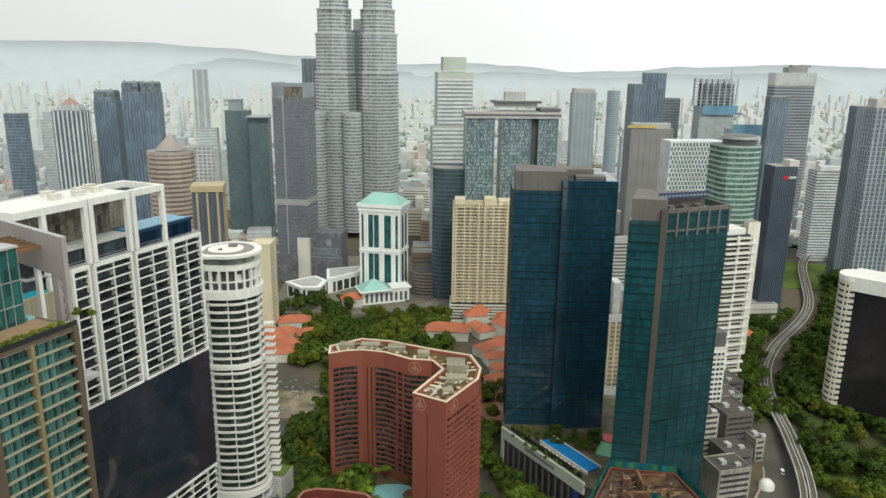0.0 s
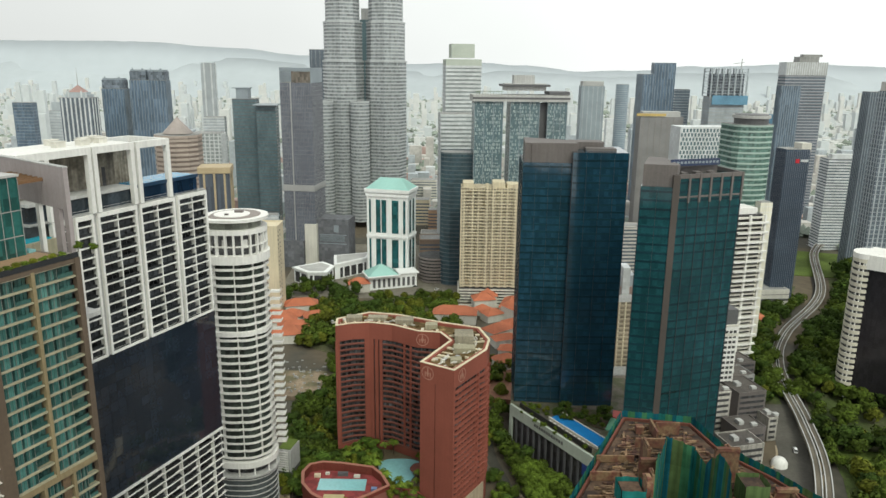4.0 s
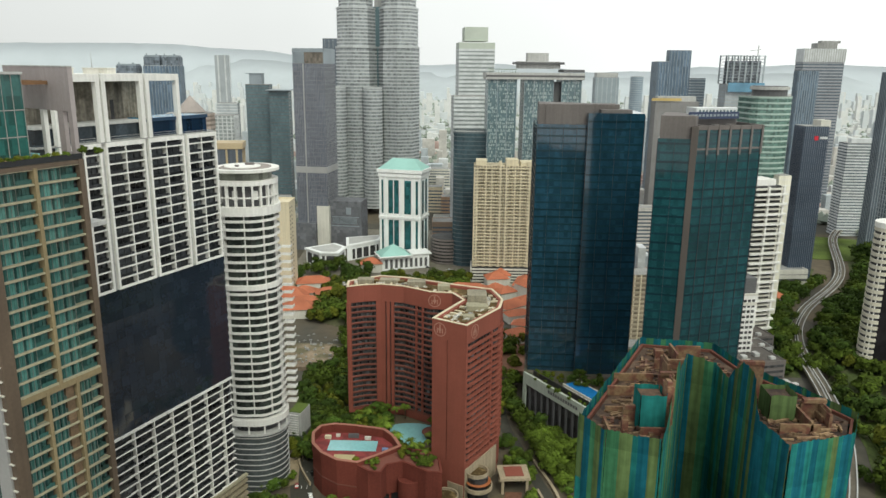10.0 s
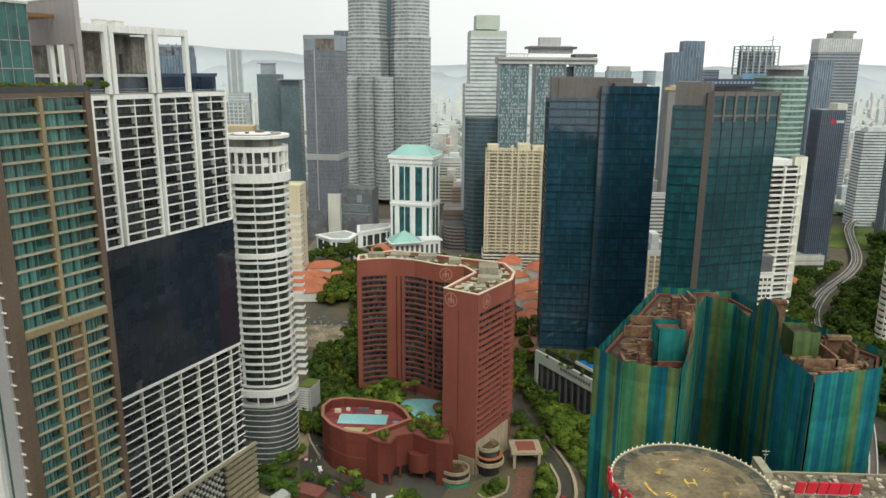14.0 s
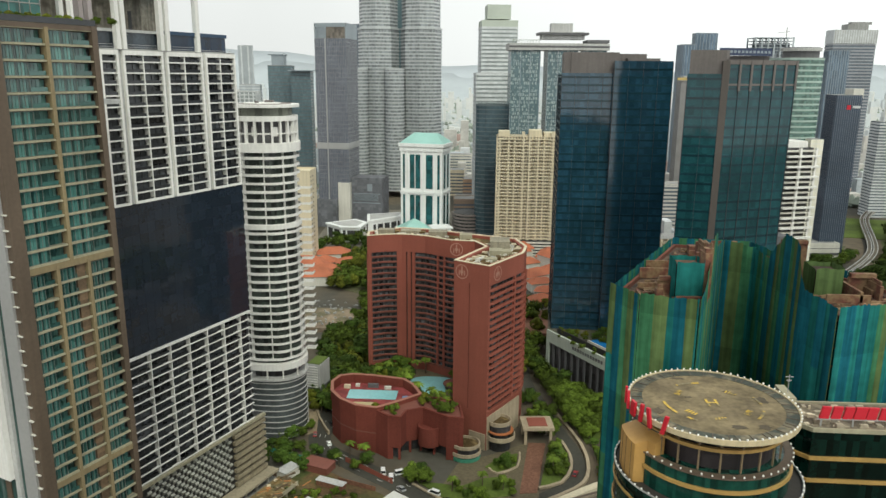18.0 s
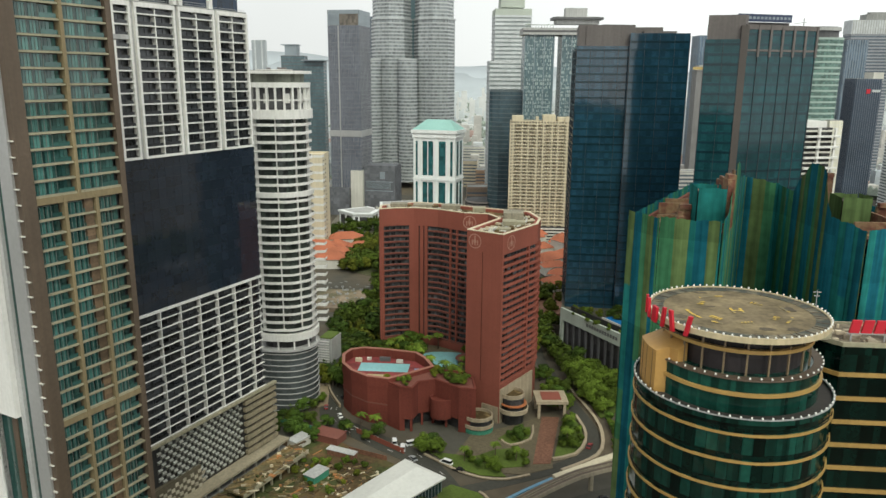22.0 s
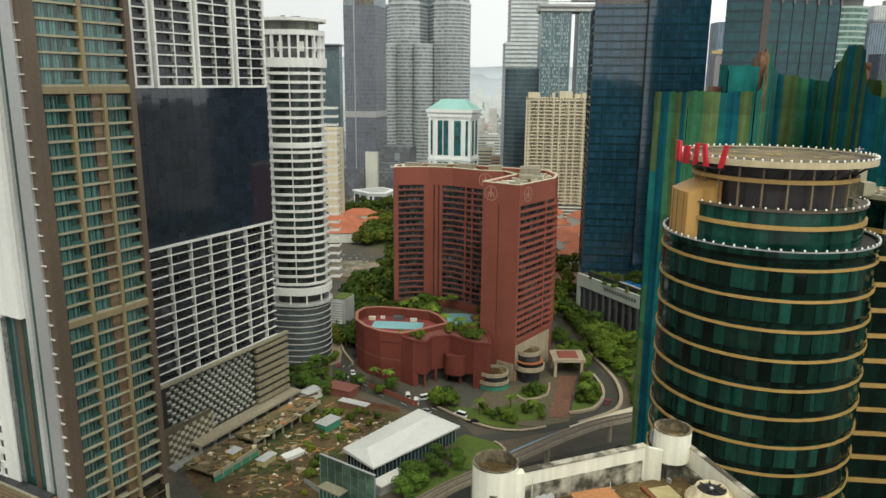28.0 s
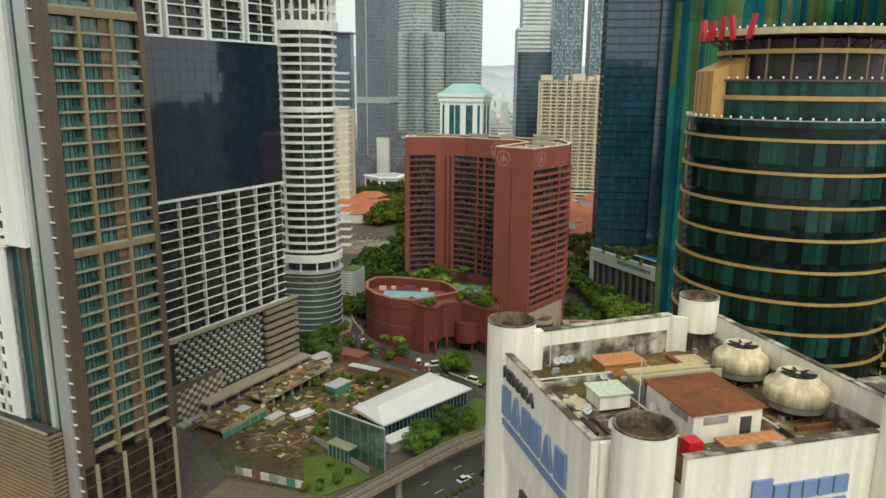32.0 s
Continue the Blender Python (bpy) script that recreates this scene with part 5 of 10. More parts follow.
part("roof_rubble", rub, plank_m, nb, "broken planks and rubble", kind="stuff")
wl_m = mat("stripped_render_wall", (0.19, 0.12, 0.065), 0.95, var=0.35, fine=1.5, col2=(0.12, 0.045, 0.03), mixscale=0.4)
for x, y, w, d2, h in ((33, 150, 7, 0.5, 2.2), (41.4, 137, 0.5, 9, 3.4), (36, 132, 5, 0.4, 1.6), (29.5, 131, 0.5, 6, 1.5), (47, 165, 9, 0.5, 2.6), (53, 168, 0.5, 7, 3.0), (64, 134, 8, 0.5, 2.0), (70, 134, 0.5, 8, 2.6), (66, 142, 6, 0.5, 2.4), (74, 138, 0.5, 6, 1.8), (54, 172, 6, 0.5, 3.4), (31, 142, 6, 0.4, 1.2), (36, 158, 9, 0.4, 1.8), (40, 147, 3, 3, 2.2), (49, 172, 2, 2, 2.0)):
    part("stub_wall", Geo().box(x, x + w, y, y + d2, RL, RL + h), wl_m, nb, "stub wall of a stripped room")


def net_box(x0, x1, y0, y1, z1, m, label):
    """A stair core under four hanging sheets."""
    for k, (a, b) in enumerate((((x0, y0), (x1, y0)), ((x1, y0), (x1, y1)), ((x1, y1), (x0, y1)), ((x0, y1), (x0, y0)))):
        a, b = Vector(a), Vector(b)
        d = (b - a).normalized()
        net_sheet(a, d, Vector((d.y, -d.x)), 0, (b - a).length, RL, z1 + 0.3 * (k % 2), z1, m, k)
    part("stair_core", Geo().box(x0 + 0.3, x1 - 0.3, y0 + 0.3, y1 - 0.3, RL, z1 - 0.8), floors_m, nb, label)


net_box(36.2, 41.0, 134.0, 139.0, 130.4, 0, "stripped stair core behind teal net")
net_box(64.2, 69.2, 140, 145, 128.2, 3, "stripped stair core behind olive net")
for x, y, w, d2, h in ((41.3, 134.2, 1.2, 4.0, 9.2), (42.9, 136.4, 0.5, 3.0, 9.8), (33.5, 136.5, 2.4, 0.8, 3.4), (32.6, 133.0, 1.2, 1.6, 2.6), (44, 150, 4.5, 0.8, 5.0), (46.5, 153, 0.8, 6.0, 6.2), (71, 141, 5, 0.6, 3.6), (74.5, 136, 0.6, 5, 3.2), (61, 150, 5.5, 0.8, 8.0), (66, 152, 0.7, 6, 5.4)):
    part("broken_wall", Geo().box(x, x + w, y, y + d2, RL, RL + h).box(x + 0.2, x + w - 0.1, y + 0.6, y + d2 - 1.2, RL + h, RL + 0.8 + h), wl_m, nb, "tall broken wall of the stripped core")
part("edge_board", Geo().ring(grow(NP, -0.35), grow(NP, -0.9), 122.0, 123.2), mat("rust_red_edge", (0.12, 0.04, 0.025), 0.9, var=0.3), nb)

# ---- round green glass office tower with the helipad ----
HX, HY, HR = 33.2, 98.8, 12.85
ht = thing("office_tower", "round green glass office tower with gold bands and a rooftop helipad", "skyscraper", HX, HY, 0)
part("glass_core", Geo().prism(circle(HR - 0.12, 64), 4, 108.0), GREENGLASS, ht)
NSEG = 58
seg = 2 * math.pi / NSEG
pn = Geo().box(-math.sin(seg / 2) * HR + 0.03, math.sin(seg / 2) * HR - 0.03, -0.06, 0.08, 0.0, 2.95).mesh("glass_panel", GREENGLASS)
rngp = random.Random(3)
count = 0
for fl in range(14):
    zf = 106.9 - 3.7 * (fl + 1) + 0.62
    for k in range(NSEG):
        a = (k + 0.5) * seg
        if not (math.pi * 0.86 < a < math.pi * 1.86) or count >= 300:
            continue
        count += 1
        put("glass_panel", pn, ht, HR * math.cos(a) * 0.999, HR * math.sin(a) * 0.999, zf, math.degrees(a) + 90 + rngp.uniform(-1.6, 1.6), tilt=rngp.uniform(-1.6, 1.6))
gb_m = Geo().ring(circle(HR + 0.26, 64), circle(HR - 0.3, 64), 0.03, 0.36).mesh("gold_band", GOLD)
for i in range(28):
    put("gold_band", gb_m, ht, 0, 0, 106.3 - 3.7 * i)
part("terrace", Geo().prism(circle(HR + 0.1, 64), 108.0, 108.3), mat("dark_terrace_deck", (0.030, 0.026, 0.022), 0.7, var=0.3), ht)
part("terrace_rim", Geo().ring(circle(HR + 0.2, 64), circle(HR - 0.1, 64), 107.9, 108.6), GREENGLASS, ht)
part("terrace_rail", Geo().ring(circle(HR + 0.24, 64), circle(HR + 0.02, 64), 108.6, 108.72), STEEL, ht, "brushed steel terrace rail")
part("upper_tier", Geo().prism(circle(11.0, 64), 108.3, 113.0), GREENGLASS, ht)
part("gold_band", Geo().ring(circle(11.3, 64), circle(10.5, 64), 110.8, 111.3), GOLD, ht)
part("tier_rim", Geo().ring(circle(11.25, 64), circle(10.0, 64), 112.9, 113.1), BROWN, ht)
part("drum_wall", Geo().prism(circle(8.7, 48), 113.0, 117.6), mat("dark_drum_wall", (0.020, 0.015, 0.016), 0.5, var=0.3, cells=(2, 2, 5), cellvar=0.5), ht)
dcol = Geo().box(-0.11, 0.11, -0.11, 0.11, 113.0, 117.7).mesh("drum_column", mat("bronze_column", (0.20, 0.145, 0.085), 0.5, var=0.1))
for k in range(22):
    a = 2 * math.pi * k / 22
    put("drum_column", dcol, ht, 9.6 * math.cos(a), 9.6 * math.sin(a), 0, math.degrees(a))
part("drum_beam", Geo().ring(circle(9.9, 48), circle(9.3, 48), 116.0, 116.5), GOLD, ht)
for k in range(32):
    a = 2 * math.pi * k / 32
    part("pad_strut", Geo().tube([(9 * math.cos(a), 9 * math.sin(a), 116.4), (11.3 * math.cos(a), 11.3 * math.sin(a), 118.05)], 0.07, 5), BLACK, ht)
part("helipad_disc", Geo().prism(circle(11.3, 64), 118.0, 118.55), PADDECK, ht, "weathered helipad deck")
part("helipad_rim", Geo().ring(circle(11.7, 64), circle(11.4, 64), 118.02, 118.75), mat("cream_rim_paint", (0.52, 0.43, 0.27), 0.7, var=0.14, streak=0.2), ht, "cream painted rim")
part("safety_ring", Geo().ring(circle(11.4, 64), circle(9.7, 64), 118.55, 118.6), mat("dark_safety_deck", (0.034, 0.042, 0.030), 0.7, var=0.4, fine=1.5, col2=(0.16, 0.135, 0.085), mixscale=0.45, mixsharp=0.55), ht, "dark green weathered gutter ring")
rib = Geo().box(9.75, 11.35, -0.04, 0.04, 118.6, 118.68).mesh("ring_rib", BROWN)
for k in range(40):
    put("ring_rib", rib, ht, 0, 0, 0, 9.0 * k + 2 * (k % 3))
rngh = random.Random(8)
stain_m = mat("dark_deck_stain", (0.075, 0.058, 0.035), 0.85, var=0.4, fine=2.0)
for k, (r, a, w, q) in enumerate(((7.4, 4.9, 1.6, 0.7), (8.6, 5.3, 1.1, 0.8), (5.2, 0.9, 0.7, 0.3), (8.8, 3.5, 1.0, 1.4), (9.0, 1.9, 1.2, 0.5), (3.4, 2.6, 0.6, 0.3), (7.8, 0.2, 0.8, 1.2))):
    cx0, cy0 = r * math.cos(a), r * math.sin(a)
    blot = [(cx0 + w * rngh.uniform(0.5, 1.1) * math.cos(b), cy0 + q * rngh.uniform(0.5, 1.1) * math.sin(b)) for b in [2 * math.pi * i / 16 for i in range(16)]]
    part("deck_stain", Geo().prism(blot, 118.555, 118.575 + 0.003 * k), stain_m, ht, "dark damp stain on the deck")
for k, span in ((0, 3), (2, 5), (4, 5), (5, 2), (7, 4)):
    dash = Geo()
    for q in range(span):
        a0, a1 = 2 * math.pi * (7 * k + q) / 56, 2 * math.pi * (7 * k + q + 1) / 56
        dash.quad(*[(r * math.cos(a), r * math.sin(a), 118.625) for r, a in ((6.6, a0), (7.0, a0), (7.0, a1), (6.6, a1))])
    part("circle_dash", dash, YELLOW, ht, "worn yellow landing circle")
hv = [(-1.1, -1.5), (-0.65, -1.5), (-0.65, -0.25), (0.65, -0.25), (0.65, -1.5), (1.1, -1.5), (1.1, 1.5), (0.65, 1.5), (0.65, 0.25), (-0.65, 0.25), (-0.65, 1.5), (-1.1, 1.5)]
hg = Geo()
hg.v += [(x * 0.75, y * 0.75, 118.63) for x, y in hv]
hg.f.append(tuple(range(12)))
part("letter_mark", hg, YELLOW, ht, "worn yellow letter H")
for a in (0.6, 2.3, 3.7, 4.5, 5.5):
    for q in range(4):
        b = a + q * 0.09
        part("pad_bar", Geo().quad(*[(r * math.cos(t), r * math.sin(t), 118.63) for r, t in ((4.6, b), (5.5, b), (5.5, b + 0.05), (4.6, b + 0.05))]), YELLOW, ht)
bulb = Geo().lathe([(0.0, 0.0), (0.11, 0.04), (0.14, 0.15), (0.09, 0.27), (0.0, 0.31)], 8).mesh("bulb", BULB, True)
for r, z, n in ((11.6, 118.75, 72), (11.15, 113.15, 52), (12.95, 108.72, 64)):
    for k in range(n):
        a = 2 * math.pi * k / n
        put("bulb", bulb, ht, r * math.cos(a), r * math.sin(a), z)
ow = Geo()
for i in range(11):
    a = math.pi * (0.965 + 0.022 * i)
    ro, zo = (12.3, 114.1) if i < 8 else (10.8, 114.8)
    ow.v += [(ro * math.cos(a), ro * math.sin(a), 108.2), (ro * math.cos(a), ro * math.sin(a), zo), (9.0 * math.cos(a), 9.0 * math.sin(a), 115.7), (9.0 * math.cos(a), 9.0 * math.sin(a), 108.2)]
for i in range(10):
    ow.f += [(i * 4 + q, i * 4 + 4 + q, i * 4 + 4 + (q + 1) % 4, i * 4 + (q + 1) % 4) for q in range(4)]
ow.f += [(3, 2, 1, 0), (40, 41, 42, 43)]
part("ochre_wall", ow, GOLDWALL, ht, "ochre metal stair wall with a sloping top")
for i in range(0, 8, 2):
    a = math.pi * (0.965 + 0.022 * i)
    part("wall_seam", Geo().tube([(12.33 * math.cos(a), 12.33 * math.sin(a), 108.3), (12.33 * math.cos(a), 12.33 * math.sin(a), 114.0)], 0.04, 4), BROWN, ht)
sg = thing("rooftop_sign", "row of slanted red sign plates on the helipad rim", "sign", HX, HY, 0)


def sign_plate(w, h, lean):
    """A plain slanted plate."""
    g = Geo()
    q = [(-w / 2, 0), (w / 2, 0), (w / 2 + lean, h), (-w / 2 + lean, h)]
    g.v += [(x, -0.18, z) for x, z in q] + [(x, 0.18, z) for x, z in q]
    g.f += [(0, 1, 2, 3), (7, 6, 5, 4), (0, 4, 5, 1), (1, 5, 6, 2), (2, 6, 7, 3), (3, 7, 4, 0)]
    return g.mesh("sign_plate", SIGNRED)


for k, (w, h, ln) in enumerate(((0.5, 2.6, 0.3), (0.5, 2.6, -0.3), (1.2, 2.2, 0.25), (0.5, 2.7, 0.35), (0.55, 2.7, -0.5), (0.55, 2.7, 0.6))):
    a = math.pi * (0.96 + 0.055 * k)
    put("sign_plate", sign_plate(w, h, ln), sg, 11.95 * math.cos(a), 11.95 * math.sin(a), 117.6, math.degrees(a) + 90)
part("sign_rail", Geo().tube([(11.95 * math.cos(a), 11.95 * math.sin(a), 117.55) for a in [math.pi * (0.95 + 0.03 * i) for i in range(11)]], 0.07), BLACK, sg)
rb = thing("office_block", "green glass office block with gold bands and a littered roof", "building", 0, 0, 0)
RB = [(47.0, 107), (50, 103.5), (92, 103), (92, 113), (47, 113)]
part("glass_wall", Geo().prism(RB, 4, 112.2), GREENGLASS, rb)
gb2 = Geo().ring(grow(RB, 0.3), grow(RB, -0.3), 0, 0.6).mesh("gold_band", GOLD)
for i in range(28):
    put("gold_band", gb2, rb, 0, 0, 107.7 - 3.7 * i)
part("roof_deck", Geo().prism(grow(RB, -0.3), 112.2, 112.6), mat("littered_pale_roof", (0.20, 0.165, 0.115), 0.95, var=0.4, fine=2.5, bump=0.5, col2=(0.085, 0.065, 0.045), mixscale=0.4), rb)
part("parapet", Geo().ring(grow(RB, 0.1), grow(RB, -0.25), 112.2, 112.85), BEIGE, rb)
pieces("lift_house", ((47.2, 48.6, 107, 112, 112.6, 116.0), (47.5, 49, 105, 107, 112.6, 114.4)), BEIGE, rb)
lit = Geo()
for k in range(120):
    x, y = rngp.uniform(49, 90), rngp.uniform(104, 112)
    lit.box(x, x + rngp.uniform(0.2, 1.2), y, y + rngp.uniform(0.2, 0.9), 112.6, 112.6 + rngp.uniform(0.1, 0.6))
part("roof_clutter", lit, mat("pale_roof_litter", (0.42, 0.36, 0.27), 0.95, var=0.3, island=0.6), rb, "pale broken boards and litter", kind="stuff")
sg2 = thing("rooftop_sign", "long red block sign standing on the office roof", "sign", 0, 0, 0)
for k, w in enumerate((1.35, 1.4, 1.35, 1.7, 1.5, 1.2)):
    put("sign_plate", sign_plate(w, 1.9, 0.35), sg2, 51.9 + k * 1.72, 104.8, 113.9)
part("sign_rail", Geo().box(51, 61.6, 104.7, 104.9, 113.7, 113.9), STEEL, sg2)
pieces("sign_post", ((51.5, 51.7, 104.7, 104.9, 112.6, 113.7), (56.2, 56.4, 104.7, 104.9, 112.6, 113.7), (61.2, 61.4, 104.7, 104.9, 112.6, 113.7)), STEEL, sg2)
ant = thing("rooftop_antenna", "thin metal antenna on the office roof", "antenna", 48.0, 109, 116)
part("mast", Geo().tube([(0, 0, 0), (0, 0, 3)], 0.06), STEEL, ant)
pieces("dipole", ((-0.6, 0.6, -0.04, 0.04, 2.6, 2.7), (-0.4, 0.4, -0.04, 0.04, 2.0, 2.1)), STEEL, ant)

# ---- white office building in front, with its roof ----
sf = thing("office_building", "white rendered office building with a cluttered stained roof", "building")
ON_OFFICE = pose(4.86, 48.78, 6.97, 0, 0, 21.5) @ Matrix.Scale(0.94, 4)
ON_ROOF = ON_OFFICE @ pose(0, 0, 84.45)
sf.matrix_basis = ON_OFFICE
part("body_wall", Geo().box(0.3, 24, 0.3, 19.6, -4, 84.2), WHITE_WORN, sf)
part("front_wall", Geo().box(5.6, 24.5, -3.6, 0.3, -4, 84.2), WHITE_WORN, sf)
part("left_wall", Geo().box(-0.1, 0.5, 0.0, 18.8, 76.5, 86.6), WHITE_WORN, sf, "white parapet wall with sign")
part("left_wall", Geo().box(0.35, 0.6, 0.3, 18.8, -4, 76.5), WHITE_WORN, sf)
part("front_parapet", Geo().box(5.4, 24.5, -3.9, -3.4, 78, 86.5), WHITE_WORN, sf)
part("front_parapet", Geo().box(0.5, 1.6, -0.4, 0.1, -4, 86.5), WHITE_WORN, sf)
BACK0, BACK1, BACK2 = (3.7, 19.3), (19.2, 20.85), (20.7, 19.5)
part("inner_wall", Geo().obox(BACK0, BACK1, 0, 15.6, -0.05, 0.25, 84.2, 88.2), WHITE_WORN, sf)
part("inner_stain", Geo().obox(BACK0, BACK1, 0.3, 15.3, 0.25, 0.3, 84.2, 86.7), MOULD, sf, "mould-stained parapet wall")
part("back_parapet", Geo().obox(BACK0, BACK1, 0, 15.6, -0.45, -0.05, 80, 88.3), WHITE_WORN, sf)
part("return_wall", Geo().obox(BACK1, BACK2, 0.1, 2.0, -0.4, 0, 80, 88.2), WHITE_WORN, sf)
CAPM = mat("grimy_parapet_top", (0.46, 0.42, 0.33), 0.95, var=0.3, fine=2.5, col2=(0.075, 0.062, 0.042), mixscale=0.55, mixsharp=0.47)
part("parapet_cap", Geo().obox(BACK0, BACK1, -0.1, 15.8, -0.5, 0.35, 88.3, 88.42), CAPM, sf)
part("right_parapet", Geo().box(23.9, 24.4, -3.4, 19.5, 80, 88.3), WHITE_WORN, sf)
part("inner_stain", Geo().box(23.6, 23.9, -3.0, 19.5, 84.2, 86.0), MOULD, sf)
part("parapet_cap", Geo().box(23.85, 24.45, -3.4, 19.5, 88.3, 88.42), CAPM, sf)
pieces("roof_floor", ((0.5, 23.6, 0.0, 19.55, 84.2, 84.45), (10.0, 23.6, 19.55, 20.0, 84.2, 84.45), (5.4, 23.6, -3.4, 0.0, 84.2, 84.45)), SCREED, sf, "stained roof screed")


def round_shaft(x, y, r, z1, label, z0=-4.0):
    part("round_shaft", Geo().lathe([(r, z0), (r, z1 - 0.12)], 36, x, y), WHITE_WORN, sf, label, smooth=True)
    part("shaft_rim", Geo().lathe([(r + 0.03, z1 - 0.14), (r + 0.03, z1), (r - 0.2, z1), (r - 0.22, z1 - 1.3)], 36, x, y), mat("brown_stained_rim", (0.20, 0.16, 0.10), 0.95, var=0.4, fine=3, col2=(0.07, 0.055, 0.035), mixscale=0.9), sf, "mould-darkened rim")
    part("shaft_floor", Geo().prism([(x + (r - 0.35) * math.cos(a), y + (r - 0.35) * math.sin(a)) for a in [2 * math.pi * i / 20 for i in range(20)]], z1 - 1.3, z1 - 1.2), SCREED, sf)


round_shaft(1.2, 20.3, 2.4, 89.4, "round white stair shaft open at the top")
round_shaft(3.2, -1.7, 2.3, 88.4, "round white stair shaft open at the top")
part("tank_leg", Geo().box(21.5, 23.8, 19.5, 21.8, 80, 86.7), mat("mould_blackened_render", (0.085, 0.078, 0.062), 0.95, var=0.4, streak=0.5, fine=2.5, col2=(0.26, 0.24, 0.19), mixscale=0.8, mixsharp=0.62), sf, "mould-blackened tank leg")
round_shaft(22.6, 20.6, 2.05, 90.3, "white round water tank", 86.6)
part("corner_block", Geo().box(2.3, 3.9, 18.6, 19.6, 84.2, 88.5), WHITE_WORN, sf)
part("right_block", Geo().box(24.5, 30, -6.5, -1.2, -4, 89.6), WHITE_WORN, sf)
part("right_block_front", Geo().box(22.0, 24.5, -6.5, -3.95, -4, 89.6), WHITE_WORN, sf)
part("right_block_top", Geo().box(22.0, 30, -6.5, -1.2, 89.6, 89.75), CAPM, sf)
pieces("wall_cap", ((-0.15, 0.55, 0.0, 18.8, 86.6, 86.72), (5.3, 22.0, -4.0, -3.3, 86.5, 86.62)), CAPM, sf, "blackened parapet top")
sh = thing("roof_shed", "low white roof shed with rusty corrugated sheet roof", "shed")
sh.matrix_basis = ON_ROOF
part("shed_wall", Geo().box(9.3, 15.6, 1.2, 8.2, 0, 2.6), WHITE_WORN, sh)
rf = Geo()
for k in range(47):
    xk = 8.9 + k * 7.0 / 46
    rf.v += [(xk, 0.9, 2.66 + 0.1 * (k % 2)), (xk, 8.26, 2.66 + 0.1 * (k % 2)), (xk, 0.9, 2.56), (xk, 8.26, 2.56)]
    if k:
        b0, a0 = 4 * k, 4 * k - 4
        rf.f += [(a0, b0, b0 + 1, a0 + 1), (a0 + 2, a0 + 3, b0 + 3, b0 + 2), (a0, a0 + 2, b0 + 2, b0), (a0 + 1, b0 + 1, b0 + 3, a0 + 3)]
part("sheet_roof", rf, RUST, sh, "rusty corrugated roof sheets")
pieces("pale_sheet", ((8.8, 16.8, 8.5, 10.0, 2.1, 2.35), (8.8, 16.8, 10.15, 11.6, 2.1, 2.35)), OLIVE_SHEET, sh, "faded yellow roof sheet")
pieces("sheet_batten", ((8.8, 16.9, 8.3, 8.5, 2.1, 2.9), (8.8, 16.9, 10.0, 10.15, 2.1, 2.5)), BEIGE, sh)
part("shed_wall", Geo().box(9.2, 16.5, 8.4, 11.4, 0, 2.1), GREY, sh)
part("vent_window", Geo().box(10.2, 12.4, 1.12, 1.2, 1.6, 2.2), GREY, sh)
part("door_opening", Geo().box(13.6, 14.6, 1.12, 1.2, 0, 1.9), DARKROOM, sh)
part("side_vent", Geo().box(9.22, 9.3, 2.0, 4.4, 1.6, 2.2), GREY, sh)
og = thing("roof_lean_to", "orange rusty flat sheet over a roof lean-to", "shed")
og.matrix_basis = ON_ROOF
part("sheet", Geo().box(8.8, 13.5, 15.1, 18.0, 1.2, 1.32), RUSTY_ORANGE, og)
part("lean_wall", Geo().box(9.0, 13.3, 15.3, 17.8, 0, 1.2), RUSTY_ORANGE, og)
part("front_sheet", Geo().box(10.8, 16.3, -1.4, 0.6, 0.6, 0.75), RUSTY_ORANGE, og)
part("front_step", Geo().box(10.9, 16.2, -1.3, 0.5, 0, 0.6), GREY, og)
bx = thing("water_box", "pale green weathered roof water tank", "tank")
bx.matrix_basis = ON_ROOF
part("tank_side", Geo().box(4.8, 7.7, 8.1, 10.7, 0.3, 1.6), WHITE_WORN, bx)
part("tank_lid", Geo().box(4.6, 7.9, 7.9, 10.9, 1.6, 1.72), mat("pale_green_lid", (0.45, 0.50, 0.36), 0.8, var=0.25, fine=3), bx)
part("tank_foot", Geo().box(5.0, 7.5, 8.3, 10.5, 0, 0.3), BLACK, bx)


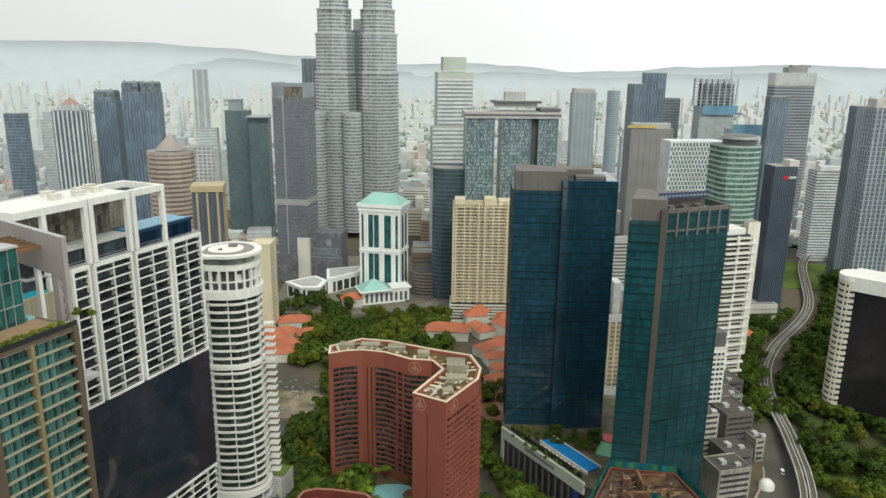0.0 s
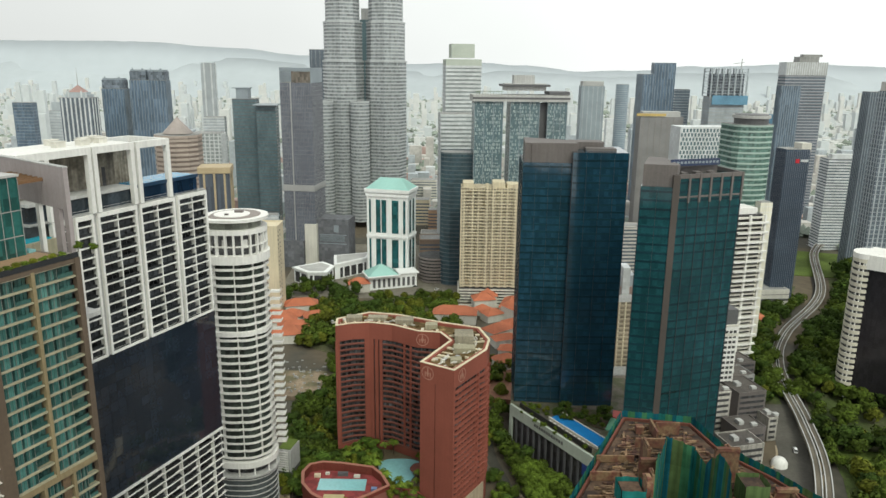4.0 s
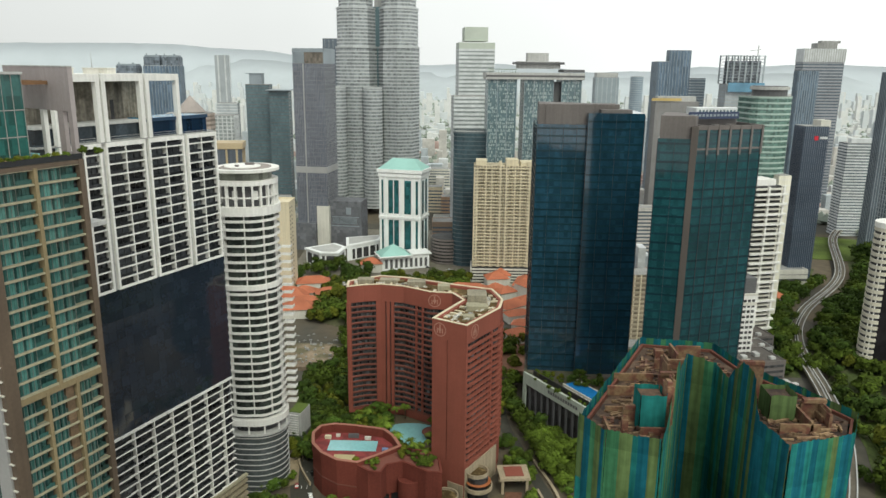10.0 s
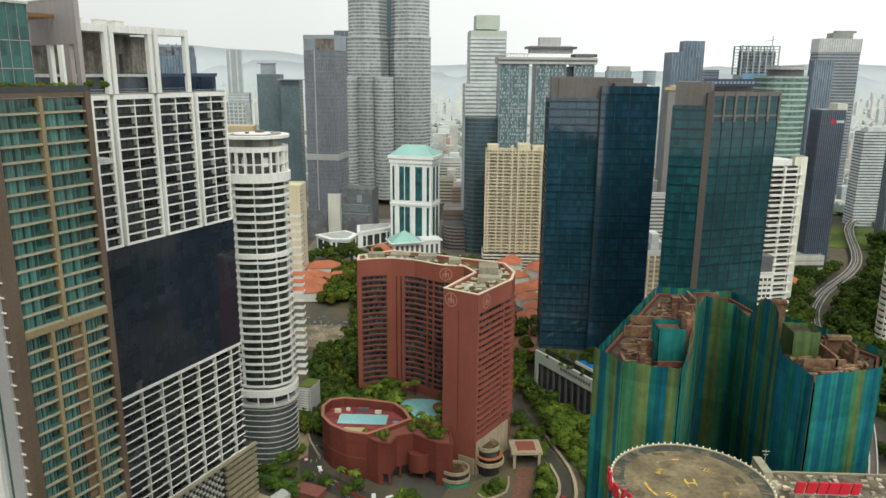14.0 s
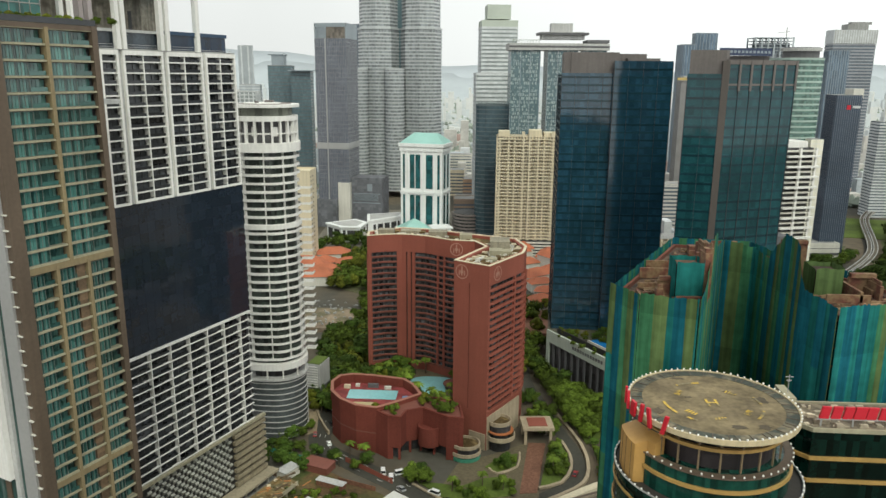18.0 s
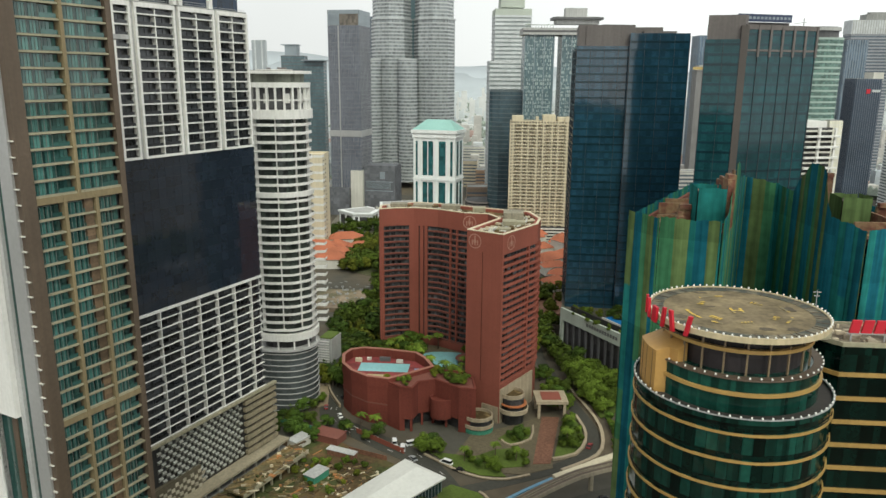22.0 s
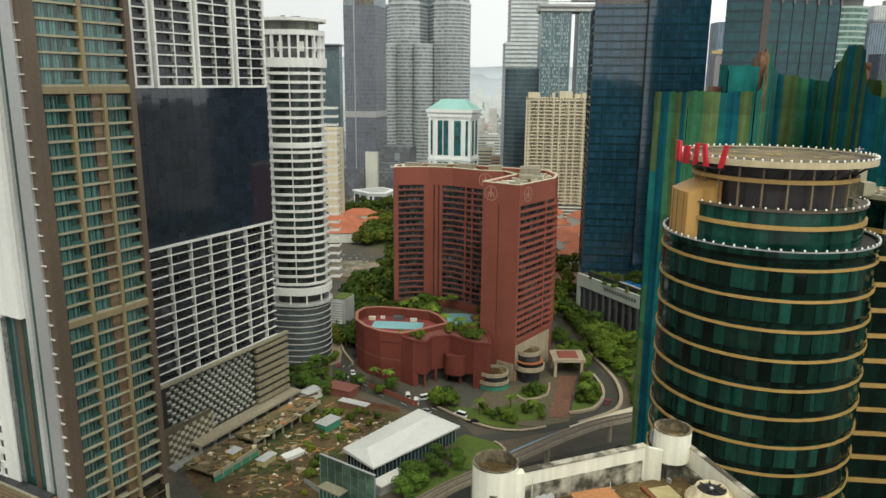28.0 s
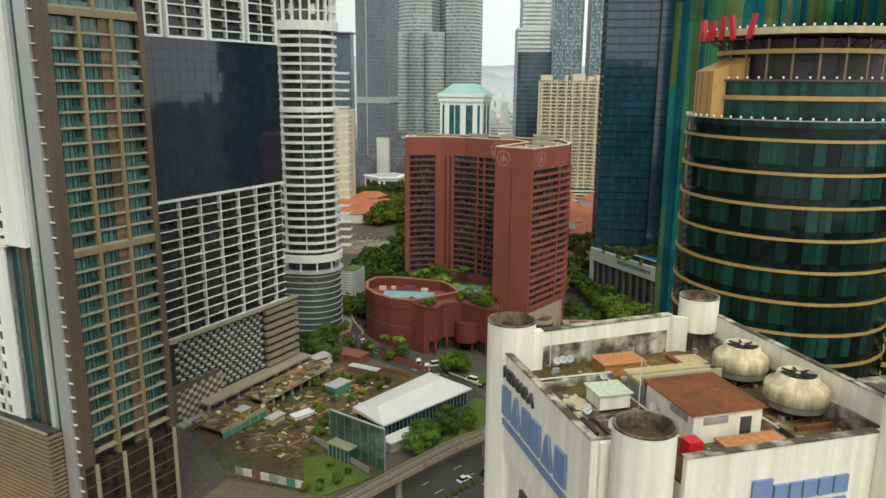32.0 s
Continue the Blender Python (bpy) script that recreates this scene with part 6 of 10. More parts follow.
def cooling_tower(x, y, r):
    c = thing("cooling_tower", "cream ribbed fibreglass cooling tower on a steel stand", "cooling tower", group="roof cooling towers")
    c.matrix_basis = ON_ROOF
    part("shell", Geo().lathe([(r * 0.94, 1.4), (r, 1.45), (r * 1.0, 2.5), (r * 0.94, 2.75), (r * 0.70, 3.15), (r * 0.64, 3.7), (r * 0.59, 3.7), (r * 0.59, 3.0)], 30, x, y), FIBRE, c, smooth=True)
    for k in range(30):
        a = 2 * math.pi * k / 30
        part("shell_rib", Geo().tube([(x + r * f * math.cos(a), y + r * f * math.sin(a), z) for f, z in ((1.0, 1.45), (1.005, 2.5), (0.945, 2.77), (0.705, 3.17))], 0.03, 4), FIBRE, c)
    part("louvre_skirt", Geo().lathe([(r * 0.84, 0.7), (r * 0.92, 1.42)], 30, x, y), BLACK, c)
    part("skirt_ring", Geo().lathe([(r * 0.93, 0.85), (r * 0.97, 0.85), (r * 0.97, 1.42), (r * 0.93, 1.42)], 30, x, y), mat("grimy_skirt_panel", (0.16, 0.15, 0.12), 0.8, var=0.3, streak=0.3), c)
    part("fan_ring", Geo().prism([(x + r * 0.6 * math.cos(a), y + r * 0.6 * math.sin(a)) for a in [2 * math.pi * i / 20 for i in range(20)]], 3.3, 3.34), BLACK, c)
    for k in range(4):
        a = math.pi / 4 * k + 0.3
        part("fan_blade", Geo().tube([(x - r * 0.6 * math.cos(a), y - r * 0.6 * math.sin(a), 3.6), (x + r * 0.6 * math.cos(a), y + r * 0.6 * math.sin(a), 3.6)], 0.09, 4), BLACK, c)
    part("fan_hub", Geo().lathe([(0, 3.72), (0.2, 3.72), (0.22, 3.4), (0, 3.4)], 10, x, y), LGREY, c)
    for k in range(8):
        a = 2 * math.pi * k / 8
        part("stand_leg", Geo().tube([(x + r * 0.85 * math.cos(a), y + r * 0.85 * math.sin(a), 0), (x + r * 0.85 * math.cos(a), y + r * 0.85 * math.sin(a), 0.6)], 0.07, 4), RUST, c)
        b = a + 2 * math.pi / 8
        part("stand_brace", Geo().tube([(x + r * 0.85 * math.cos(a), y + r * 0.85 * math.sin(a), 0), (x + r * 0.85 * math.cos(b), y + r * 0.85 * math.sin(b), 0.6)], 0.05, 4), RUST, c)
    return c


cooling_tower(21.3, 11.5, 2.5)
cooling_tower(21.4, 4.2, 2.6)
dish_m = mat("grey_dish_metal", (0.45, 0.45, 0.45), 0.5, var=0.1)


def dish(x, y, r, yaw):
    d = thing("satellite_dish", "small grey satellite dish on a roof post", "satellite dish", *(ON_ROOF @ Vector((x, y, 0))), yaw, group="roof dishes")
    g = Geo().lathe([(0.02, 0.0), (r * 0.5, 0.05 * r), (r, 0.25 * r)], 14)
    m = pose(0, -0.2, 0.9, 62, 0, 0)
    g.v = [tuple(m @ Vector(v)) for v in g.v]
    part("dish_bowl", g, dish_m, d, smooth=True)
    part("dish_post", Geo().tube([(0, 0, 0), (0, 0, 0.9)], 0.05), GREY, d)
    part("feed_arm", Geo().tube([(0, -0.2, 0.7), (0, -0.9, 1.2)], 0.03), GREY, d)


for x, y, r, a in ((4.2, 4.6, 0.5, 10), (8.6, 6.3, 0.5, 40), (5.3, 18.5, 0.38, 20), (6.1, 18.6, 0.38, 0), (7.0, 18.6, 0.38, -20), (8.0, 13.9, 0.35, 15), (3.2, 7.7, 0.45, 30)):
    dish(x, y, r, a)
for pts in ([(0.9, 2, 0.5), (0.9, 17.5, 0.5)], [(1.5, 3, 0.35), (1.5, 12, 0.35)], [(1.0, 14.6, 0.8), (9.3, 14.6, 0.8)], [(8.6, 1.0, 0.5), (8.6, 14, 0.5)], [(16.6, 14, 0.7), (21, 14.2, 0.7)], [(17.2, 1, 0.6), (17.2, 12, 0.6)], [(4, 17, 1.0), (4, 17, 4.5)], [(13.8, 18.4, 0), (13.8, 18.4, 1.6)], [(8.5, 8, 0), (8.5, 8, 4.8)], [(1.2, 18.2, 0), (1.2, 18.2, 4.0)]):
    up = pts[0][0] == pts[1][0] and pts[0][1] == pts[1][1]
    solid("aerial_pole" if up else "roof_pipe", Geo().tube(pts, 0.05 if up else 0.09, 6), OFFWHITE, "thin painted aerial pole standing on the roof" if up else "painted pipe running along the roof", "pole" if up else "pipe", group="roof poles" if up else "roof pipes").matrix_basis = ON_ROOF
for k, (x, y, w, d, h, m) in enumerate(((1.2, 9, 0.5, 4.5, 0.35, RUST), (2.2, 15.2, 1.4, 0.5, 0.6, SCREED), (4.2, 15.6, 4.5, 0.35, 0.4, MOULD), (17.6, 14.5, 0.4, 4.0, 0.4, RUST), (16.8, -1.6, 4.5, 0.35, 0.35, BEIGE), (18.2, 15.4, 2.6, 2.6, 0.35, OLIVE_SHEET), (8.7, -2.4, 0.7, 0.6, 0.7, BLACK), (9.6, -2.5, 0.6, 0.6, 0.6, BLACK), (11.8, -2.6, 0.5, 0.5, 0.6, BLACK), (2.6, 4.5, 0.35, 5.5, 0.3, BLACK), (3.4, 7.0, 5.0, 0.35, 0.3, MOULD), (19, 1.0, 3.6, 0.3, 0.4, RUST), (22.6, 7.6, 0.4, 2.0, 0.8, RUST))):
    solid("roof_conduit" if h < 0.5 else "roof_box", Geo().box(x, x + w, y, y + d, 0, h), m, "weathered metal conduit lying on the roof" if h < 0.5 else "small weathered metal box on the roof", "conduit" if h < 0.5 else "box", group="roof fittings").matrix_basis = ON_ROOF
rngq = random.Random(4)
for cx0, cy0, r0, r1 in ((4.0, 10.6, 1.2, 2.2), (6.0, 7.2, 2.0, 0.6), (4.4, 5.4, 0.8, 0.5), (18.6, 16.6, 1.4, 0.9)):
    blot = [(cx0 + r0 * rngq.uniform(0.6, 1.15) * math.cos(a), cy0 + r1 * rngq.uniform(0.6, 1.15) * math.sin(a)) for a in [2 * math.pi * i / 18 for i in range(18)]]
    part("cream_stain", Geo().prism(blot, 84.45, 84.46), mat("peeling_cream_screed", (0.42, 0.36, 0.24), 0.9, var=0.3, fine=3), sf, "peeling cream screed patch")
jk = Geo()
rngr = random.Random(21)
for k in range(80):
    x, y = rngr.uniform(1, 23), rngr.choice([rngr.uniform(13, 19.5), rngr.uniform(-3, 1), rngr.uniform(1, 14)])
    if 8.5 < x < 17 and 0 < y < 12:
        continue
    jk.box(x, x + rngr.uniform(0.1, 0.7), y, y + rngr.uniform(0.1, 0.6), 0, rngr.uniform(0.08, 0.45))
ob = solid("roof_debris", jk, GREY, "scattered roof debris", "debris", kind="stuff")
ob.matrix_basis = ON_ROOF
for kb in ((0.6, 4.2, 13.4, 13.8, 0, 0.9), (4.2, 9.4, 14.2, 14.6, 0, 0.7), (3.6, 4.0, 1, 7.5, 0, 0.35), (0.8, 3.4, 0.5, 0.8, 0, 2.0), (4.6, 5.0, 0.2, 4.2, 0, 1.9), (1.6, 4.4, 7.4, 7.7, 0, 0.7), (17.6, 18.0, -2.4, 2.0, 0, 0.5)):
    solid("roof_kerb", Geo().box(*kb), MOULD, "dark stained kerb on the roof screed", "kerb", group="roof kerbs").matrix_basis = ON_ROOF
rbx = thing("red_cabinet", "small red metal cabinet on the roof", "cabinet")
rbx.matrix_basis = ON_ROOF
part("cabinet_box", Geo().box(7.4, 8.6, -1.2, 0.0, 0, 1.6), SIGNRED, rbx)
part("cabinet_door", Geo().box(7.5, 8.5, -1.24, -1.2, 0.1, 1.5), SIGNRED, rbx)
# signs of the white building
sn = thing("building_sign", "building name sign with charcoal letters and slate blue blocks", "sign")
sn.matrix_basis = ON_OFFICE


def letters(text, size, material, parent, m, label=""):
    cu = bpy.data.curves.new("lettering", "FONT")
    cu.body, cu.size, cu.extrude = text, size, 0.12
    cu.space_character = 1.12
    ob = new("lettering", cu)
    cu.materials.append(material)
    ob.parent = parent
    ob.matrix_basis = m
    return tagged(ob, label)


letters("MENARA", 1.75, SIGNDARK, sn, Matrix.Translation((-0.25, 18.3, 84.3)) @ Euler((radians(90), 0, radians(-90))).to_matrix().to_4x4(), "charcoal raised letters")


def sign_shape(w, y0):
    """A plain block: a square plate, a wedge or a slanted plate, by its width."""
    top = 0.45 if w > 2.4 else w * 0.86
    inset = (w * 0.86 - top) / 2
    g = Geo()
    q = [(0, 80.5), (w * 0.86, 80.5), (w * 0.86 - inset, 83.4), (inset, 83.4)]
    g.v += [(-0.38, y0 - a, z) for a, z in q] + [(-0.12, y0 - a, z) for a, z in q]
    g.f += [(0, 1, 2, 3), (7, 6, 5, 4), (0, 4, 5, 1), (1, 5, 6, 2), (2, 6, 7, 3), (3, 7, 4, 0)]
    return g


y = 18.4
for w in (2.2, 2.5, 2.0, 2.2, 2.5, 2.3):
    part("sign_block", sign_shape(w, y), SIGNBLUE, sn)
    y -= w + 0.25
part("sign_underline", Geo().box(-0.3, -0.12, 2.5, 18.6, 79.3, 79.9), SIGNBLUE, sn)
x = 11.0
for w in (1.9, 1.4, 1.2, 1.4, 1.4, 1.5):
    part("sign_block", Geo().box(x, x + w - 0.22, -4.15, -3.92, 82.0, 84.0 if w > 1.6 else 83.4), SIGNBLUE, sn)
    x += w
part("sign_underline", Geo().box(11.0, 19.6, -4.1, -3.92, 81.2, 81.55), SIGNBLUE, sn)
win_g = Geo().box(-0.02, 0.34, 0, 1.5, 0, 2.0).mesh("window", DARKROOM)
for i in range(16):
    for k in (5, 12.5):
        put("window", win_g, sf, 0, k, 14 + i * 3.9)
winf = Geo().box(0, 2.2, -3.68, -3.4, 0, 1.8).mesh("window", DARKROOM)
for i in range(15):
    for k in range(5):
        put("window", winf, sf, 7 + k * 3.3, 0, 12 + i * 4.3)

# ---- streets, viaduct, lawns ----


def ribbon(pts, half, z0, z1):
    """A flat strip with thickness along a line of points (x, y); z0, z1 relative to each point's height."""
    g = Geo()
    P = [Vector((p[0], p[1])) for p in pts]
    n = len(P)
    for i, p in enumerate(P):
        d = (P[min(i + 1, n - 1)] - P[max(i - 1, 0)]).normalized()
        o = Vector((-d.y, d.x))
        h = pts[i][2] if len(pts[i]) > 2 else gz(p.x, p.y)
        a, b = p + o * half[0], p + o * half[1]
        g.v += [(a.x, a.y, h + z0), (b.x, b.y, h + z0), (b.x, b.y, h + z1), (a.x, a.y, h + z1)]
    for i in range(n - 1):
        for q in range(4):
            r = (q + 1) % 4
            g.f.append((i * 4 + q, i * 4 + r, i * 4 + 4 + r, i * 4 + 4 + q))
    g.f += [(3, 2, 1, 0), (n * 4 - 4, n * 4 - 3, n * 4 - 2, n * 4 - 1)]
    return g


def smooth_line(keys, step=6.0):
    out = []
    K = [Vector(k) for k in keys]
    for i in range(len(K) - 1):
        p0, p1, p2, p3 = K[max(i - 1, 0)], K[i], K[i + 1], K[min(i + 2, len(K) - 1)]
        n = max(2, int((p2 - p1).length / step))
        for j in range(n):
            t = j / n
            out.append(0.5 * ((2 * p1) + (p2 - p0) * t + (2 * p0 - 5 * p1 + 4 * p2 - p3) * t * t + (3 * p1 - p0 - 3 * p2 + p3) * t ** 3))
    out.append(K[-1])
    return [tuple(o) for o in out]


def street(name, keys, half, label, material=ASPHALT, lift=0.06, marks=True):
    ln = smooth_line(keys)
    solid(name, ribbon(ln, (-half, half), -0.3, lift), material, label, "road", kind="structure")
    if marks:
        g = Geo()
        for i in range(0, len(ln) - 1, 2):
            a, b = Vector(ln[i][:2]), Vector(ln[i + 1][:2])
            d = (b - a).normalized() * 3
            o = Vector((-d.y, d.x)).normalized()
            for off in (-half / 2, 0, half / 2):
                q = a + o * off
                w = o * 0.09
                z = gz(q.x, q.y) + lift + 0.02
                g.quad((q.x - w.x, q.y - w.y, z), (q.x + d.x - w.x, q.y + d.y - w.y, z), (q.x + d.x + w.x, q.y + d.y + w.y, z), (q.x + w.x, q.y + w.y, z))
        solid("road_markings", g, WHITE, "white dashed lane markings", "road marking", kind="structure")


street("road", [(-70, 120), (-30, 168), (2, 205), (30, 224), (60, 240), (110, 262), (160, 300)], 11, "grey asphalt avenue beside the viaduct")
street("road", [(-8, 222), (-16, 240), (-28, 258), (-52, 276), (-70, 292), (-72, 320), (-74, 352), (-76, 380)], 5, "asphalt street in front of the red hotel")
street("road", [(-14, 236), (2, 243), (23, 254.5), (36.5, 266), (42.2, 279), (41.6, 294), (36.4, 314), (30.4, 340), (24, 371), (24, 440)], 2.9, "asphalt drive curving beside the hotel", marks=False)
street("road", [(160, 300), (190, 345), (209, 396), (228, 473), (262, 538), (332, 630), (395, 770), (470, 870)], 4.5, "asphalt avenue under the curved viaduct", marks=False)
street("road", [(-240, 560), (-140, 596), (-40, 640), (60, 612), (140, 590)], 8, "wide asphalt boulevard")
street("road", [(-12, 640), (-2, 720), (10, 820)], 7, "asphalt side street")


BEDM = mat("grimy_track_bed", (0.11, 0.095, 0.072), 0.95, var=0.25, fine=1.0)


def viaduct(keys, off, label):
    ln = smooth_line(keys)
    v = thing("viaduct", label, "viaduct")
    for a, b in off:
        part("track_beam", ribbon(ln, (a, b), -1.5, 0.0), RAILC, v)
        if b - a > 2.5:
            part("track_edge", ribbon(ln, (a - 0.15, a + 0.4), 0.0, 0.7), LGREY, v)
            part("track_edge", ribbon(ln, (b - 0.4, b + 0.15), 0.0, 0.7), LGREY, v)
            part("rail_bed", ribbon(ln, (a + 0.4, b - 0.4), 0.0, 0.12), BEDM, v)
        else:
            part("guide_rail", ribbon(ln, (a + 0.35, b - 0.35), 0.0, 0.12), BROWN, v)
    mid = sum(sum(o) for o in off) / (2 * len(off))
    for i in range(2, len(ln), 5):
        p = ln[i]
        q = ln[min(i + 1, len(ln) - 1)]
        d = Vector((q[0] - p[0], q[1] - p[1])).normalized() if q != p else Vector((1, 0))
        o = Vector((-d.y, d.x)) * mid
        z = gz(p[0], p[1])
        part("viaduct_pier", Geo().prism([(p[0] + o.x + 0.9 * math.cos(a), p[1] + o.y + 0.9 * math.sin(a)) for a in [2 * math.pi * k / 10 for k in range(10)]], z, p[2] - 1.5), RAILC, v)
    return v


viaduct([(-75, 112, 12.5), (-40, 161, 12.5), (-20, 188, 12.5), (-9, 200, 12.5), (23, 232, 12.5), (44, 246, 12.5), (100, 272, 13), (138, 296, 14)], ((-2.1, -0.4), (0.4, 2.1)), "weathered concrete twin-beam viaduct over the avenue")
viaduct([(128, 218, 13.5), (155, 262, 14), (176, 300, 14), (197, 347, 14), (211, 396, 14), (229, 473, 15), (262, 536, 16), (333, 628, 19), (397, 772, 22), (462, 848, 23), (560, 900, 24)], ((-4.0, -0.7), (0.7, 4.0)), "curving twin-track concrete rail viaduct")
solid("flyover_ramp", ribbon(smooth_line([(24, 246, 6), (36, 254, 6.5), (48, 262, 7), (66, 270, 7)]), (-1.6, 1.6), -2.0, 0.5), CREAM, "pale concrete ramp beside the viaduct", "ramp", kind="structure")
solid("blue_walkway", ribbon(smooth_line([(2.2, 227, 4.6), (12, 236, 5), (23, 245.5, 5)]), (-0.6, 0.6), 0, 1.2), HOARD, "covered walkway with a blue roof", "walkway")


def lawn(name, pts, z, material, label, kind="structure", thick=0.18):
    return solid(name, Geo().prism(pts, z - 0.3, z + thick), material, label, "lawn" if material is GRASS else "paving", kind=kind)


lawn("lawn", [(-14.5, 218), (-8, 216), (-3, 222), (-0.6, 231.7), (-4, 236.5), (-14, 241), (-19, 236)], 4.1, GRASS, "bright mown lawn wedge beside the road")
solid("kerb", ribbon(smooth_line([(-8, 216, 4.2), (-2.6, 222, 4.2), (0.2, 231.7, 4.2), (-3.6, 237.2, 4.2)]), (-0.5, 0.5), 0, 0.22), TAN, "pale kerb round the lawn wedge", "kerb", kind="structure")
lawn("pavement", [(-14, 262), (-4, 252), (12, 250), (24, 256), (26, 290), (20, 298), (6, 288), (-8, 281)], 4.05, PAVING, "pale paved hotel forecourt")
lawn("pavement", [(16.5, 258), (23.4, 259), (29.8, 299), (22.2, 299)], 4.25, BRICKPAVE, "red-brown paved drive below the canopy")
lawn("lawn", [(-6, 262), (4, 254), (13, 256), (15, 266), (10, 270), (2, 268)], 4.25, GRASS, "planted hotel garden bed")
lawn("lawn", [(3, 277), (8, 273), (16, 279), (17, 289), (10, 287)], 4.3, GRASS, "round planted garden bed")
lawn("lawn", [(25, 263.5), (33, 267.6), (38, 278.4), (38.6, 289), (36, 300), (31, 296)], 4.3, GRASS, "planted island beside the drive")
solid("kerb", ribbon(smooth_line([(24.2, 261.6, 4.3), (33.8, 266.6, 4.3), (38.8, 277.8, 4.3), (39.4, 289, 4.3), (37, 301, 4.3)]), (-0.6, 0.6), 0, 1.0), TAN, "pale curved wall round the drive island", "kerb", kind="structure")
solid("kerb", ribbon(smooth_line([(27, 253, 4.3), (38.6, 262, 4.3), (44.4, 270.6, 4.3), (46.4, 284, 4.3), (45.4, 298, 4.3), (41.6, 313, 4.3), (36.4, 331, 4.3)]), (-0.7, 0.7), 0, 1.2), TAN, "pale curved wall along the drive", "kerb", kind="structure")
solid("kerb", ribbon(smooth_line([(4.6, 276, 4.3), (8, 272, 4.3), (16.5, 278, 4.3), (18, 290, 4.3)]), (-0.4, 0.4), 0, 0.6), TAN, "pale kerb round the garden bed", "kerb", kind="structure")
solid("kerb", ribbon(smooth_line([(-26, 262, 4.3), (-14, 252, 4.3), (-4, 246.5, 4.3), (6, 246, 4.3), (15, 250, 4.3)]), (-0.5, 0.5), 0, 0.5), TAN, "pale kerb along the hotel garden", "kerb", kind="structure")
lawn("lawn", [(-24, 264), (-14, 254), (-4, 248.5), (6, 248), (3, 254), (-6, 261), (-14, 263)], 4.2, GRASS, "planted strip along the hotel street")
lawn("lawn", [(48, 300), (62, 312), (46, 350), (42, 330)], 4.2, GRASS, "grass below the street trees")
lawn("pavement", [(-112, 420), (-76, 420), (-62, 470), (-70, 500), (-118, 500)], 5.5, mat("sandy_yard", (0.215, 0.165, 0.115), 1.0, var=0.3, fine=0.5, col2=(0.10, 0.09, 0.05), mixscale=0.07), "bare open ground behind the hotel", thick=6.5)
lawn("pavement", [(-106, 210), (-80, 180), (-52, 174), (-36, 187), (-56, 202), (-50, 222), (-34, 252), (-66, 272), (-88, 266)], 4.1, EARTH, "churned earth of the building site")
lawn("pavement", [(20, 420), (40, 418), (60, 470), (56, 620), (30, 640), (28, 520)], 10.0, BRICKPAVE, "red-brown paved court", thick=3.0)
lawn("lawn", [(214, 340), (330, 320), (330, 430), (246, 452), (228, 420)], 5.5, GRASS, "green park strip", thick=0.9)
lawn("lawn", [(330, 700), (380, 690), (440, 780), (380, 800)], 16.0, GRASS, "bright green field", thick=0.6)
lawn("pavement", [(-80, 178), (-84, 160), (-62, 150), (-50, 160), (-44, 172), (-57, 174.5)], 4.1, PAVING, "worn pale plaza in front of the tower")
lawn("lawn", [(-62, 192), (-57, 176), (-52, 172), (-40, 184), (-54, 196)], 4.25, GRASS, "rough grass beside the glass screen")
lawn("lawn", [(-16, 207), (-10, 213), (-16, 220), (-26, 204), (-34, 190), (-30, 188)], 4.2, GRASS, "rough grass beside the hall")
lawn("pavement", [(-106, 211), (-98, 178), (-92, 150), (-84, 160), (-80, 179), (-86, 196)], 4.08, mat("dark_stone_paving", (0.06, 0.055, 0.042), 0.9, var=0.25, cells=(0.8, 0.8, 5), cellvar=0.2), "dark stone paving at the tower's foot")


def sheet(name, rows, material, label, cat="lawn", lift=0.1):
    """Ground cover between two lines, given as (y, x left, x right)."""
    g = Geo()
    for y, xa, xb in rows:
        g.v += [(xa, y, gz(xa, y) + lift), (xb, y, gz(xb, y) + lift), (xb, y, gz(xb, y) - 0.3), (xa, y, gz(xa, y) - 0.3)]
    for i in range(len(rows) - 1):
        g.f += [(i * 4 + q, i * 4 + (q + 1) % 4, i * 4 + 4 + (q + 1) % 4, i * 4 + 4 + q) for q in range(4)]
    g.f += [(3, 2, 1, 0), tuple(len(rows) * 4 - 4 + q for q in range(4))]
    solid(name, g, material, label, cat, kind="structure")


# Haze over the far districts is put into this pale ground colour.
sheet("ground", [(1350, -1100, 1100), (2000, -1600, 1600), (3000, -2300, 2300), (4200, -3000, 3000)], mat("hazed_district_ground", (0.42, 0.435, 0.43), 1.0, var=0.12, big=0.004, fine=0.05, bump=0), "hazed ground of the far low-rise districts", "ground", 0.4)
# Shade below the crowns is put into this dark green ground cover.
UNDER = mat("shaded_undergrowth", (0.058, 0.082, 0.020), 1.0, var=0.4, fine=0.5, bump=0.4, col2=(0.075, 0.075, 0.035), mixscale=0.06)
sheet("lawn", [(215, 142, 260), (262, 168, 300), (300, 190, 330), (320, 200, 340), (347, 210, 350), (372, 215, 350), (396, 219, 350), (420, 226, 350), (440, 231, 350), (473, 240, 380), (500, 254, 390), (536, 275, 420), (570, 302, 440), (628, 344, 480), (700, 376, 520), (772, 408, 560)], UNDER, "dark green undergrowth of the park strip")
sheet("lawn", [(424, 200, 211), (440, 198, 214), (460, 196, 219), (480, 198, 222), (510, 212, 238), (540, 226, 250), (580, 244, 276), (620, 262, 304), (660, 286, 326)], UNDER, "dark green undergrowth behind the shops")
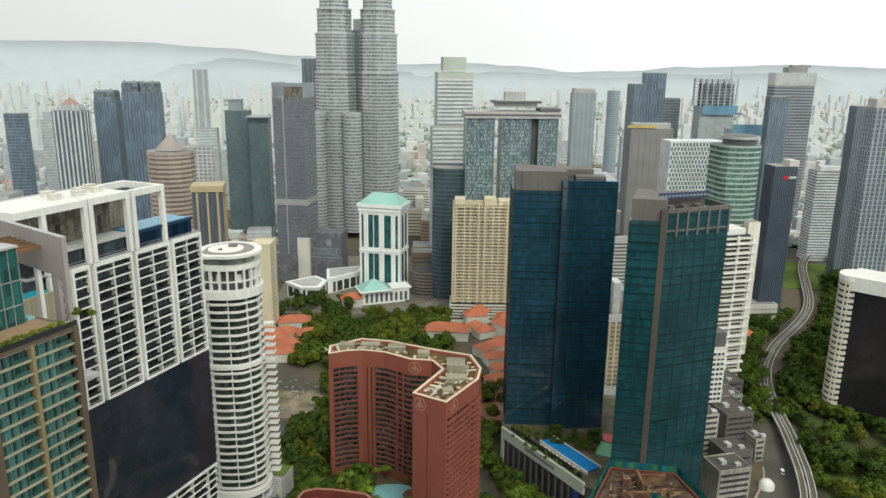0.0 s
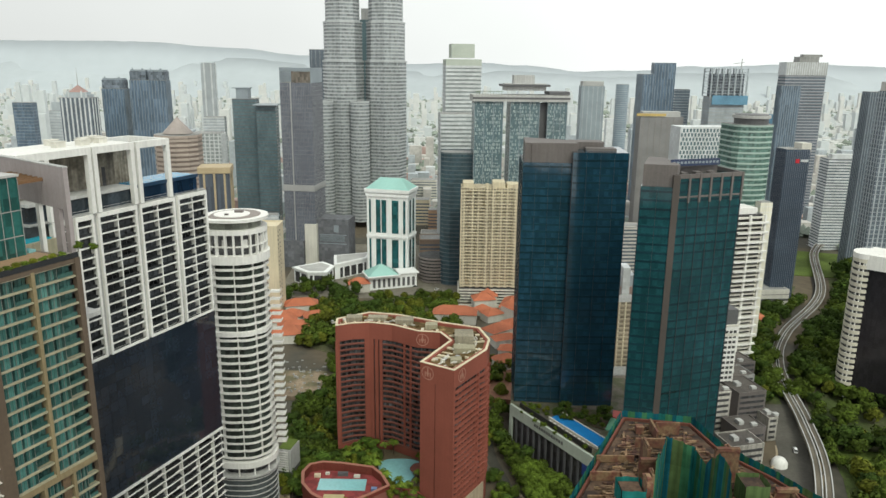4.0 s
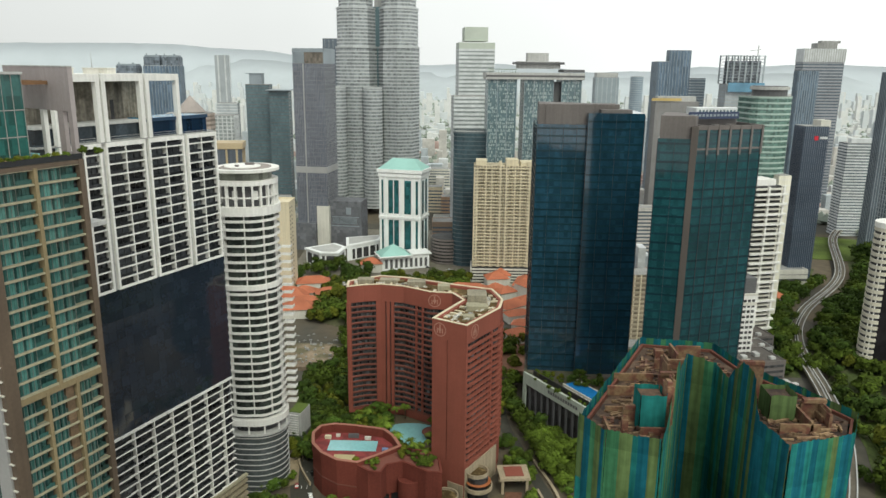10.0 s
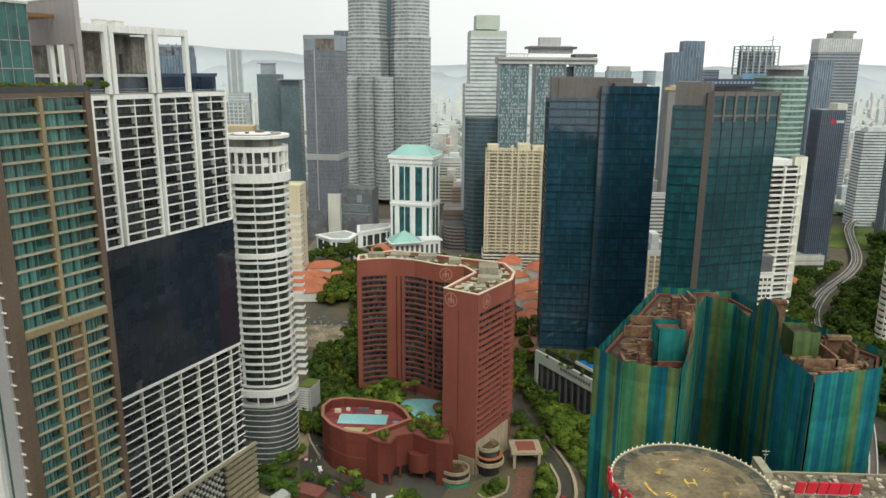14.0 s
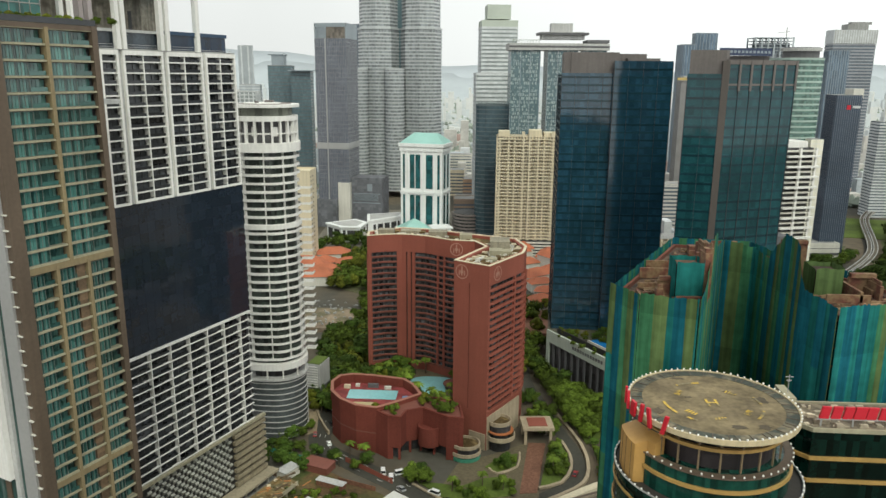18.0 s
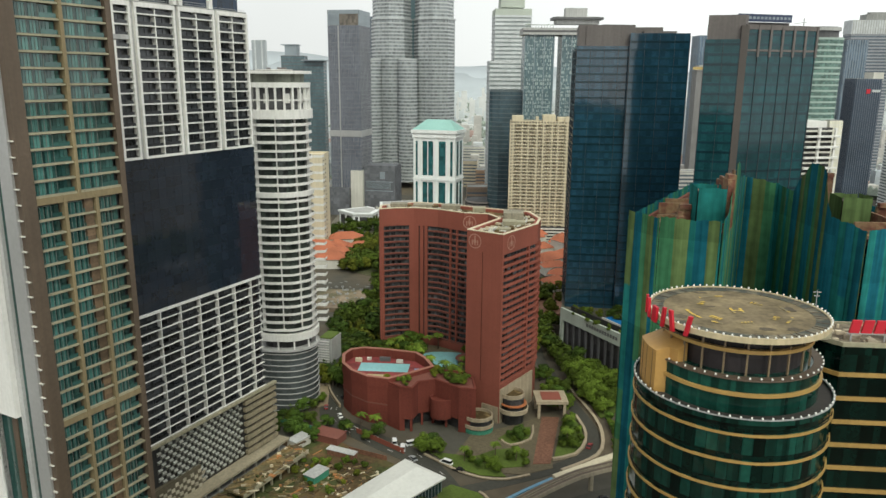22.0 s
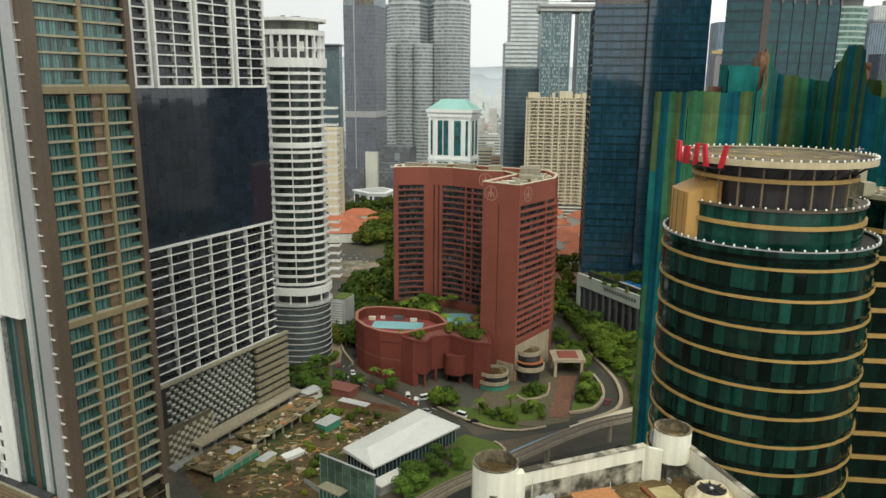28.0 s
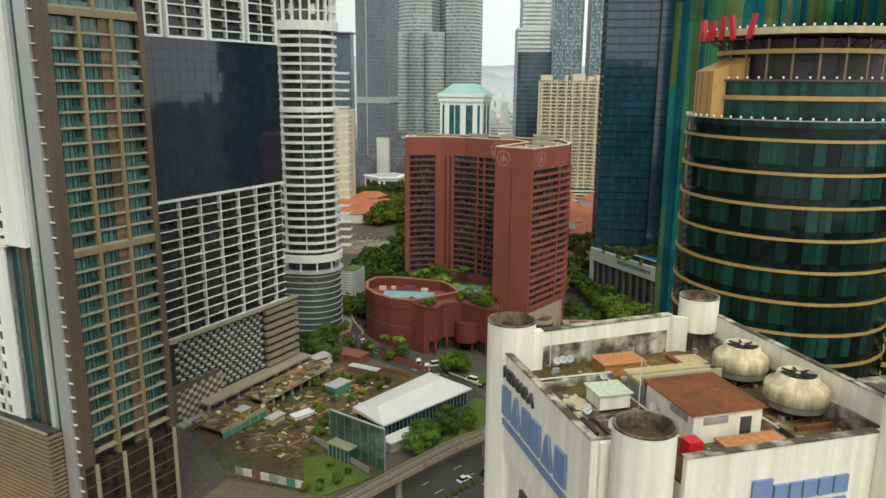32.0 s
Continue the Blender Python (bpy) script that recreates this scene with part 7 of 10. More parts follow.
sheet("lawn", [(372, -92, -56), (418, -94, -56), (424, -60, -54), (470, -58, -20), (504, -112, -10), (560, -112, 10), (598, -100, 10)], UNDER, "dark green undergrowth behind the hotel")
sheet("road", [(322, 152, 182), (334, 160, 190), (349, 173, 199), (369, 185.5, 205.5), (388, 191, 210.5), (409, 196, 214.5), (424, 200, 219)], mat("worn_grey_asphalt", (0.085, 0.08, 0.068), 0.95, var=0.2, fine=0.6), "worn grey asphalt beside the viaduct", "road", 0.14)
solid("kerb", ribbon(smooth_line([(195, 409, 5.5), (190, 388, 5.0), (184.5, 369, 5.0), (172, 349, 5.0), (160, 334, 5.0)]), (-0.5, 0.5), -0.5, 1.6), TAN, "pale curved wall beside the shops", "kerb", kind="structure")
solid("kerb", ribbon(smooth_line([(219.5, 424, 7), (213, 402, 7), (208.5, 380, 7), (204, 362, 6.5), (198, 345, 6.5), (188, 326, 6.5)]), (-0.6, 0.6), -1.5, 1.6), TAN, "pale curved wall along the viaduct", "kerb", kind="structure")
mh = Geo()
for i in range(60):
    q = (-58 + i * 1.62, 134 + i * 1.86) if i < 38 else (3.6 + (i - 38) * 2.6, 204.7 + (i - 38) * 1.2)
    mh.lathe([(0.05, 5.3), (0.5, 5.1), (0.75, 4.5), (0.6, 4.0)], 7, q[0] + 1.5, q[1] - 1.5)
solid("median_hedge", mh, LEAF_B, "row of clipped green shrubs on the median", "hedge", kind="stuff")
lawn("pavement", [(-80, 298), (-74, 303), (-79.5, 334), (-86, 340), (-88, 322)], 4.15, mat("tan_walkway", (0.30, 0.235, 0.15), 0.9, var=0.15, cells=(0.8, 0.8, 5), cellvar=0.15), "tan paved walkway beside the street")
solid("kerb", ribbon(smooth_line([(-80.4, 362, 4.2), (-80, 340, 4.2), (-78, 322, 4.2), (-72, 308, 4.2), (-67.9, 300.7, 4.2)]), (-0.4, 0.4), 0, 1.8), TAN, "pale curved wall beside the walkway", "kerb", kind="structure")
lawn("pavement", [(-150, 606), (20, 606), (70, 640), (70, 800), (-160, 800)], 16.0, mat("grey_tan_forecourt", (0.17, 0.155, 0.125), 0.9, var=0.2, fine=0.4, cells=(2.5, 2.5, 5), cellvar=0.1), "grey-tan paved bank forecourt", thick=0.12)

# ---- low white-roofed hall and the building site ----
lh = thing("low_hall", "low hall with folded white roof and dark glass walls", "building", 0, 0, 4)
HALL = [(-52.5, 215), (-40.5, 204.5), (-15.6, 236), (-31.5, 246)]
part("glass_wall", Geo().prism(grow(HALL, -1.2), 0, 5.4), mat("hall_glass", (0.022, 0.045, 0.05), 0.15, var=0.2, cells=(1.6, 1.6, 9), cellvar=0.5, bump=0), lh)
rfg = Geo()
(ax, ay), (bx_, by), (cx, cy), (dx, dy) = HALL
ra_, rb2 = (-44.0, 212.4), (-26.4, 239.2)
rfg.v += [(ax, ay, 5.4), (bx_, by, 5.4), (cx, cy, 5.4), (dx, dy, 5.4), (ax, ay, 6.6), (bx_, by, 6.0), (cx, cy, 6.0), (dx, dy, 7.0), (*ra_, 8.4), (*rb2, 7.8)]
rfg.f += [(3, 2, 1, 0), (0, 1, 5, 4), (1, 2, 6, 5), (2, 3, 7, 6), (3, 0, 4, 7), (4, 5, 8), (5, 6, 9, 8), (6, 7, 9), (7, 4, 8, 9)]
part("folded_roof", rfg, mat("white_metal_roof", (0.64, 0.635, 0.60), 0.5, var=0.05, fine=0.6, streak=0.06), lh, "folded white metal roof")
hm = Geo().box(-0.1, 0.1, -0.1, 0.1, 0, 5.4).mesh("mullion", STEELBLUE)
for e in (0, 1, 2):
    p0, p1 = Vector(grow(HALL, -1.1)[e]), Vector(grow(HALL, -1.1)[e + 1])
    n = int((p1 - p0).length / 1.6)
    for k in range(n):
        q = p0 + (p1 - p0) * (k / n)
        put("mullion", hm, lh, q.x, q.y)
part("side_canopy", Geo().obox((-38, 199), (-30, 209), 0, 12, -3.5, 1.5, 3.0, 3.5), OFFWHITE, lh)
part("link_wall", Geo().obox((-38, 199), (-30, 209), 0, 11, -3.5, 0.8, 0, 3.0), GREY, lh)
SCA, SCB = (-55.6, 199.0), (-37.0, 188.4)
mw = thing("glass_screen_wall", "tall greenish patterned glass screen beside the hall", "wall", 0, 0, 4)
sln = (Vector(SCB) - Vector(SCA)).length
scr_m = mat("patterned_screen", (0.045, 0.085, 0.065), 0.35, var=0.3, fine=0.7, rand=0.25, col2=(0.13, 0.20, 0.15), mixscale=0.16, mixsharp=0.55)
for i in range(7):
    for k in range(4):
        part("screen_panel", Geo().obox(SCA, SCB, i * sln / 7 + 0.06, (i + 1) * sln / 7 - 0.06, -0.15, 0.1, k * 3.2 + 0.05, k * 3.2 + 3.15), scr_m, mw)
for k in range(8):
    part("screen_post", Geo().obox(SCA, SCB, k * sln / 7 - 0.06, k * sln / 7 + 0.06, -0.5, 0.15, 0, 13.0), STEELBLUE, mw)
part("screen_top", Geo().obox(SCA, SCB, -0.1, sln + 0.1, -0.5, 0.2, 12.8, 13.1), STEEL, mw)
kio = thing("site_kiosk", "small teal glass kiosk with a flat roof", "kiosk", -50.5, 194.2, 4, -30)
part("kiosk_box", Geo().box(-4.0, 4.0, -2, 2, 0, 4.4), TEALGLASS, kio)
part("kiosk_roof", Geo().box(-4.4, 4.4, -2.4, 2.4, 4.4, 4.8), BEIGE, kio)
kp = Geo().box(-0.1, 0.1, -2.12, -2.0, 0, 4.4).mesh("kiosk_post", STEEL)
for k in range(6):
    put("kiosk_post", kp, kio, -4 + k * 1.6)
# raw decks of the site, along the foot of the apartment tower
raw_m = mat("raw_site_concrete", (0.20, 0.135, 0.055), 0.95, var=0.35, fine=1.2, col2=(0.12, 0.10, 0.05), mixscale=0.25, streak=0.2)
dk = thing("concrete_deck", "raw stained concrete deck on columns at the tower's foot", "deck", -109.1, 207.1, 4, YAW_L)
part("deck_slab", Geo().box(22, 58, -17.5, -8.5, 4.0, 4.7), raw_m, dk)
part("deck_edge", Geo().box(22, 58, -17.9, -17.5, 3.4, 5.0), BEIGE, dk)
dkc = Geo().box(-0.35, 0.35, -17.2, -16.5, 0, 4.0).mesh("deck_column", BEIGE)
for k in range(8):
    put("deck_column", dkc, dk, 23 + k * 4.8)
dk2 = thing("concrete_deck", "low raw deck with a green sheeted edge", "deck", -109.1, 207.1, 4, YAW_L)
part("deck_slab", Geo().box(1, 21, -20, -7, 2.6, 3.2), raw_m, dk2)
part("deck_edge", Geo().box(1, 21, -20.4, -20, 2.2, 3.6), BEIGE, dk2)
for k in range(5):
    part("edge_sheet", Geo().box(1.2 + k * 4, 4.7 + k * 4, -20.3, -20.1, 0, 2.2), HOARDG, dk2)
    part("deck_column", Geo().box(4.7 + k * 4, 5.2 + k * 4, -20.4, -19.9, 0, 2.2), BEIGE, dk2)
rngs = random.Random(31)
mats_s = [EARTH, CREAM, RUSTY_ORANGE, mat("site_timber", (0.27, 0.19, 0.09), 0.9, var=0.3), mat("site_dark_timber", (0.10, 0.07, 0.04), 0.9, var=0.3), raw_m, mat("site_sheet", (0.36, 0.30, 0.21), 0.8, var=0.2)]
for q in range(7):
    g = Geo()
    for k in range((120, 60, 60, 150, 200, 110, 45)[q]):
        a, b = rngs.uniform(0, 62), rngs.uniform(-46, -6)
        x, y = -109.1 + 0.39 * a - 0.921 * b, 207.1 + 0.921 * a + 0.39 * b
        if x > -57 + (y - 200) * 0.55 or x > -36:
            continue
        z = 8.7 if (22 < a < 58 and -17.5 < b < -8.5) else 7.2 if (1 < a < 21 and -20 < b < -7) else 4.2
        w, d, h = rngs.choice([(2.8, 0.25, 0.2), (1.2, 0.9, 0.5), (0.6, 0.5, 0.4), (3.5, 0.4, 0.3), (1.8, 1.4, 0.3)])
        if z > 5 and q in (0, 3) and rngs.random() < 0.4:
            continue
        t = rngs.uniform(-0.6, 1.2)
        g.obox((x, y), (x + math.cos(t), y + math.sin(t)), 0, w * rngs.uniform(0.6, 1.7), 0, d, z - 0.05, z + h * rngs.uniform(0.5, 2.2))
    solid("site_materials", g, mats_s[q], "stacked timber, sheets and rubble on the site", "building materials", kind="stuff")
for x, y, w, d, h, m, yw, lab in ((-64, 241, 8, 5, 2.8, HOARDG, 62, "green site cabin"), (-70.5, 219, 7, 3, 1.2, WHITE, 50, "white sheeted stack"), (-78, 214, 6, 3, 2.2, OLIVE_SHEET, 67, "faded yellow site store"), (-58, 258, 12, 3, 2.4, BRICKPAVE, 160, "brown sheeted site store"), (-66, 271, 12, 7, 3.0, REDDARK, -20, "red-roofed site shed"), (-77, 265, 8, 5, 3.4, OFFWHITE, 60, "pale site shed"), (-88, 212, 4, 3, 2.0, YELLOW, 67, "yellow site skip")):
    c = thing("site_cabin", lab + " on the building site", "cabin", x, y, 4.2 if y > 213.5 else 7.2, yw)
    part("cabin_wall", Geo().box(-w / 2, w / 2, -d / 2, d / 2, 0, h), m, c)
    part("cabin_roof", Geo().box(-w / 2 - 0.3, w / 2 + 0.3, -d / 2 - 0.3, d / 2 + 0.3, h, h + 0.2), m if m in (REDDARK, WHITE) else LGREY, c)
poster = [GREY, OFFWHITE, BRICKPAVE, OFFWHITE, BEIGE, LGREY, HOARDG, OFFWHITE]
hd = thing("poster_hoarding", "row of printed hoarding panels at the plaza", "hoarding", 0, 0, 4)
for k in range(8):
    part("hoarding_panel", Geo().obox((-78.4, 181.4), (-56.6, 175.8), k * 2.8, k * 2.8 + 2.7, -0.1, 0.1, 0, 2.6), poster[k], hd)
for k, (a, b, m) in enumerate((((-62, 203), (-41, 186), GREY), ((-91, 284), (-64, 274), HOARDG), ((-56, 262), (-40, 256), BRICKPAVE), ((-34, 262), (-56, 278), RED))):
    solid("site_hoarding", Geo().obox(a, b, 0, (Vector(b) - Vector(a)).length, -0.1, 0.1, 4, 6.2), m, ("grey", "green", "brown", "red")[k] + " sheet hoarding along the site", "hoarding", group="site hoardings")

# ---- vehicles ----


def car(x, y, yaw, col, van=False, z=None):
    c = thing("van" if van else "car", col.name.replace("_", " ") + (" van" if van else " car") + " standing on the asphalt", "van" if van else "car", x, y, (gz(x, y) if z is None else z) + 0.1, yaw, group="street vehicles")
    L, W = (5.2, 1.95) if van else (4.5, 1.8)
    h = 1.1 if van else 0.75
    b = Geo()
    b.v += [(-L / 2, -W / 2, 0.3), (L / 2, -W / 2, 0.3), (L / 2, W / 2, 0.3), (-L / 2, W / 2, 0.3), (-L / 2 + 0.1, -W / 2, h), (L / 2 - 0.1, -W / 2, h - 0.12), (L / 2 - 0.1, W / 2, h - 0.12), (-L / 2 + 0.1, W / 2, h)]
    b.f += [(3, 2, 1, 0), (4, 5, 6, 7), (0, 1, 5, 4), (1, 2, 6, 5), (2, 3, 7, 6), (3, 0, 4, 7)]
    part("body", b, col, c)
    k = Geo()
    x0, x1, t0, t1, top = (-L / 2 + 0.15, L / 2 - 0.9, -L / 2 + 0.25, L / 2 - 1.6, 2.1) if van else (-L / 2 + 0.5, L / 2 - 1.1, -L / 2 + 1.1, L / 2 - 1.9, 1.38)
    k.v += [(x0, -W / 2 + 0.08, h - 0.05), (x1, -W / 2 + 0.08, h - 0.1), (x1, W / 2 - 0.08, h - 0.1), (x0, W / 2 - 0.08, h - 0.05), (t0, -W / 2 + 0.22, top), (t1, -W / 2 + 0.22, top), (t1, W / 2 - 0.22, top), (t0, W / 2 - 0.22, top)]
    k.f += [(0, 1, 5, 4), (1, 2, 6, 5), (2, 3, 7, 6), (3, 0, 4, 7), (4, 5, 6, 7)]
    part("cabin_glass", k, CARGLASS, c)
    part("roof", Geo().box(t0, t1, -W / 2 + 0.2, W / 2 - 0.2, top - 0.02, top + 0.06), col, c)
    wm = Geo()
    wm.lathe([(0.02, -0.11), (0.32, -0.11), (0.34, 0.0), (0.32, 0.11), (0.02, 0.11)], 12)
    r = Euler((radians(90), 0, 0)).to_matrix()
    wm.v = [tuple(r @ Vector(v)) for v in wm.v]
    me = wm.mesh("wheel", TYRE)
    for wx in (-L / 2 + 0.85, L / 2 - 0.85):
        for wy in (-W / 2 + 0.08, W / 2 - 0.08):
            put("wheel", me, c, wx, wy, 0.34)
    return c


CW = mat("white_painted", (0.78, 0.78, 0.78), 0.3, var=0.03, coat=0.5, bump=0)
CB = mat("black_painted", (0.03, 0.03, 0.032), 0.25, var=0.05, coat=0.5, bump=0)
CS = mat("silver_painted", (0.40, 0.41, 0.42), 0.3, metal=0.4, var=0.05, bump=0)
CR = mat("dark_red_painted", (0.28, 0.03, 0.03), 0.3, var=0.05, coat=0.5, bump=0)
for x, y, a, m, v in ((-38.9, 270, 100, CW, True), (-35, 265.6, 98, CW, True), (-31.6, 269.4, 30, CW, True), (-16.9, 255.6, 150, CW, True), (-11.8, 251.0, 160, CB, False), (-30, 258, 130, CS, False), (-66, 292, 110, CW, False), (-70, 285, 115, CS, False), (-74, 300, 100, CR, False),
                      (8, 216, 40, CW, True), (12, 212, 38, CS, False), (-14, 186, 48, CW, False), (-8, 190, 48, CB, False), (-30, 170, 50, CB, False), (34, 226, 30, CS, False), (40, 236, 30, CB, False), (18, 222, 35, CW, False), (40, 274, 70, CR, False), (196, 372, 75, CW, True), (208, 385, 75, CS, False),
                      (-73, 345, 92, CW, False), (-75, 366, 92, CB, False), (-71, 326, 95, CS, False), (-69, 311, 115, CB, False), (-66, 306, 115, CW, False), (-62, 298, 125, CR, False), (-10, 634, 20, CW, False), (-30, 642, 20, CB, False), (-52, 637, 15, CS, False), (20, 624, -15, CW, False), (40, 617, -15, CS, False), (225, 452, 70, CW, True), (250, 520, 60, CS, False)):
    car(x, y, a, m, v)

# ---- trees ----


def leaf_crown(seed, r, h, n, lobes, leaf, material):
    rng = random.Random(seed)
    L = []
    for k in range(lobes):
        a, q = rng.uniform(0, 6.28), rng.uniform(0.15, 0.72) * r
        L.append((q * math.cos(a), q * math.sin(a), h * rng.uniform(0.35, 0.85), r * rng.uniform(0.32, 0.55)))
    g = Geo()
    normals = []
    for k in range(n):
        lx, ly, lz, lr = rng.choice(L)
        v = Vector((rng.gauss(0, 1), rng.gauss(0, 1), rng.gauss(0, 1))).normalized()
        if v.z < -0.35 and rng.random() < 0.7:
            v.z = -v.z
        d = lr * (0.55 + 0.5 * rng.random() ** 0.5)
        c = Vector((lx, ly, lz)) + Vector((v.x * d, v.y * d, v.z * d * 0.72))
        t = (v + Vector((rng.uniform(-0.8, 0.8), rng.uniform(-0.8, 0.8), rng.uniform(-0.3, 0.9)))).normalized()
        a = t.orthogonal().normalized()
        b = t.cross(a)
        s = leaf * rng.uniform(0.6, 1.3)
        th = rng.uniform(0, 3.14)
        a, b = a * math.cos(th) + b * math.sin(th), b * math.cos(th) - a * math.sin(th)
        out = (v * 0.75 + Vector((c.x / r, c.y / r, (c.z - h * 0.45) / h)) * 0.9 + t * 0.35).normalized()
        if a.cross(b).dot(out) < 0:
            b = -b
        g.quad(tuple(c - a * s), tuple(c - b * s * 0.55 + out * s * 0.2), tuple(c + a * s), tuple(c + b * s * 0.55 + out * s * 0.2))
        normals += [tuple(out)] * 4
    me = g.mesh("crown", material, True)
    me.normals_split_custom_set_from_vertices(normals)
    return me


def trunk_mesh(seed, h, r):
    rng = random.Random(seed)
    g = Geo()
    g.tube([(0, 0, -0.3), (0.1, 0.05, h * 0.25), (0.05, 0.15, h * 0.5)], [r, r * 0.75, r * 0.55], 7)
    for k in range(5):
        a = k * 1.26 + rng.uniform(-0.3, 0.3)
        g.tube([(0.05, 0.12, h * (0.36 + 0.03 * k)), (math.cos(a) * h * 0.14, math.sin(a) * h * 0.14, h * 0.58), (math.cos(a) * h * 0.3, math.sin(a) * h * 0.3, h * 0.76)], [r * 0.5, r * 0.32, r * 0.1], 5)
    return g.mesh("trunk", BARK)


KINDS = []
for k, (m, r, h, n, lb) in enumerate(((LEAF_A, 5.5, 10, 2300, 13), (LEAF_B, 5.2, 11, 2300, 14), (LEAF_C, 5.0, 9, 2000, 12), (LEAF_A, 4.4, 8.5, 1800, 11), (LEAF_B, 6.4, 12, 2500, 15))):
    KINDS.append((leaf_crown(50 + k, r, h, n, lb, 0.5, m), trunk_mesh(70 + k, h, 0.32)))
LABELS = ["broad green street tree with a full crown", "dark green dense shade tree", "yellow-green leafy tree in full crown", "small round green garden tree", "large dark green spreading tree"]


PLANTED = []


def tree(x, y, k, s=1.0, z=None):
    PLANTED.append((x, y, gz(x, y) if z is None else z, k, s, random.Random(int(x * 13 + y * 7)).uniform(0, 360)))


def scatter(poly, n, kinds, s0, s1, seed, gap=5.0, z=None):
    rng = random.Random(seed)
    xs0, xs1 = min(p[0] for p in poly), max(p[0] for p in poly)
    ys0, ys1 = min(p[1] for p in poly), max(p[1] for p in poly)
    done, tries = [], 0
    while len(done) < n and tries < 4000:
        tries += 1
        x, y = rng.uniform(xs0, xs1), rng.uniform(ys0, ys1)
        c = False
        for (ax_, ay_), (bx2, by2) in zip(poly, poly[1:] + poly[:1]):
            if (ay_ > y) != (by2 > y) and x < (bx2 - ax_) * (y - ay_) / (by2 - ay_) + ax_:
                c = not c
        if not c or any((x - a) ** 2 + (y - b) ** 2 < gap * gap for a, b in done):
            continue
        done.append((x, y))
        tree(x, y, rng.choice(kinds), rng.uniform(s0, s1), z)


scatter([(27, 388), (35.5, 352), (42, 322), (50, 303), (60, 312), (64, 322), (38, 366)], 24, (0, 1, 0, 0), 0.8, 1.15, 1, 5.0)
scatter([(20, 350), (36, 385), (36, 470), (24, 470), (14, 400)], 12, (2, 0, 2), 0.8, 1.15, 2, 6)
scatter([(-82, 500), (-66, 380), (-58, 362), (-62, 480), (-50, 560), (-90, 590)], 44, (1, 0, 4, 0), 0.9, 1.4, 3, 5.5)
scatter([(-108, 492), (-80, 490), (-70, 545), (-96, 590), (-112, 560)], 36, (0, 2, 2, 0), 0.9, 1.35, 4, 5.2)
scatter([(200, 296), (262, 306), (256, 340), (214, 340), (190, 312)], 22, (0, 1, 2), 0.7, 1.1, 33, 5)
scatter([(-74, 452), (-20, 440), (12, 500), (4, 556), (-64, 560)], 60, (0, 2, 2, 0), 0.9, 1.3, 34, 5.5)
scatter([(22, 425), (44, 425), (48, 480), (24, 480)], 12, (2, 2, 0), 0.7, 1.0, 35, 5)
scatter([(136, 222), (200, 246), (234, 300), (196, 306), (160, 268)], 24, (0, 1, 2), 0.7, 1.1, 36, 5.2)
scatter([(-90, 378), (-62, 374), (-60, 420), (-72, 424), (-92, 420)], 20, (0, 1, 2), 0.7, 1.1, 37, 5)
scatter([(-60, 570), (0, 560), (18, 592), (-10, 600), (-60, 600)], 24, (0, 2, 2), 0.9, 1.3, 5, 7)
scatter([(-140, 590), (-84, 600), (-74, 636), (-130, 640)], 16, (1, 0, 1), 0.8, 1.2, 6, 8)
scatter([(-82, 318), (-72, 322), (-60, 326), (-58, 344), (-62, 372), (-86, 376)], 40, (0, 1, 0, 2), 0.7, 1.1, 7, 4.2)
scatter([(214, 468), (224, 470), (256, 540), (310, 612), (286, 622), (236, 560)], 34, (0, 1, 0), 0.8, 1.2, 30, 6)
scatter([(212, 352), (226, 400), (246, 478), (240, 482), (222, 440), (206, 360)], 26, (0, 1), 0.6, 1.0, 31, 5)
scatter([(-56, 324), (-38, 320), (-33, 332), (-36, 346), (-46, 346), (-55, 340)], 36, (0, 3, 1, 2), 0.45, 0.75, 8, 2.6, 18)
scatter([(-28, 304), (-14, 302), (-12, 308), (-24, 310), (-32, 318)], 10, (3, 2, 0), 0.4, 0.6, 24, 2.2, 18)
scatter([(-12, 330), (-4, 328), (-6, 336), (-14, 337)], 5, (3, 0), 0.4, 0.6, 25, 2.6, 18)
scatter([(-42, 285), (-34, 282), (-33, 292), (-38, 291)], 7, (3, 2), 0.22, 0.35, 32, 1.6, 23.4)
scatter([(-26, 292), (-12, 285), (-9.5, 294), (-16, 299), (-26, 299)], 16, (3, 0, 2), 0.22, 0.42, 9, 1.7, 23.4)
tree(-45.5, 289.8, 2, 0.5, 21.2)
scatter([(-90, 270), (-70, 266), (-58, 276), (-62, 284), (-74, 288), (-92, 286)], 14, (1, 0, 1), 0.45, 0.7, 10, 4.0)
tree(-46.5, 275.5, 1, 0.6)
tree(-50.5, 272.0, 0, 0.45)
scatter([(-29, 263), (-21, 261), (-18, 268), (-27, 271)], 5, (0, 1), 0.5, 0.75, 11, 3.2)
scatter([(-10, 262), (-4, 252), (6, 250), (2, 256), (-4, 262)], 6, (1, 0, 3), 0.35, 0.55, 12, 3.0)
scatter([(6, 255), (16, 254), (14, 266), (6, 268)], 4, (3, 0), 0.35, 0.5, 26, 3.2)
scatter([(4, 276), (8, 273), (16, 280), (16, 288)], 6, (3, 1), 0.3, 0.55, 27, 2.6)
scatter([(27, 266), (33, 269), (37, 279), (37, 290), (35, 298), (31, 288)], 13, (0, 1, 3), 0.35, 0.55, 13, 2.8)
tree(35.2, 312.5, 0, 0.6)
scatter([(48, 268), (58, 272), (64, 300), (50, 298)], 16, (3, 1, 2), 0.3, 0.5, 28, 3.4)
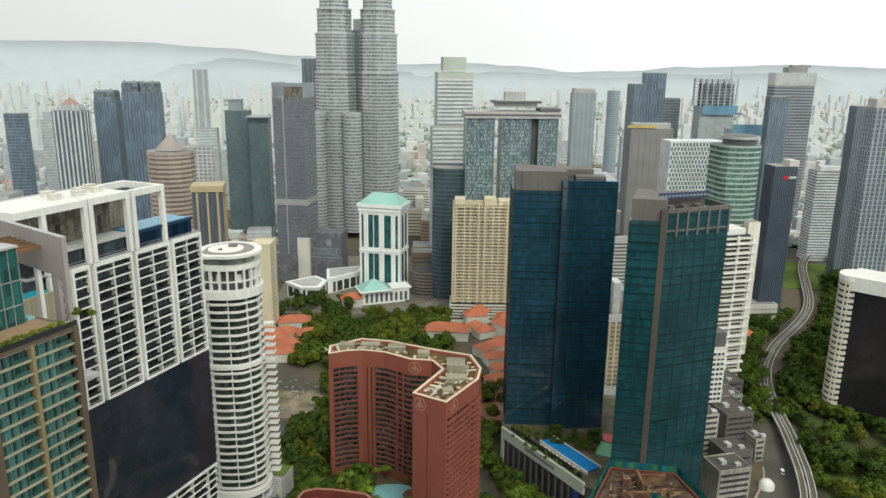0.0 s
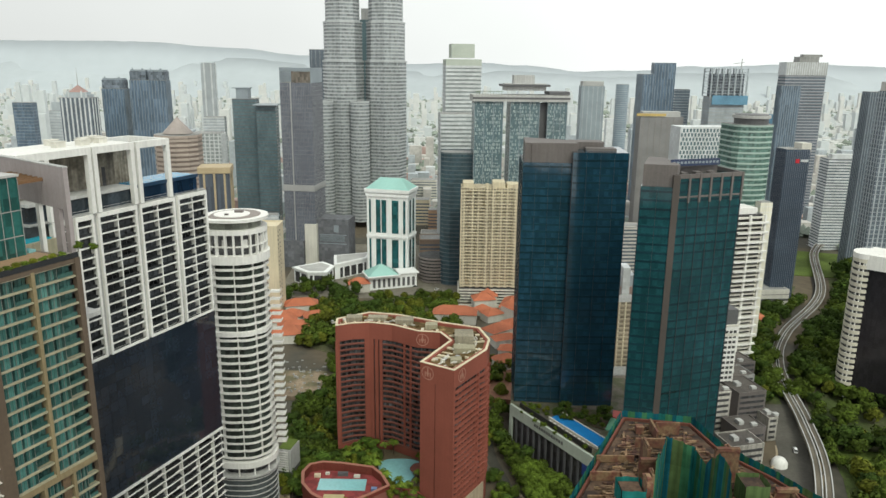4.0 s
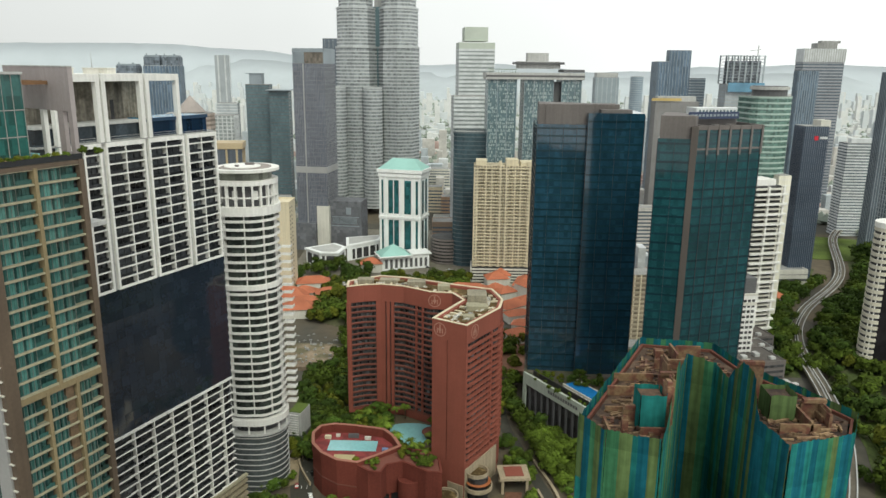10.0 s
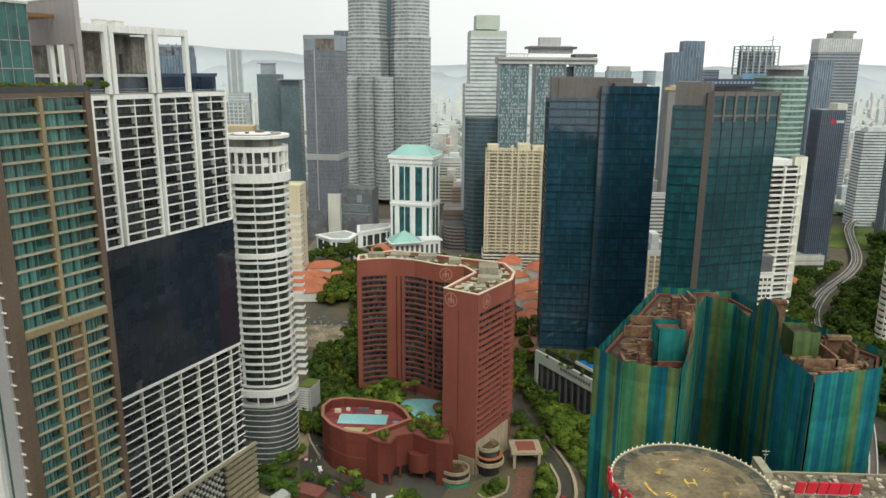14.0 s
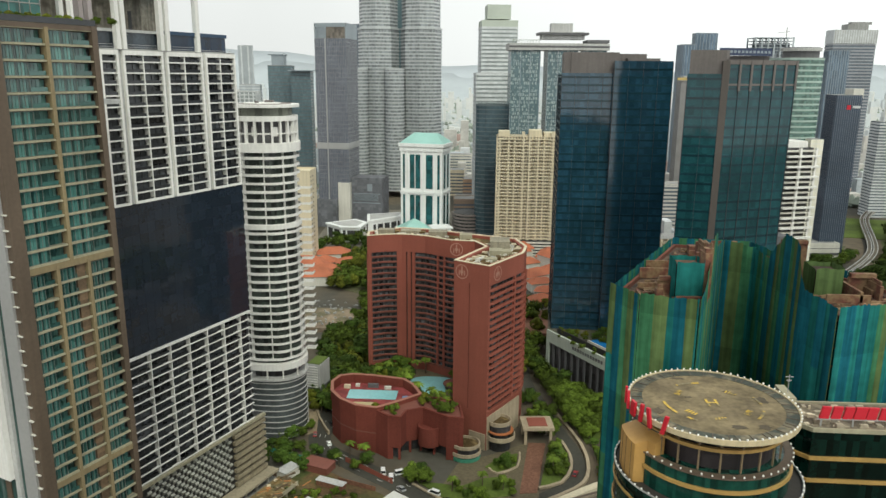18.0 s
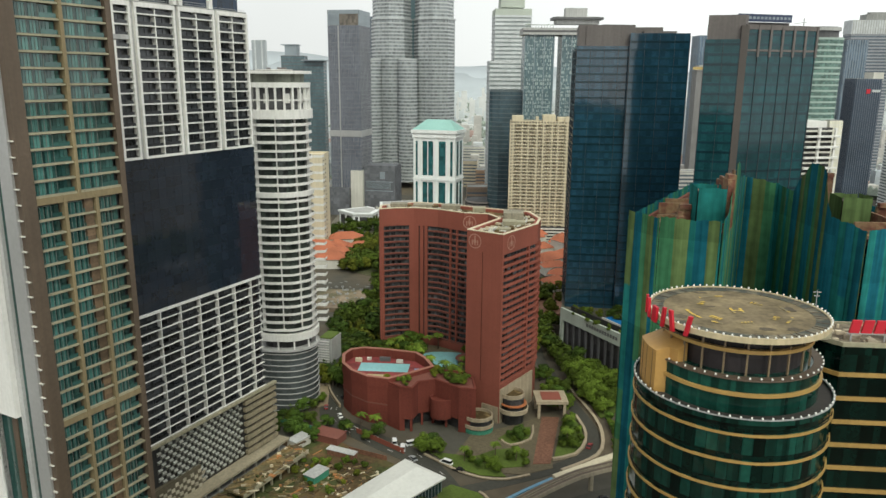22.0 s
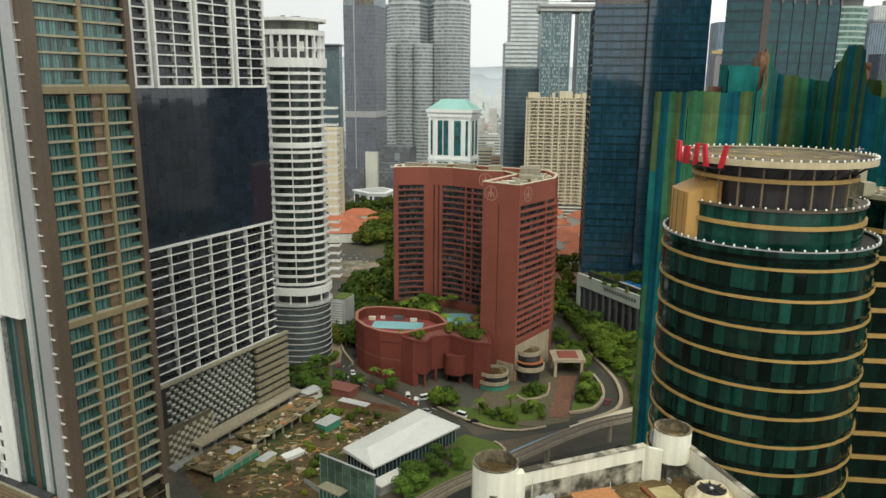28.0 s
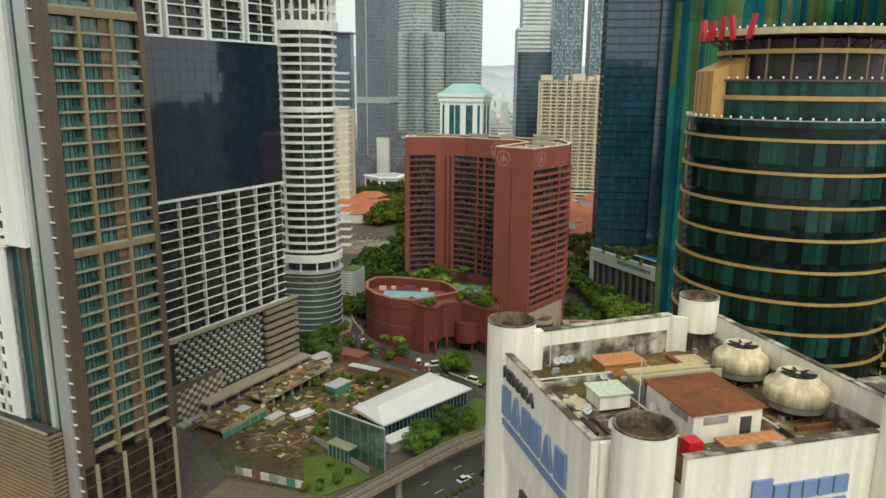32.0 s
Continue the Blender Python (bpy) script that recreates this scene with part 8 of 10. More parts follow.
for x, y, k, s in ((-97, 303, 1, 0.6), (-90, 297, 0, 0.55), (-83.5, 295, 1, 0.65), (-79, 299, 0, 0.5), (-77, 305, 3, 0.6), (-104, 302, 0, 0.55), (-93, 300, 2, 0.45), (-72, 350, 0, 0.7)):
    tree(x, y, k, s)
scatter([(-35, 200), (-29, 196), (-14, 218), (-20, 224)], 9, (1, 1), 0.55, 0.7, 14, 3.8)
scatter([(-72, 208), (-60, 196), (-60, 226), (-66, 238)], 8, (0, 3, 2), 0.25, 0.4, 15, 4)
scatter([(-84, 264), (-60, 258), (-42, 248), (-52, 228), (-72, 238)], 20, (2, 0, 3), 0.22, 0.42, 44, 3)
scatter([(25, 302), (33, 300), (34, 322), (27, 346), (22, 346)], 12, (0, 1, 0), 0.5, 0.8, 45, 3.4)
scatter([(-64, 176), (-54, 172), (-44, 182), (-52, 192)], 6, (2, 3), 0.25, 0.4, 29, 3)
scatter([(214, 335), (300, 320), (310, 400), (262, 432), (240, 450), (224, 400)], 44, (0, 1, 2, 0), 0.9, 1.35, 16, 7)
scatter([(236, 452), (252, 440), (300, 500), (345, 560), (420, 690), (408, 745), (345, 622), (282, 540), (244, 480)], 88, (0, 1, 0, 4), 0.95, 1.4, 17, 7)
scatter([(188, 470), (214, 430), (222, 480), (250, 540), (310, 632), (280, 650), (215, 580)], 62, (0, 1, 0), 0.8, 1.25, 18, 7)
scatter([(176, 440), (200, 440), (206, 470), (180, 475)], 7, (1, 0), 0.6, 0.9, 19, 5)
scatter([(197, 414), (208, 412), (217, 440), (202, 448)], 12, (0, 1, 2), 0.6, 0.95, 41, 4)
scatter([(196, 300), (216, 340), (222, 380), (300, 380), (290, 300)], 50, (0, 2, 0, 1), 0.9, 1.4, 42, 6)
scatter([(-88, 380), (-58, 372), (-56, 430), (-58, 470), (-30, 460), (-20, 560), (-100, 580), (-96, 505), (-64, 480)], 60, (0, 2, 2, 0), 0.9, 1.35, 43, 6.5)
scatter([(395, 690), (420, 700), (440, 760), (425, 770)], 8, (1, 0), 1.0, 1.5, 20, 7)
scatter([(58, 364), (84, 352), (92, 372), (64, 379)], 26, (3, 0, 1), 0.3, 0.5, 21, 2.4, 28.2)
scatter([(40, 378), (50, 364), (60, 368), (62, 380)], 10, (3, 0, 2), 0.25, 0.45, 38, 2.4, 28.2)
scatter([(38, 374), (46, 360), (70, 326), (74, 329), (48, 372)], 10, (3, 0), 0.25, 0.4, 22, 3.0, 28.2)
scatter([(-85, 160), (-84, 148), (-76, 166), (-79, 172)], 2, (3,), 0.25, 0.3, 23, 2, 173)


# ---- palms round the pool ----
def frond_mesh(seed):
    rng = random.Random(seed)
    g = Geo()
    for k in range(13):
        a = 2 * math.pi * k / 13 + rng.uniform(-0.2, 0.2)
        rise = rng.uniform(0.1, 0.9)
        P = [Vector((math.cos(a) * 2.6 * u, math.sin(a) * 2.6 * u, rise * u * 1.4 - 1.6 * u * u)) for u in (0, 0.3, 0.6, 0.85, 1.0)]
        side = Vector((-math.sin(a), math.cos(a), 0))
        n = len(g.v)
        for u, p in zip((0.12, 0.42, 0.46, 0.3, 0.05), P):
            g.v += [tuple(p - side * u + Vector((0, 0, -u * 0.5))), tuple(p), tuple(p + side * u + Vector((0, 0, -u * 0.5)))]
        for i in range(4):
            q = n + 3 * i
            g.f += [(q, q + 1, q + 4, q + 3), (q + 1, q + 2, q + 5, q + 4)]
    return g.mesh("fronds", LEAF_A)


PALM = [(frond_mesh(k), Geo().tube([(0, 0, -0.3), (0.15, 0.1, 3), (0.3, 0.1, 6.5)], [0.26, 0.18, 0.14], 7).mesh("trunk", BARK)) for k in range(3)]


def palm(x, y, z, s, k):
    t = thing("palm_tree", "slender palm with drooping green fronds", "palm", x, y, z, (x * 37 + y * 11) % 360, group="hotel palms")
    put("trunk", PALM[k % 3][1], t, scale=(s, s, s))
    put("fronds", PALM[k % 3][0], t, 0.3 * s, 0.1 * s, 6.5 * s, scale=(s, s, s))


for k, (x, y, z) in enumerate(((-31, 316, 18), (-28, 312, 18), (-22, 308, 18), (-17, 306, 18), (-14, 310, 18), (-33, 322, 18), (-35, 330, 18), (-13, 316, 18), (-10, 331, 18), (-27, 342, 18), (-32, 340, 18), (-18, 304, 18), (-40, 330, 18), (-45, 336, 18), (-50, 331, 18),
                               (-20, 296, 23.4), (-14, 292, 23.4), (-48, 279, 4.1), (-55, 282, 4.1), (2, 262, 4.2), (10, 260, 4.2), (31, 274, 4.2), (33, 286, 4.2), (-10, 258, 4.2), (-58, 274, 4.1), (-76, 322, 4.1), (-75, 331, 4.1))):
    palm(x, y, z, 0.85 + 0.12 * ((k * 7) % 4), k)

# ---- stand the trees: the nearest singly, the rest as one wood ----
AVENUE = [(150, 318), (184, 318), (204, 349), (211, 372), (216, 396), (224, 424), (198, 424), (188, 388), (171, 349)]
PLANTED = [q for q in PLANTED if not within(q[0], q[1], AVENUE)]
PLANTED.sort(key=lambda q: q[0] ** 2 + q[1] ** 2)
for x, y, z, k, s, yaw in PLANTED[:270]:
    t = thing("tree", LABELS[k], "tree", x, y, z, yaw, group="street trees")
    put("trunk", KINDS[k][1], t, scale=(s, s, s))
    put("crown", KINDS[k][0], t, scale=(s, s, s))
far_v, far_f, far_m = [], [], []
base_far = 0
SPARSE = []
for k, (m, r, h, n, lb) in enumerate(((LEAF_A, 5.5, 10, 700, 13), (LEAF_B, 5.2, 11, 700, 14), (LEAF_C, 5.0, 9, 640, 12), (LEAF_A, 4.4, 8.5, 560, 11), (LEAF_B, 6.4, 12, 800, 15))):
    me = leaf_crown(50 + k, r, h, n, lb, 0.9, m)
    SPARSE.append((np.array([v.co for v in me.vertices]), np.array([q.vector for q in me.corner_normals])))
far_n = []
for x, y, z, k, s, yaw in PLANTED[270:]:
    V = SPARSE[k][0] * s
    Q = SPARSE[k][1]
    c, q = math.cos(radians(yaw)), math.sin(radians(yaw))
    W = np.stack([V[:, 0] * c - V[:, 1] * q + x, V[:, 0] * q + V[:, 1] * c + y, V[:, 2] + z], 1)
    far_v.append(W)
    far_n.append(np.stack([Q[:, 0] * c - Q[:, 1] * q, Q[:, 0] * q + Q[:, 1] * c, Q[:, 2]], 1))
    n4 = len(W) // 4
    far_f.append(np.arange(n4 * 4).reshape(n4, 4) + base_far)
    far_m += [{0: 0, 1: 1, 2: 2, 3: 0, 4: 1}[k]] * n4
    base_far += len(W)
wood = bpy.data.meshes.new("park_woods")
wood.from_pydata(np.concatenate(far_v).tolist(), [], np.concatenate(far_f).tolist())
for m in (LEAF_A, LEAF_B, LEAF_C):
    wood.materials.append(m)
wood.polygons.foreach_set("material_index", far_m)
wood.polygons.foreach_set("use_smooth", [True] * len(far_m))
wood.update()
wood.normals_split_custom_set_from_vertices(np.concatenate(far_n).tolist())
tagged(new("park_woods", wood), "dense green park trees beyond the towers", "trees", kind="stuff")

for k in range(10):
    q = Matrix.Translation((-81.4, 154.0, 0)) @ Euler((0, 0, radians(YAW_L))).to_matrix().to_4x4() @ Vector((-22 + k * 2.1, 0.65 + 0.2 * (k % 3), 173.9))
    t = thing("shrub", "leafy green shrub in the roof terrace planter", "shrub", q.x, q.y, q.z - 0.25, k * 47, group="terrace shrubs")
    put("foliage", KINDS[3 if k % 2 else 2][0], t, 0, 0, -0.5, scale=(0.24, 0.24, 0.2))

# ---- middle distance ----
# Slate glass in this section is lifted, with distance haze in its colour.
gt_ = tower("grey_office_tower", "tall grey glass office tower with an open steel crown", -144, 722, -8, rect(31, 34), 16, 195.6, 4.0, mat("slate_office_glass", (0.135, 0.147, 0.18), 0.2, var=0.12, cells=(1.2, 1.2, 4), cellvar=0.18, bump=0), band=(0.35, 0.1, mat("slate_band", (0.20, 0.205, 0.225), 0.5, var=0.1)), piers=(1.75, 0.18, 0.22, mat("slate_mullion", (0.25, 0.255, 0.275), 0.45, var=0.1)))
part("corner_post", Geo().box(-5.4, -4.4, -17.8, -16.8, 0, 179.4), STEEL, gt_)
pieces("crown_frame", ((-15.5, 15.5, -17, -16.4, 190, 193.5), (-15.5, -14.7, -17, 17, 179.7, 193.5), (14.7, 15.5, -17, 17, 179.7, 193.5)), STEELBLUE, gt_)
part("crown_screen", Geo().box(-4, 14.7, -16.6, -16, 179.7, 190), mat("bronze_crown_screen", (0.14, 0.12, 0.10), 0.4, var=0.3, cells=(2, 2, 3), cellvar=0.4), gt_)
part("belt", Geo().ring(grow(rect(31, 34), 0.5), rect(31, 34), 76.5, 82.5), STEEL, gt_)
pieces("podium", ((-20, 4, -22, -17, 0, 27), (17, 48, -14, 10, 0, 49)), mat("slate_podium_stone", (0.13, 0.135, 0.15), 0.6, var=0.2, cells=(3, 3, 3), cellvar=0.25), gt_, "dark slate podium")
sl = Geo()
for i in range(7):
    sl.box(19, 44, -14.4, -14, 26.6 + i * 0.9, 27.0 + i * 0.9)
part("louvre_screen", sl, STEELBLUE, gt_)
part("blank_slab", Geo().box(4.6, 16.8, -18.5, -13.5, 0, 44), OFFWHITE, gt_, "pale blank lift slab")
pieces("podium_window", ((18, 46, -14.3, -14, 24, 24.8), (18, 46, -14.3, -14, 33, 33.8), (33, 38, -14.3, -14, 36, 43)), STEELBLUE, gt_)

STONEWHITE = mat("bright_white_stone", (0.84, 0.855, 0.85), 0.7, var=0.05, streak=0.1)
wg = thing("bank_tower", "white stone tower with tall teal windows and a mint green roof", "building", -53.5, 672, 16, -14)
part("body", Geo().box(-21.5, 21.5, -13.5, 13.5, 0, 84), STONEWHITE, wg)
tg = mat("tall_teal_window", (0.02, 0.10, 0.11), 0.12, var=0.2, cells=(3, 3, 3.8), cellvar=0.35, bump=0)
for x0, x1 in ((-19.4, -17.4), (-12.2, -7.2), (-6.3, -1.2), (4.6, 11.6), (16.4, 18.8)):
    part("tall_window", Geo().box(x0, x1, -13.62, -13.4, 8, 40), tg, wg)
    part("tall_window", Geo().box(x0, x1, -13.62, -13.4, 46, 77), tg, wg)
for x in (-20.6, -15.2, 1.7, 14.2, 20.4):
    part("pilaster", Geo().box(x - 0.9, x + 0.9, -14.4, -13.4, 0, 80), STONEWHITE, wg)
for x in (21.5,):
    for y0 in (-9, 2):
        part("tall_window", Geo().box(x - 0.1, x + 0.12, y0, y0 + 6, 46, 77), tg, wg)
        part("tall_window", Geo().box(x - 0.1, x + 0.12, y0, y0 + 6, 8, 40), tg, wg)
pieces("cornice", ((-22.6, 22.6, -14.8, 14.8, 80, 83), (-23.6, 23.6, -15.8, 15.8, 84, 87), (-22.2, 22.2, -14.5, 14.5, 41.5, 43.5)), STONEWHITE, wg)
hr = Geo()
hr.v += [(-22.5, -15, 87), (22.5, -15, 87), (22.5, 15, 87), (-22.5, 15, 87), (-12, -3, 95.5), (12, -3, 95.5), (12, 3, 95.5), (-12, 3, 95.5)]
hr.f += [(0, 1, 5, 4), (1, 2, 6, 5), (2, 3, 7, 6), (3, 0, 4, 7), (4, 5, 6, 7)]
part("hip_roof", hr, MINT, wg, "mint green hipped roof")
wg.scale = (0.92, 0.92, 1.0)
an = thing("bank_annex", "low white arcaded annex with a mint green pyramid roof", "building", -52, 643, 16, 20)
part("hall_wall", Geo().box(-22, 22, -8, 8, 0, 13), STONEWHITE, an)
pyr = Geo()
pyr.v += [(-24, -12, 14), (4, -12, 14), (4, 9, 14), (-24, 9, 14), (-10, -2, 23)]
pyr.f += [(0, 1, 4), (1, 2, 4), (2, 3, 4), (3, 0, 4)]
part("pyramid_roof", pyr, MINT, an, "mint green pyramid roof")
pieces("eave", ((-25, 5, -13, 10, 13, 14), (4, 24, -9, 9, 13, 14)), STONEWHITE, an)
aw = Geo().box(-1.2, 1.2, -8.1, -7.9, 2, 10).mesh("arcade_window", DGREY)
for k in range(9):
    put("arcade_window", aw, an, -18 + k * 4.6)
ar = thing("arcade_wing", "long low white colonnaded wing", "building", 0, 0, 16)
PVP = [(-144, 654), (-127.5, 637), (-110, 638), (-107, 660), (-120, 674)]
WGP = [(-106.8, 661), (-103, 663), (-79, 687), (-77, 708), (-112, 694)]
part("pavilion_wall", Geo().prism(grow(PVP, -0.5), 0, 12.6), STONEWHITE, ar)
part("pavilion_roof", Geo().prism(grow(PVP, 0.6), 12.6, 14.0), STONEWHITE, ar)
part("pavilion_terrace", Geo().prism(grow(PVP, -3.5), 14.0, 14.3), LGREY, ar)
part("wing_wall", Geo().prism(grow(WGP, -0.4), 0, 13.4), STONEWHITE, ar)
part("wing_roof", Geo().prism(grow(WGP, 0.3), 13.4, 15.2), STONEWHITE, ar)
part("wing_terrace", Geo().prism(grow(WGP, -2.5), 15.2, 15.5), LGREY, ar)
for p0, p1, spans in ((PVP[0], PVP[1], ((3, 10), (13, 21))), (PVP[1], PVP[2], ((2, 4.5), (6, 14), (15, 17))), (PVP[2], PVP[3], ((3, 8), (11, 17))), (WGP[1], WGP[2], ((2, 5), (7, 13), (15, 21), (23, 29), (31, 33)))):
    for a, b in spans:
        part("opening", Geo().obox(p0, p1, a, b, -0.6, -0.3, 1, 10.6), DARKROOM, ar)

cr = thing("condominium", "cream rendered condominium slab with balcony columns", "building", 34.5, 612, 16, 0)
# Recess wall: balcony shade is put into a darker cream.
part("body", Geo().box(-24.5, 24.5, -9, 12, 0, 99), mat("cream_shadow_wall", (0.46, 0.40, 0.29), 0.8, var=0.12, cells=(1.6, 1.6, 2.75), cellvar=0.3), cr)
for x, w in ((-22.5, 4), (-15, 2.6), (-9.5, 3.2), (-3, 2.4), (3, 2.4), (9, 3.2), (14.6, 2.6), (21.8, 4.4)):
    part("bay", Geo().box(x - w / 2, x + w / 2, -10.6, -8.9, 0, 97 + (6 if abs(x) in (3, 21.8) else 0)), CREAM, cr)
cbl = Geo().box(-24.8, -16.5, -10.95, -8.9, 0, 0.8).box(-16.5, -5.0, -11.2, -8.9, 0, 0.8).box(-5.0, 4.6, -10.7, -8.9, 0, 0.8).box(4.6, 16.2, -11.2, -8.9, 0, 0.8).box(16.2, 24.8, -10.95, -8.9, 0, 0.8).mesh("balcony_slab", CREAM)
cwn = Geo()
for k in range(20):
    cwn.box(-23.6 + k * 2.4, -22.4 + k * 2.4, -10.75, -10.5, 0.9, 2.1)
cwm = cwn.mesh("ribbon_glazing", mat("shaded_condo_glass", (0.22, 0.20, 0.16), 0.3, var=0.2, rand=0.3, bump=0))
for i in range(31):
    put("balcony_slab", cbl, cr, 0, 0, 14 + i * 2.75)
    tagged(put("ribbon_glazing", cwm, cr, 0, 0, 14 + i * 2.75), kind="stuff")
cpb = Geo().box(-26, 27, -14, 12, 0, 1.2).mesh("car_park_slab", OFFWHITE)
for i in range(5):
    put("car_park_slab", cpb, cr, 0, 0, 0.5 + i * 2.6)
part("car_park_core", Geo().box(-25, 26, -13, 11, 0, 13), DARKROOM, cr)
pieces("roof_house", ((-23, -14, -8, 8, 99, 103), (2, 12, -8, 6, 99, 104), (14, 24, -8, 8, 99, 102)), CREAM, cr)
part("street_wall", Geo().box(-32, 34, -26, -25, -2, 2.5), OFFWHITE, cr)

dr = tower("round_glass_tower", "dark blue glass tower with a rounded corner", 8, 662, 0, [(-16, -6), (-13, -11), (-7, -14), (4, -14), (14, -14), (14, 16), (-16, 16)], 16, 137, 3.8, mat("deep_slate_glass", (0.05, 0.085, 0.105), 0.2, var=0.15, cells=(2, 2, 3.8), cellvar=0.2, bump=0), band=(0.7, 0.15, mat("slate_stripe", (0.10, 0.13, 0.14), 0.5, var=0.1)), parapet=1.5)
brd = Geo().ring(circle(15.6, 32), circle(14.4, 32), 0, 1.5).mesh("car_park_ring", mat("brown_grey_concrete", (0.24, 0.21, 0.20), 0.85, var=0.15, streak=0.2))
cpk = thing("round_car_park", "round tiered brown-grey car park", "car park", -13, 668, 16)
part("core", Geo().prism(circle(14.6, 32), 0, 24), DARKROOM, cpk)
tower("office_block", "cream low-rise office block with ribbon windows", -38, 915, 0, rect(27, 18), 16, 48, 4.0, GREYGLASS, band=(2.2, 0.2, CREAM))
tower("office_block", "peach rendered low-rise office block", -16, 890, 0, rect(18, 16), 16, 40, 4.0, GREYGLASS, band=(2.4, 0.2, mat("peach_render", (0.50, 0.33, 0.22), 0.85, var=0.1)))
tower("office_block", "white low-rise office block", -36, 1040, 0, rect(36, 20), 16, 54, 4.0, GREYGLASS, band=(2.4, 0.2, OFFWHITE))
for i in range(8):
    put("car_park_ring", brd, cpk, 0, 0, 0.5 + i * 3.1)

# curtain-wall hotel of three slabs under one roof beam
gw = thing("hotel_tower", "green-grey glass hotel of three slabs joined by a roof beam", "skyscraper", 60, 650, 16, 4)
wpan = mat("white_facade_chip", (0.36, 0.43, 0.43), 0.5, var=0.05, rand=0.1)
rngw = random.Random(77)
for x0, x1 in ((-40, -15.5), (-9, 16), (23, 40)):
    part("glass_slab", Geo().box(x0, x1, -11, 14, 0, 168), GREENGREY, gw)
    for r in range(52):
        g = Geo()
        x = x0 + 0.6
        while x < x1 - 2:
            w = rngw.choice([0.4, 0.6, 0.9])
            if rngw.random() < 0.62:
                g.box(x, x + w, -11.2, -10.9, 0.3, rngw.choice([1.4, 2.6, 2.6]))
            x += w + rngw.uniform(0.3, 0.9)
        tagged(put("panel_patchwork", g.mesh("panel_patchwork", wpan), gw, 0, 0, 4 + r * 3.15), kind="stuff")
    k = Geo()
    for i in range(4):
        x = x0 + (x1 - x0) * i / 3
        k.box(x - 0.2, x + 0.2, -11.4, -10.9, 0, 168)
    part("fin_set", k, STEELBLUE, gw, kind="stuff")
part("gap_wall", Geo().box(16, 23, -6, 14, 0, 166), DGREY, gw)
part("roof_beam", Geo().box(-42, 42, -13, 15, 168, 173.5), LGREY, gw)
part("beam_slot", Geo().box(-42, 42, -13.15, -12.9, 170, 171.6), DGREY, gw)
pieces("roof_house", ((-14, 22, -6, 8, 177, 183), (-6, 12, -4, 6, 183, 190)), LGREY, gw, "roof restaurant with a projecting slab")
pieces("roof_slab", ((-17, 25, -9, 10, 180.5, 182.4), (24, 42, -11, 12, 174, 176.5)), DGREY, gw)
palm = Geo()
for k in range(10):
    x = -38 + k * 2.4
    palm.tube([(x, -6, 173.5), (x, -6, 176)], 0.15, 5)
    for q in range(6):
        a = q * 1.05
        palm.quad((x, -6, 176), (x + 1.2 * math.cos(a) - 0.2, -6 + 1.2 * math.sin(a), 176.6), (x + 1.9 * math.cos(a), -6 + 1.9 * math.sin(a), 175.8), (x + 1.2 * math.cos(a) + 0.2, -6 + 1.2 * math.sin(a) + 0.2, 176.5))
part("roof_palms", palm, LEAF_B, gw, "row of roof palms")
mb = tower("striped_office_tower", "white office tower with horizontal window stripes", 12, 826, 6, rect(38, 36), 18, 213, 4.2, STRIPEGLASS, band=(2.3, 0.4, PALE))
part("top_box", Geo().box(-13, 12, -14, 14, 203, 217.5).box(-19.2, 19.2, -18.2, 18.2, 195, 201.5), mat("pale_green_top", (0.46, 0.50, 0.44), 0.7, var=0.08), mb, "pale green roof box")
mb2 = tower("striped_office_block", "lower white striped office block", 14, 770, 6, rect(50, 30), 16, 165, 4.2, STRIPEGLASS, band=(2.3, 0.4, PALE))

# twin towers


def star(r, n=48):
    out = []
    for i in range(n):
        a = 2 * math.pi * i / n
        k = 1.0 + 0.045 * math.cos(8 * a) + 0.02 * math.cos(16 * a)
        out.append((r * k * math.cos(a), r * k * math.sin(a)))
    return out


TWG = mat("twin_tower_glass", (0.265, 0.285, 0.295), 0.25, var=0.12, cells=(1.7, 1.7, 4.05), cellvar=0.35, bump=0)
TWS = mat("twin_tower_steel", (0.48, 0.50, 0.505), 0.45, metal=0.15, var=0.06)


def twin(x, y, label):
    t = thing("twin_tower", label, "skyscraper", x, y, 24)
    levels = [(0, 193, 23.2), (193, 238, 21.6), (238, 266, 19.2), (266, 300, 16.2), (300, 335, 12.5), (335, 365, 8.0)]
    for z0, z1, r in levels:
        part("glass_shaft", Geo().prism(star(r), z0, z1), TWG, t)
        me = Geo().ring(star(r + 0.55), star(r - 0.4), 0, 1.55).mesh("steel_band", TWS)
        n = int((z1 - z0) / 4.05)
        for i in range(n):
            put("steel_band", me, t, 0, 0, z0 + i * 4.05)
        part("ledge", Geo().ring(star(r + 1.0), star(r - 0.5), z1 - 1.8, z1), TWS, t)
    part("spire", Geo().tube([(0, 0, 365), (0, 0, 425)], [3, 0.3], 8), TWS, t)
    return t


twin(-131, 918, "stepped steel-banded twin skyscraper beside its pair")
twin(-79, 918, "stepped steel-banded twin skyscraper beside its pair")
for x in (-108.5, -152):
    b = tower("tower_annex", "round steel-banded annex beside the twin skyscraper", x, 893, 0, circle(11.5, 28), 24, 168, 4.05, TWG, band=(1.55, 0.4, TWS), parapet=2)
slot = tower("slot_glass_tower", "slim teal glass tower behind the twin skyscrapers", -106, 990, 0, rect(24, 20), 24, 268, 5, mat("slot_teal_glass", (0.16, 0.24, 0.26), 0.25, var=0.1), piers=(6, 0.8, 0.3, STEELBLUE), crown=(14, 2, LGREY))
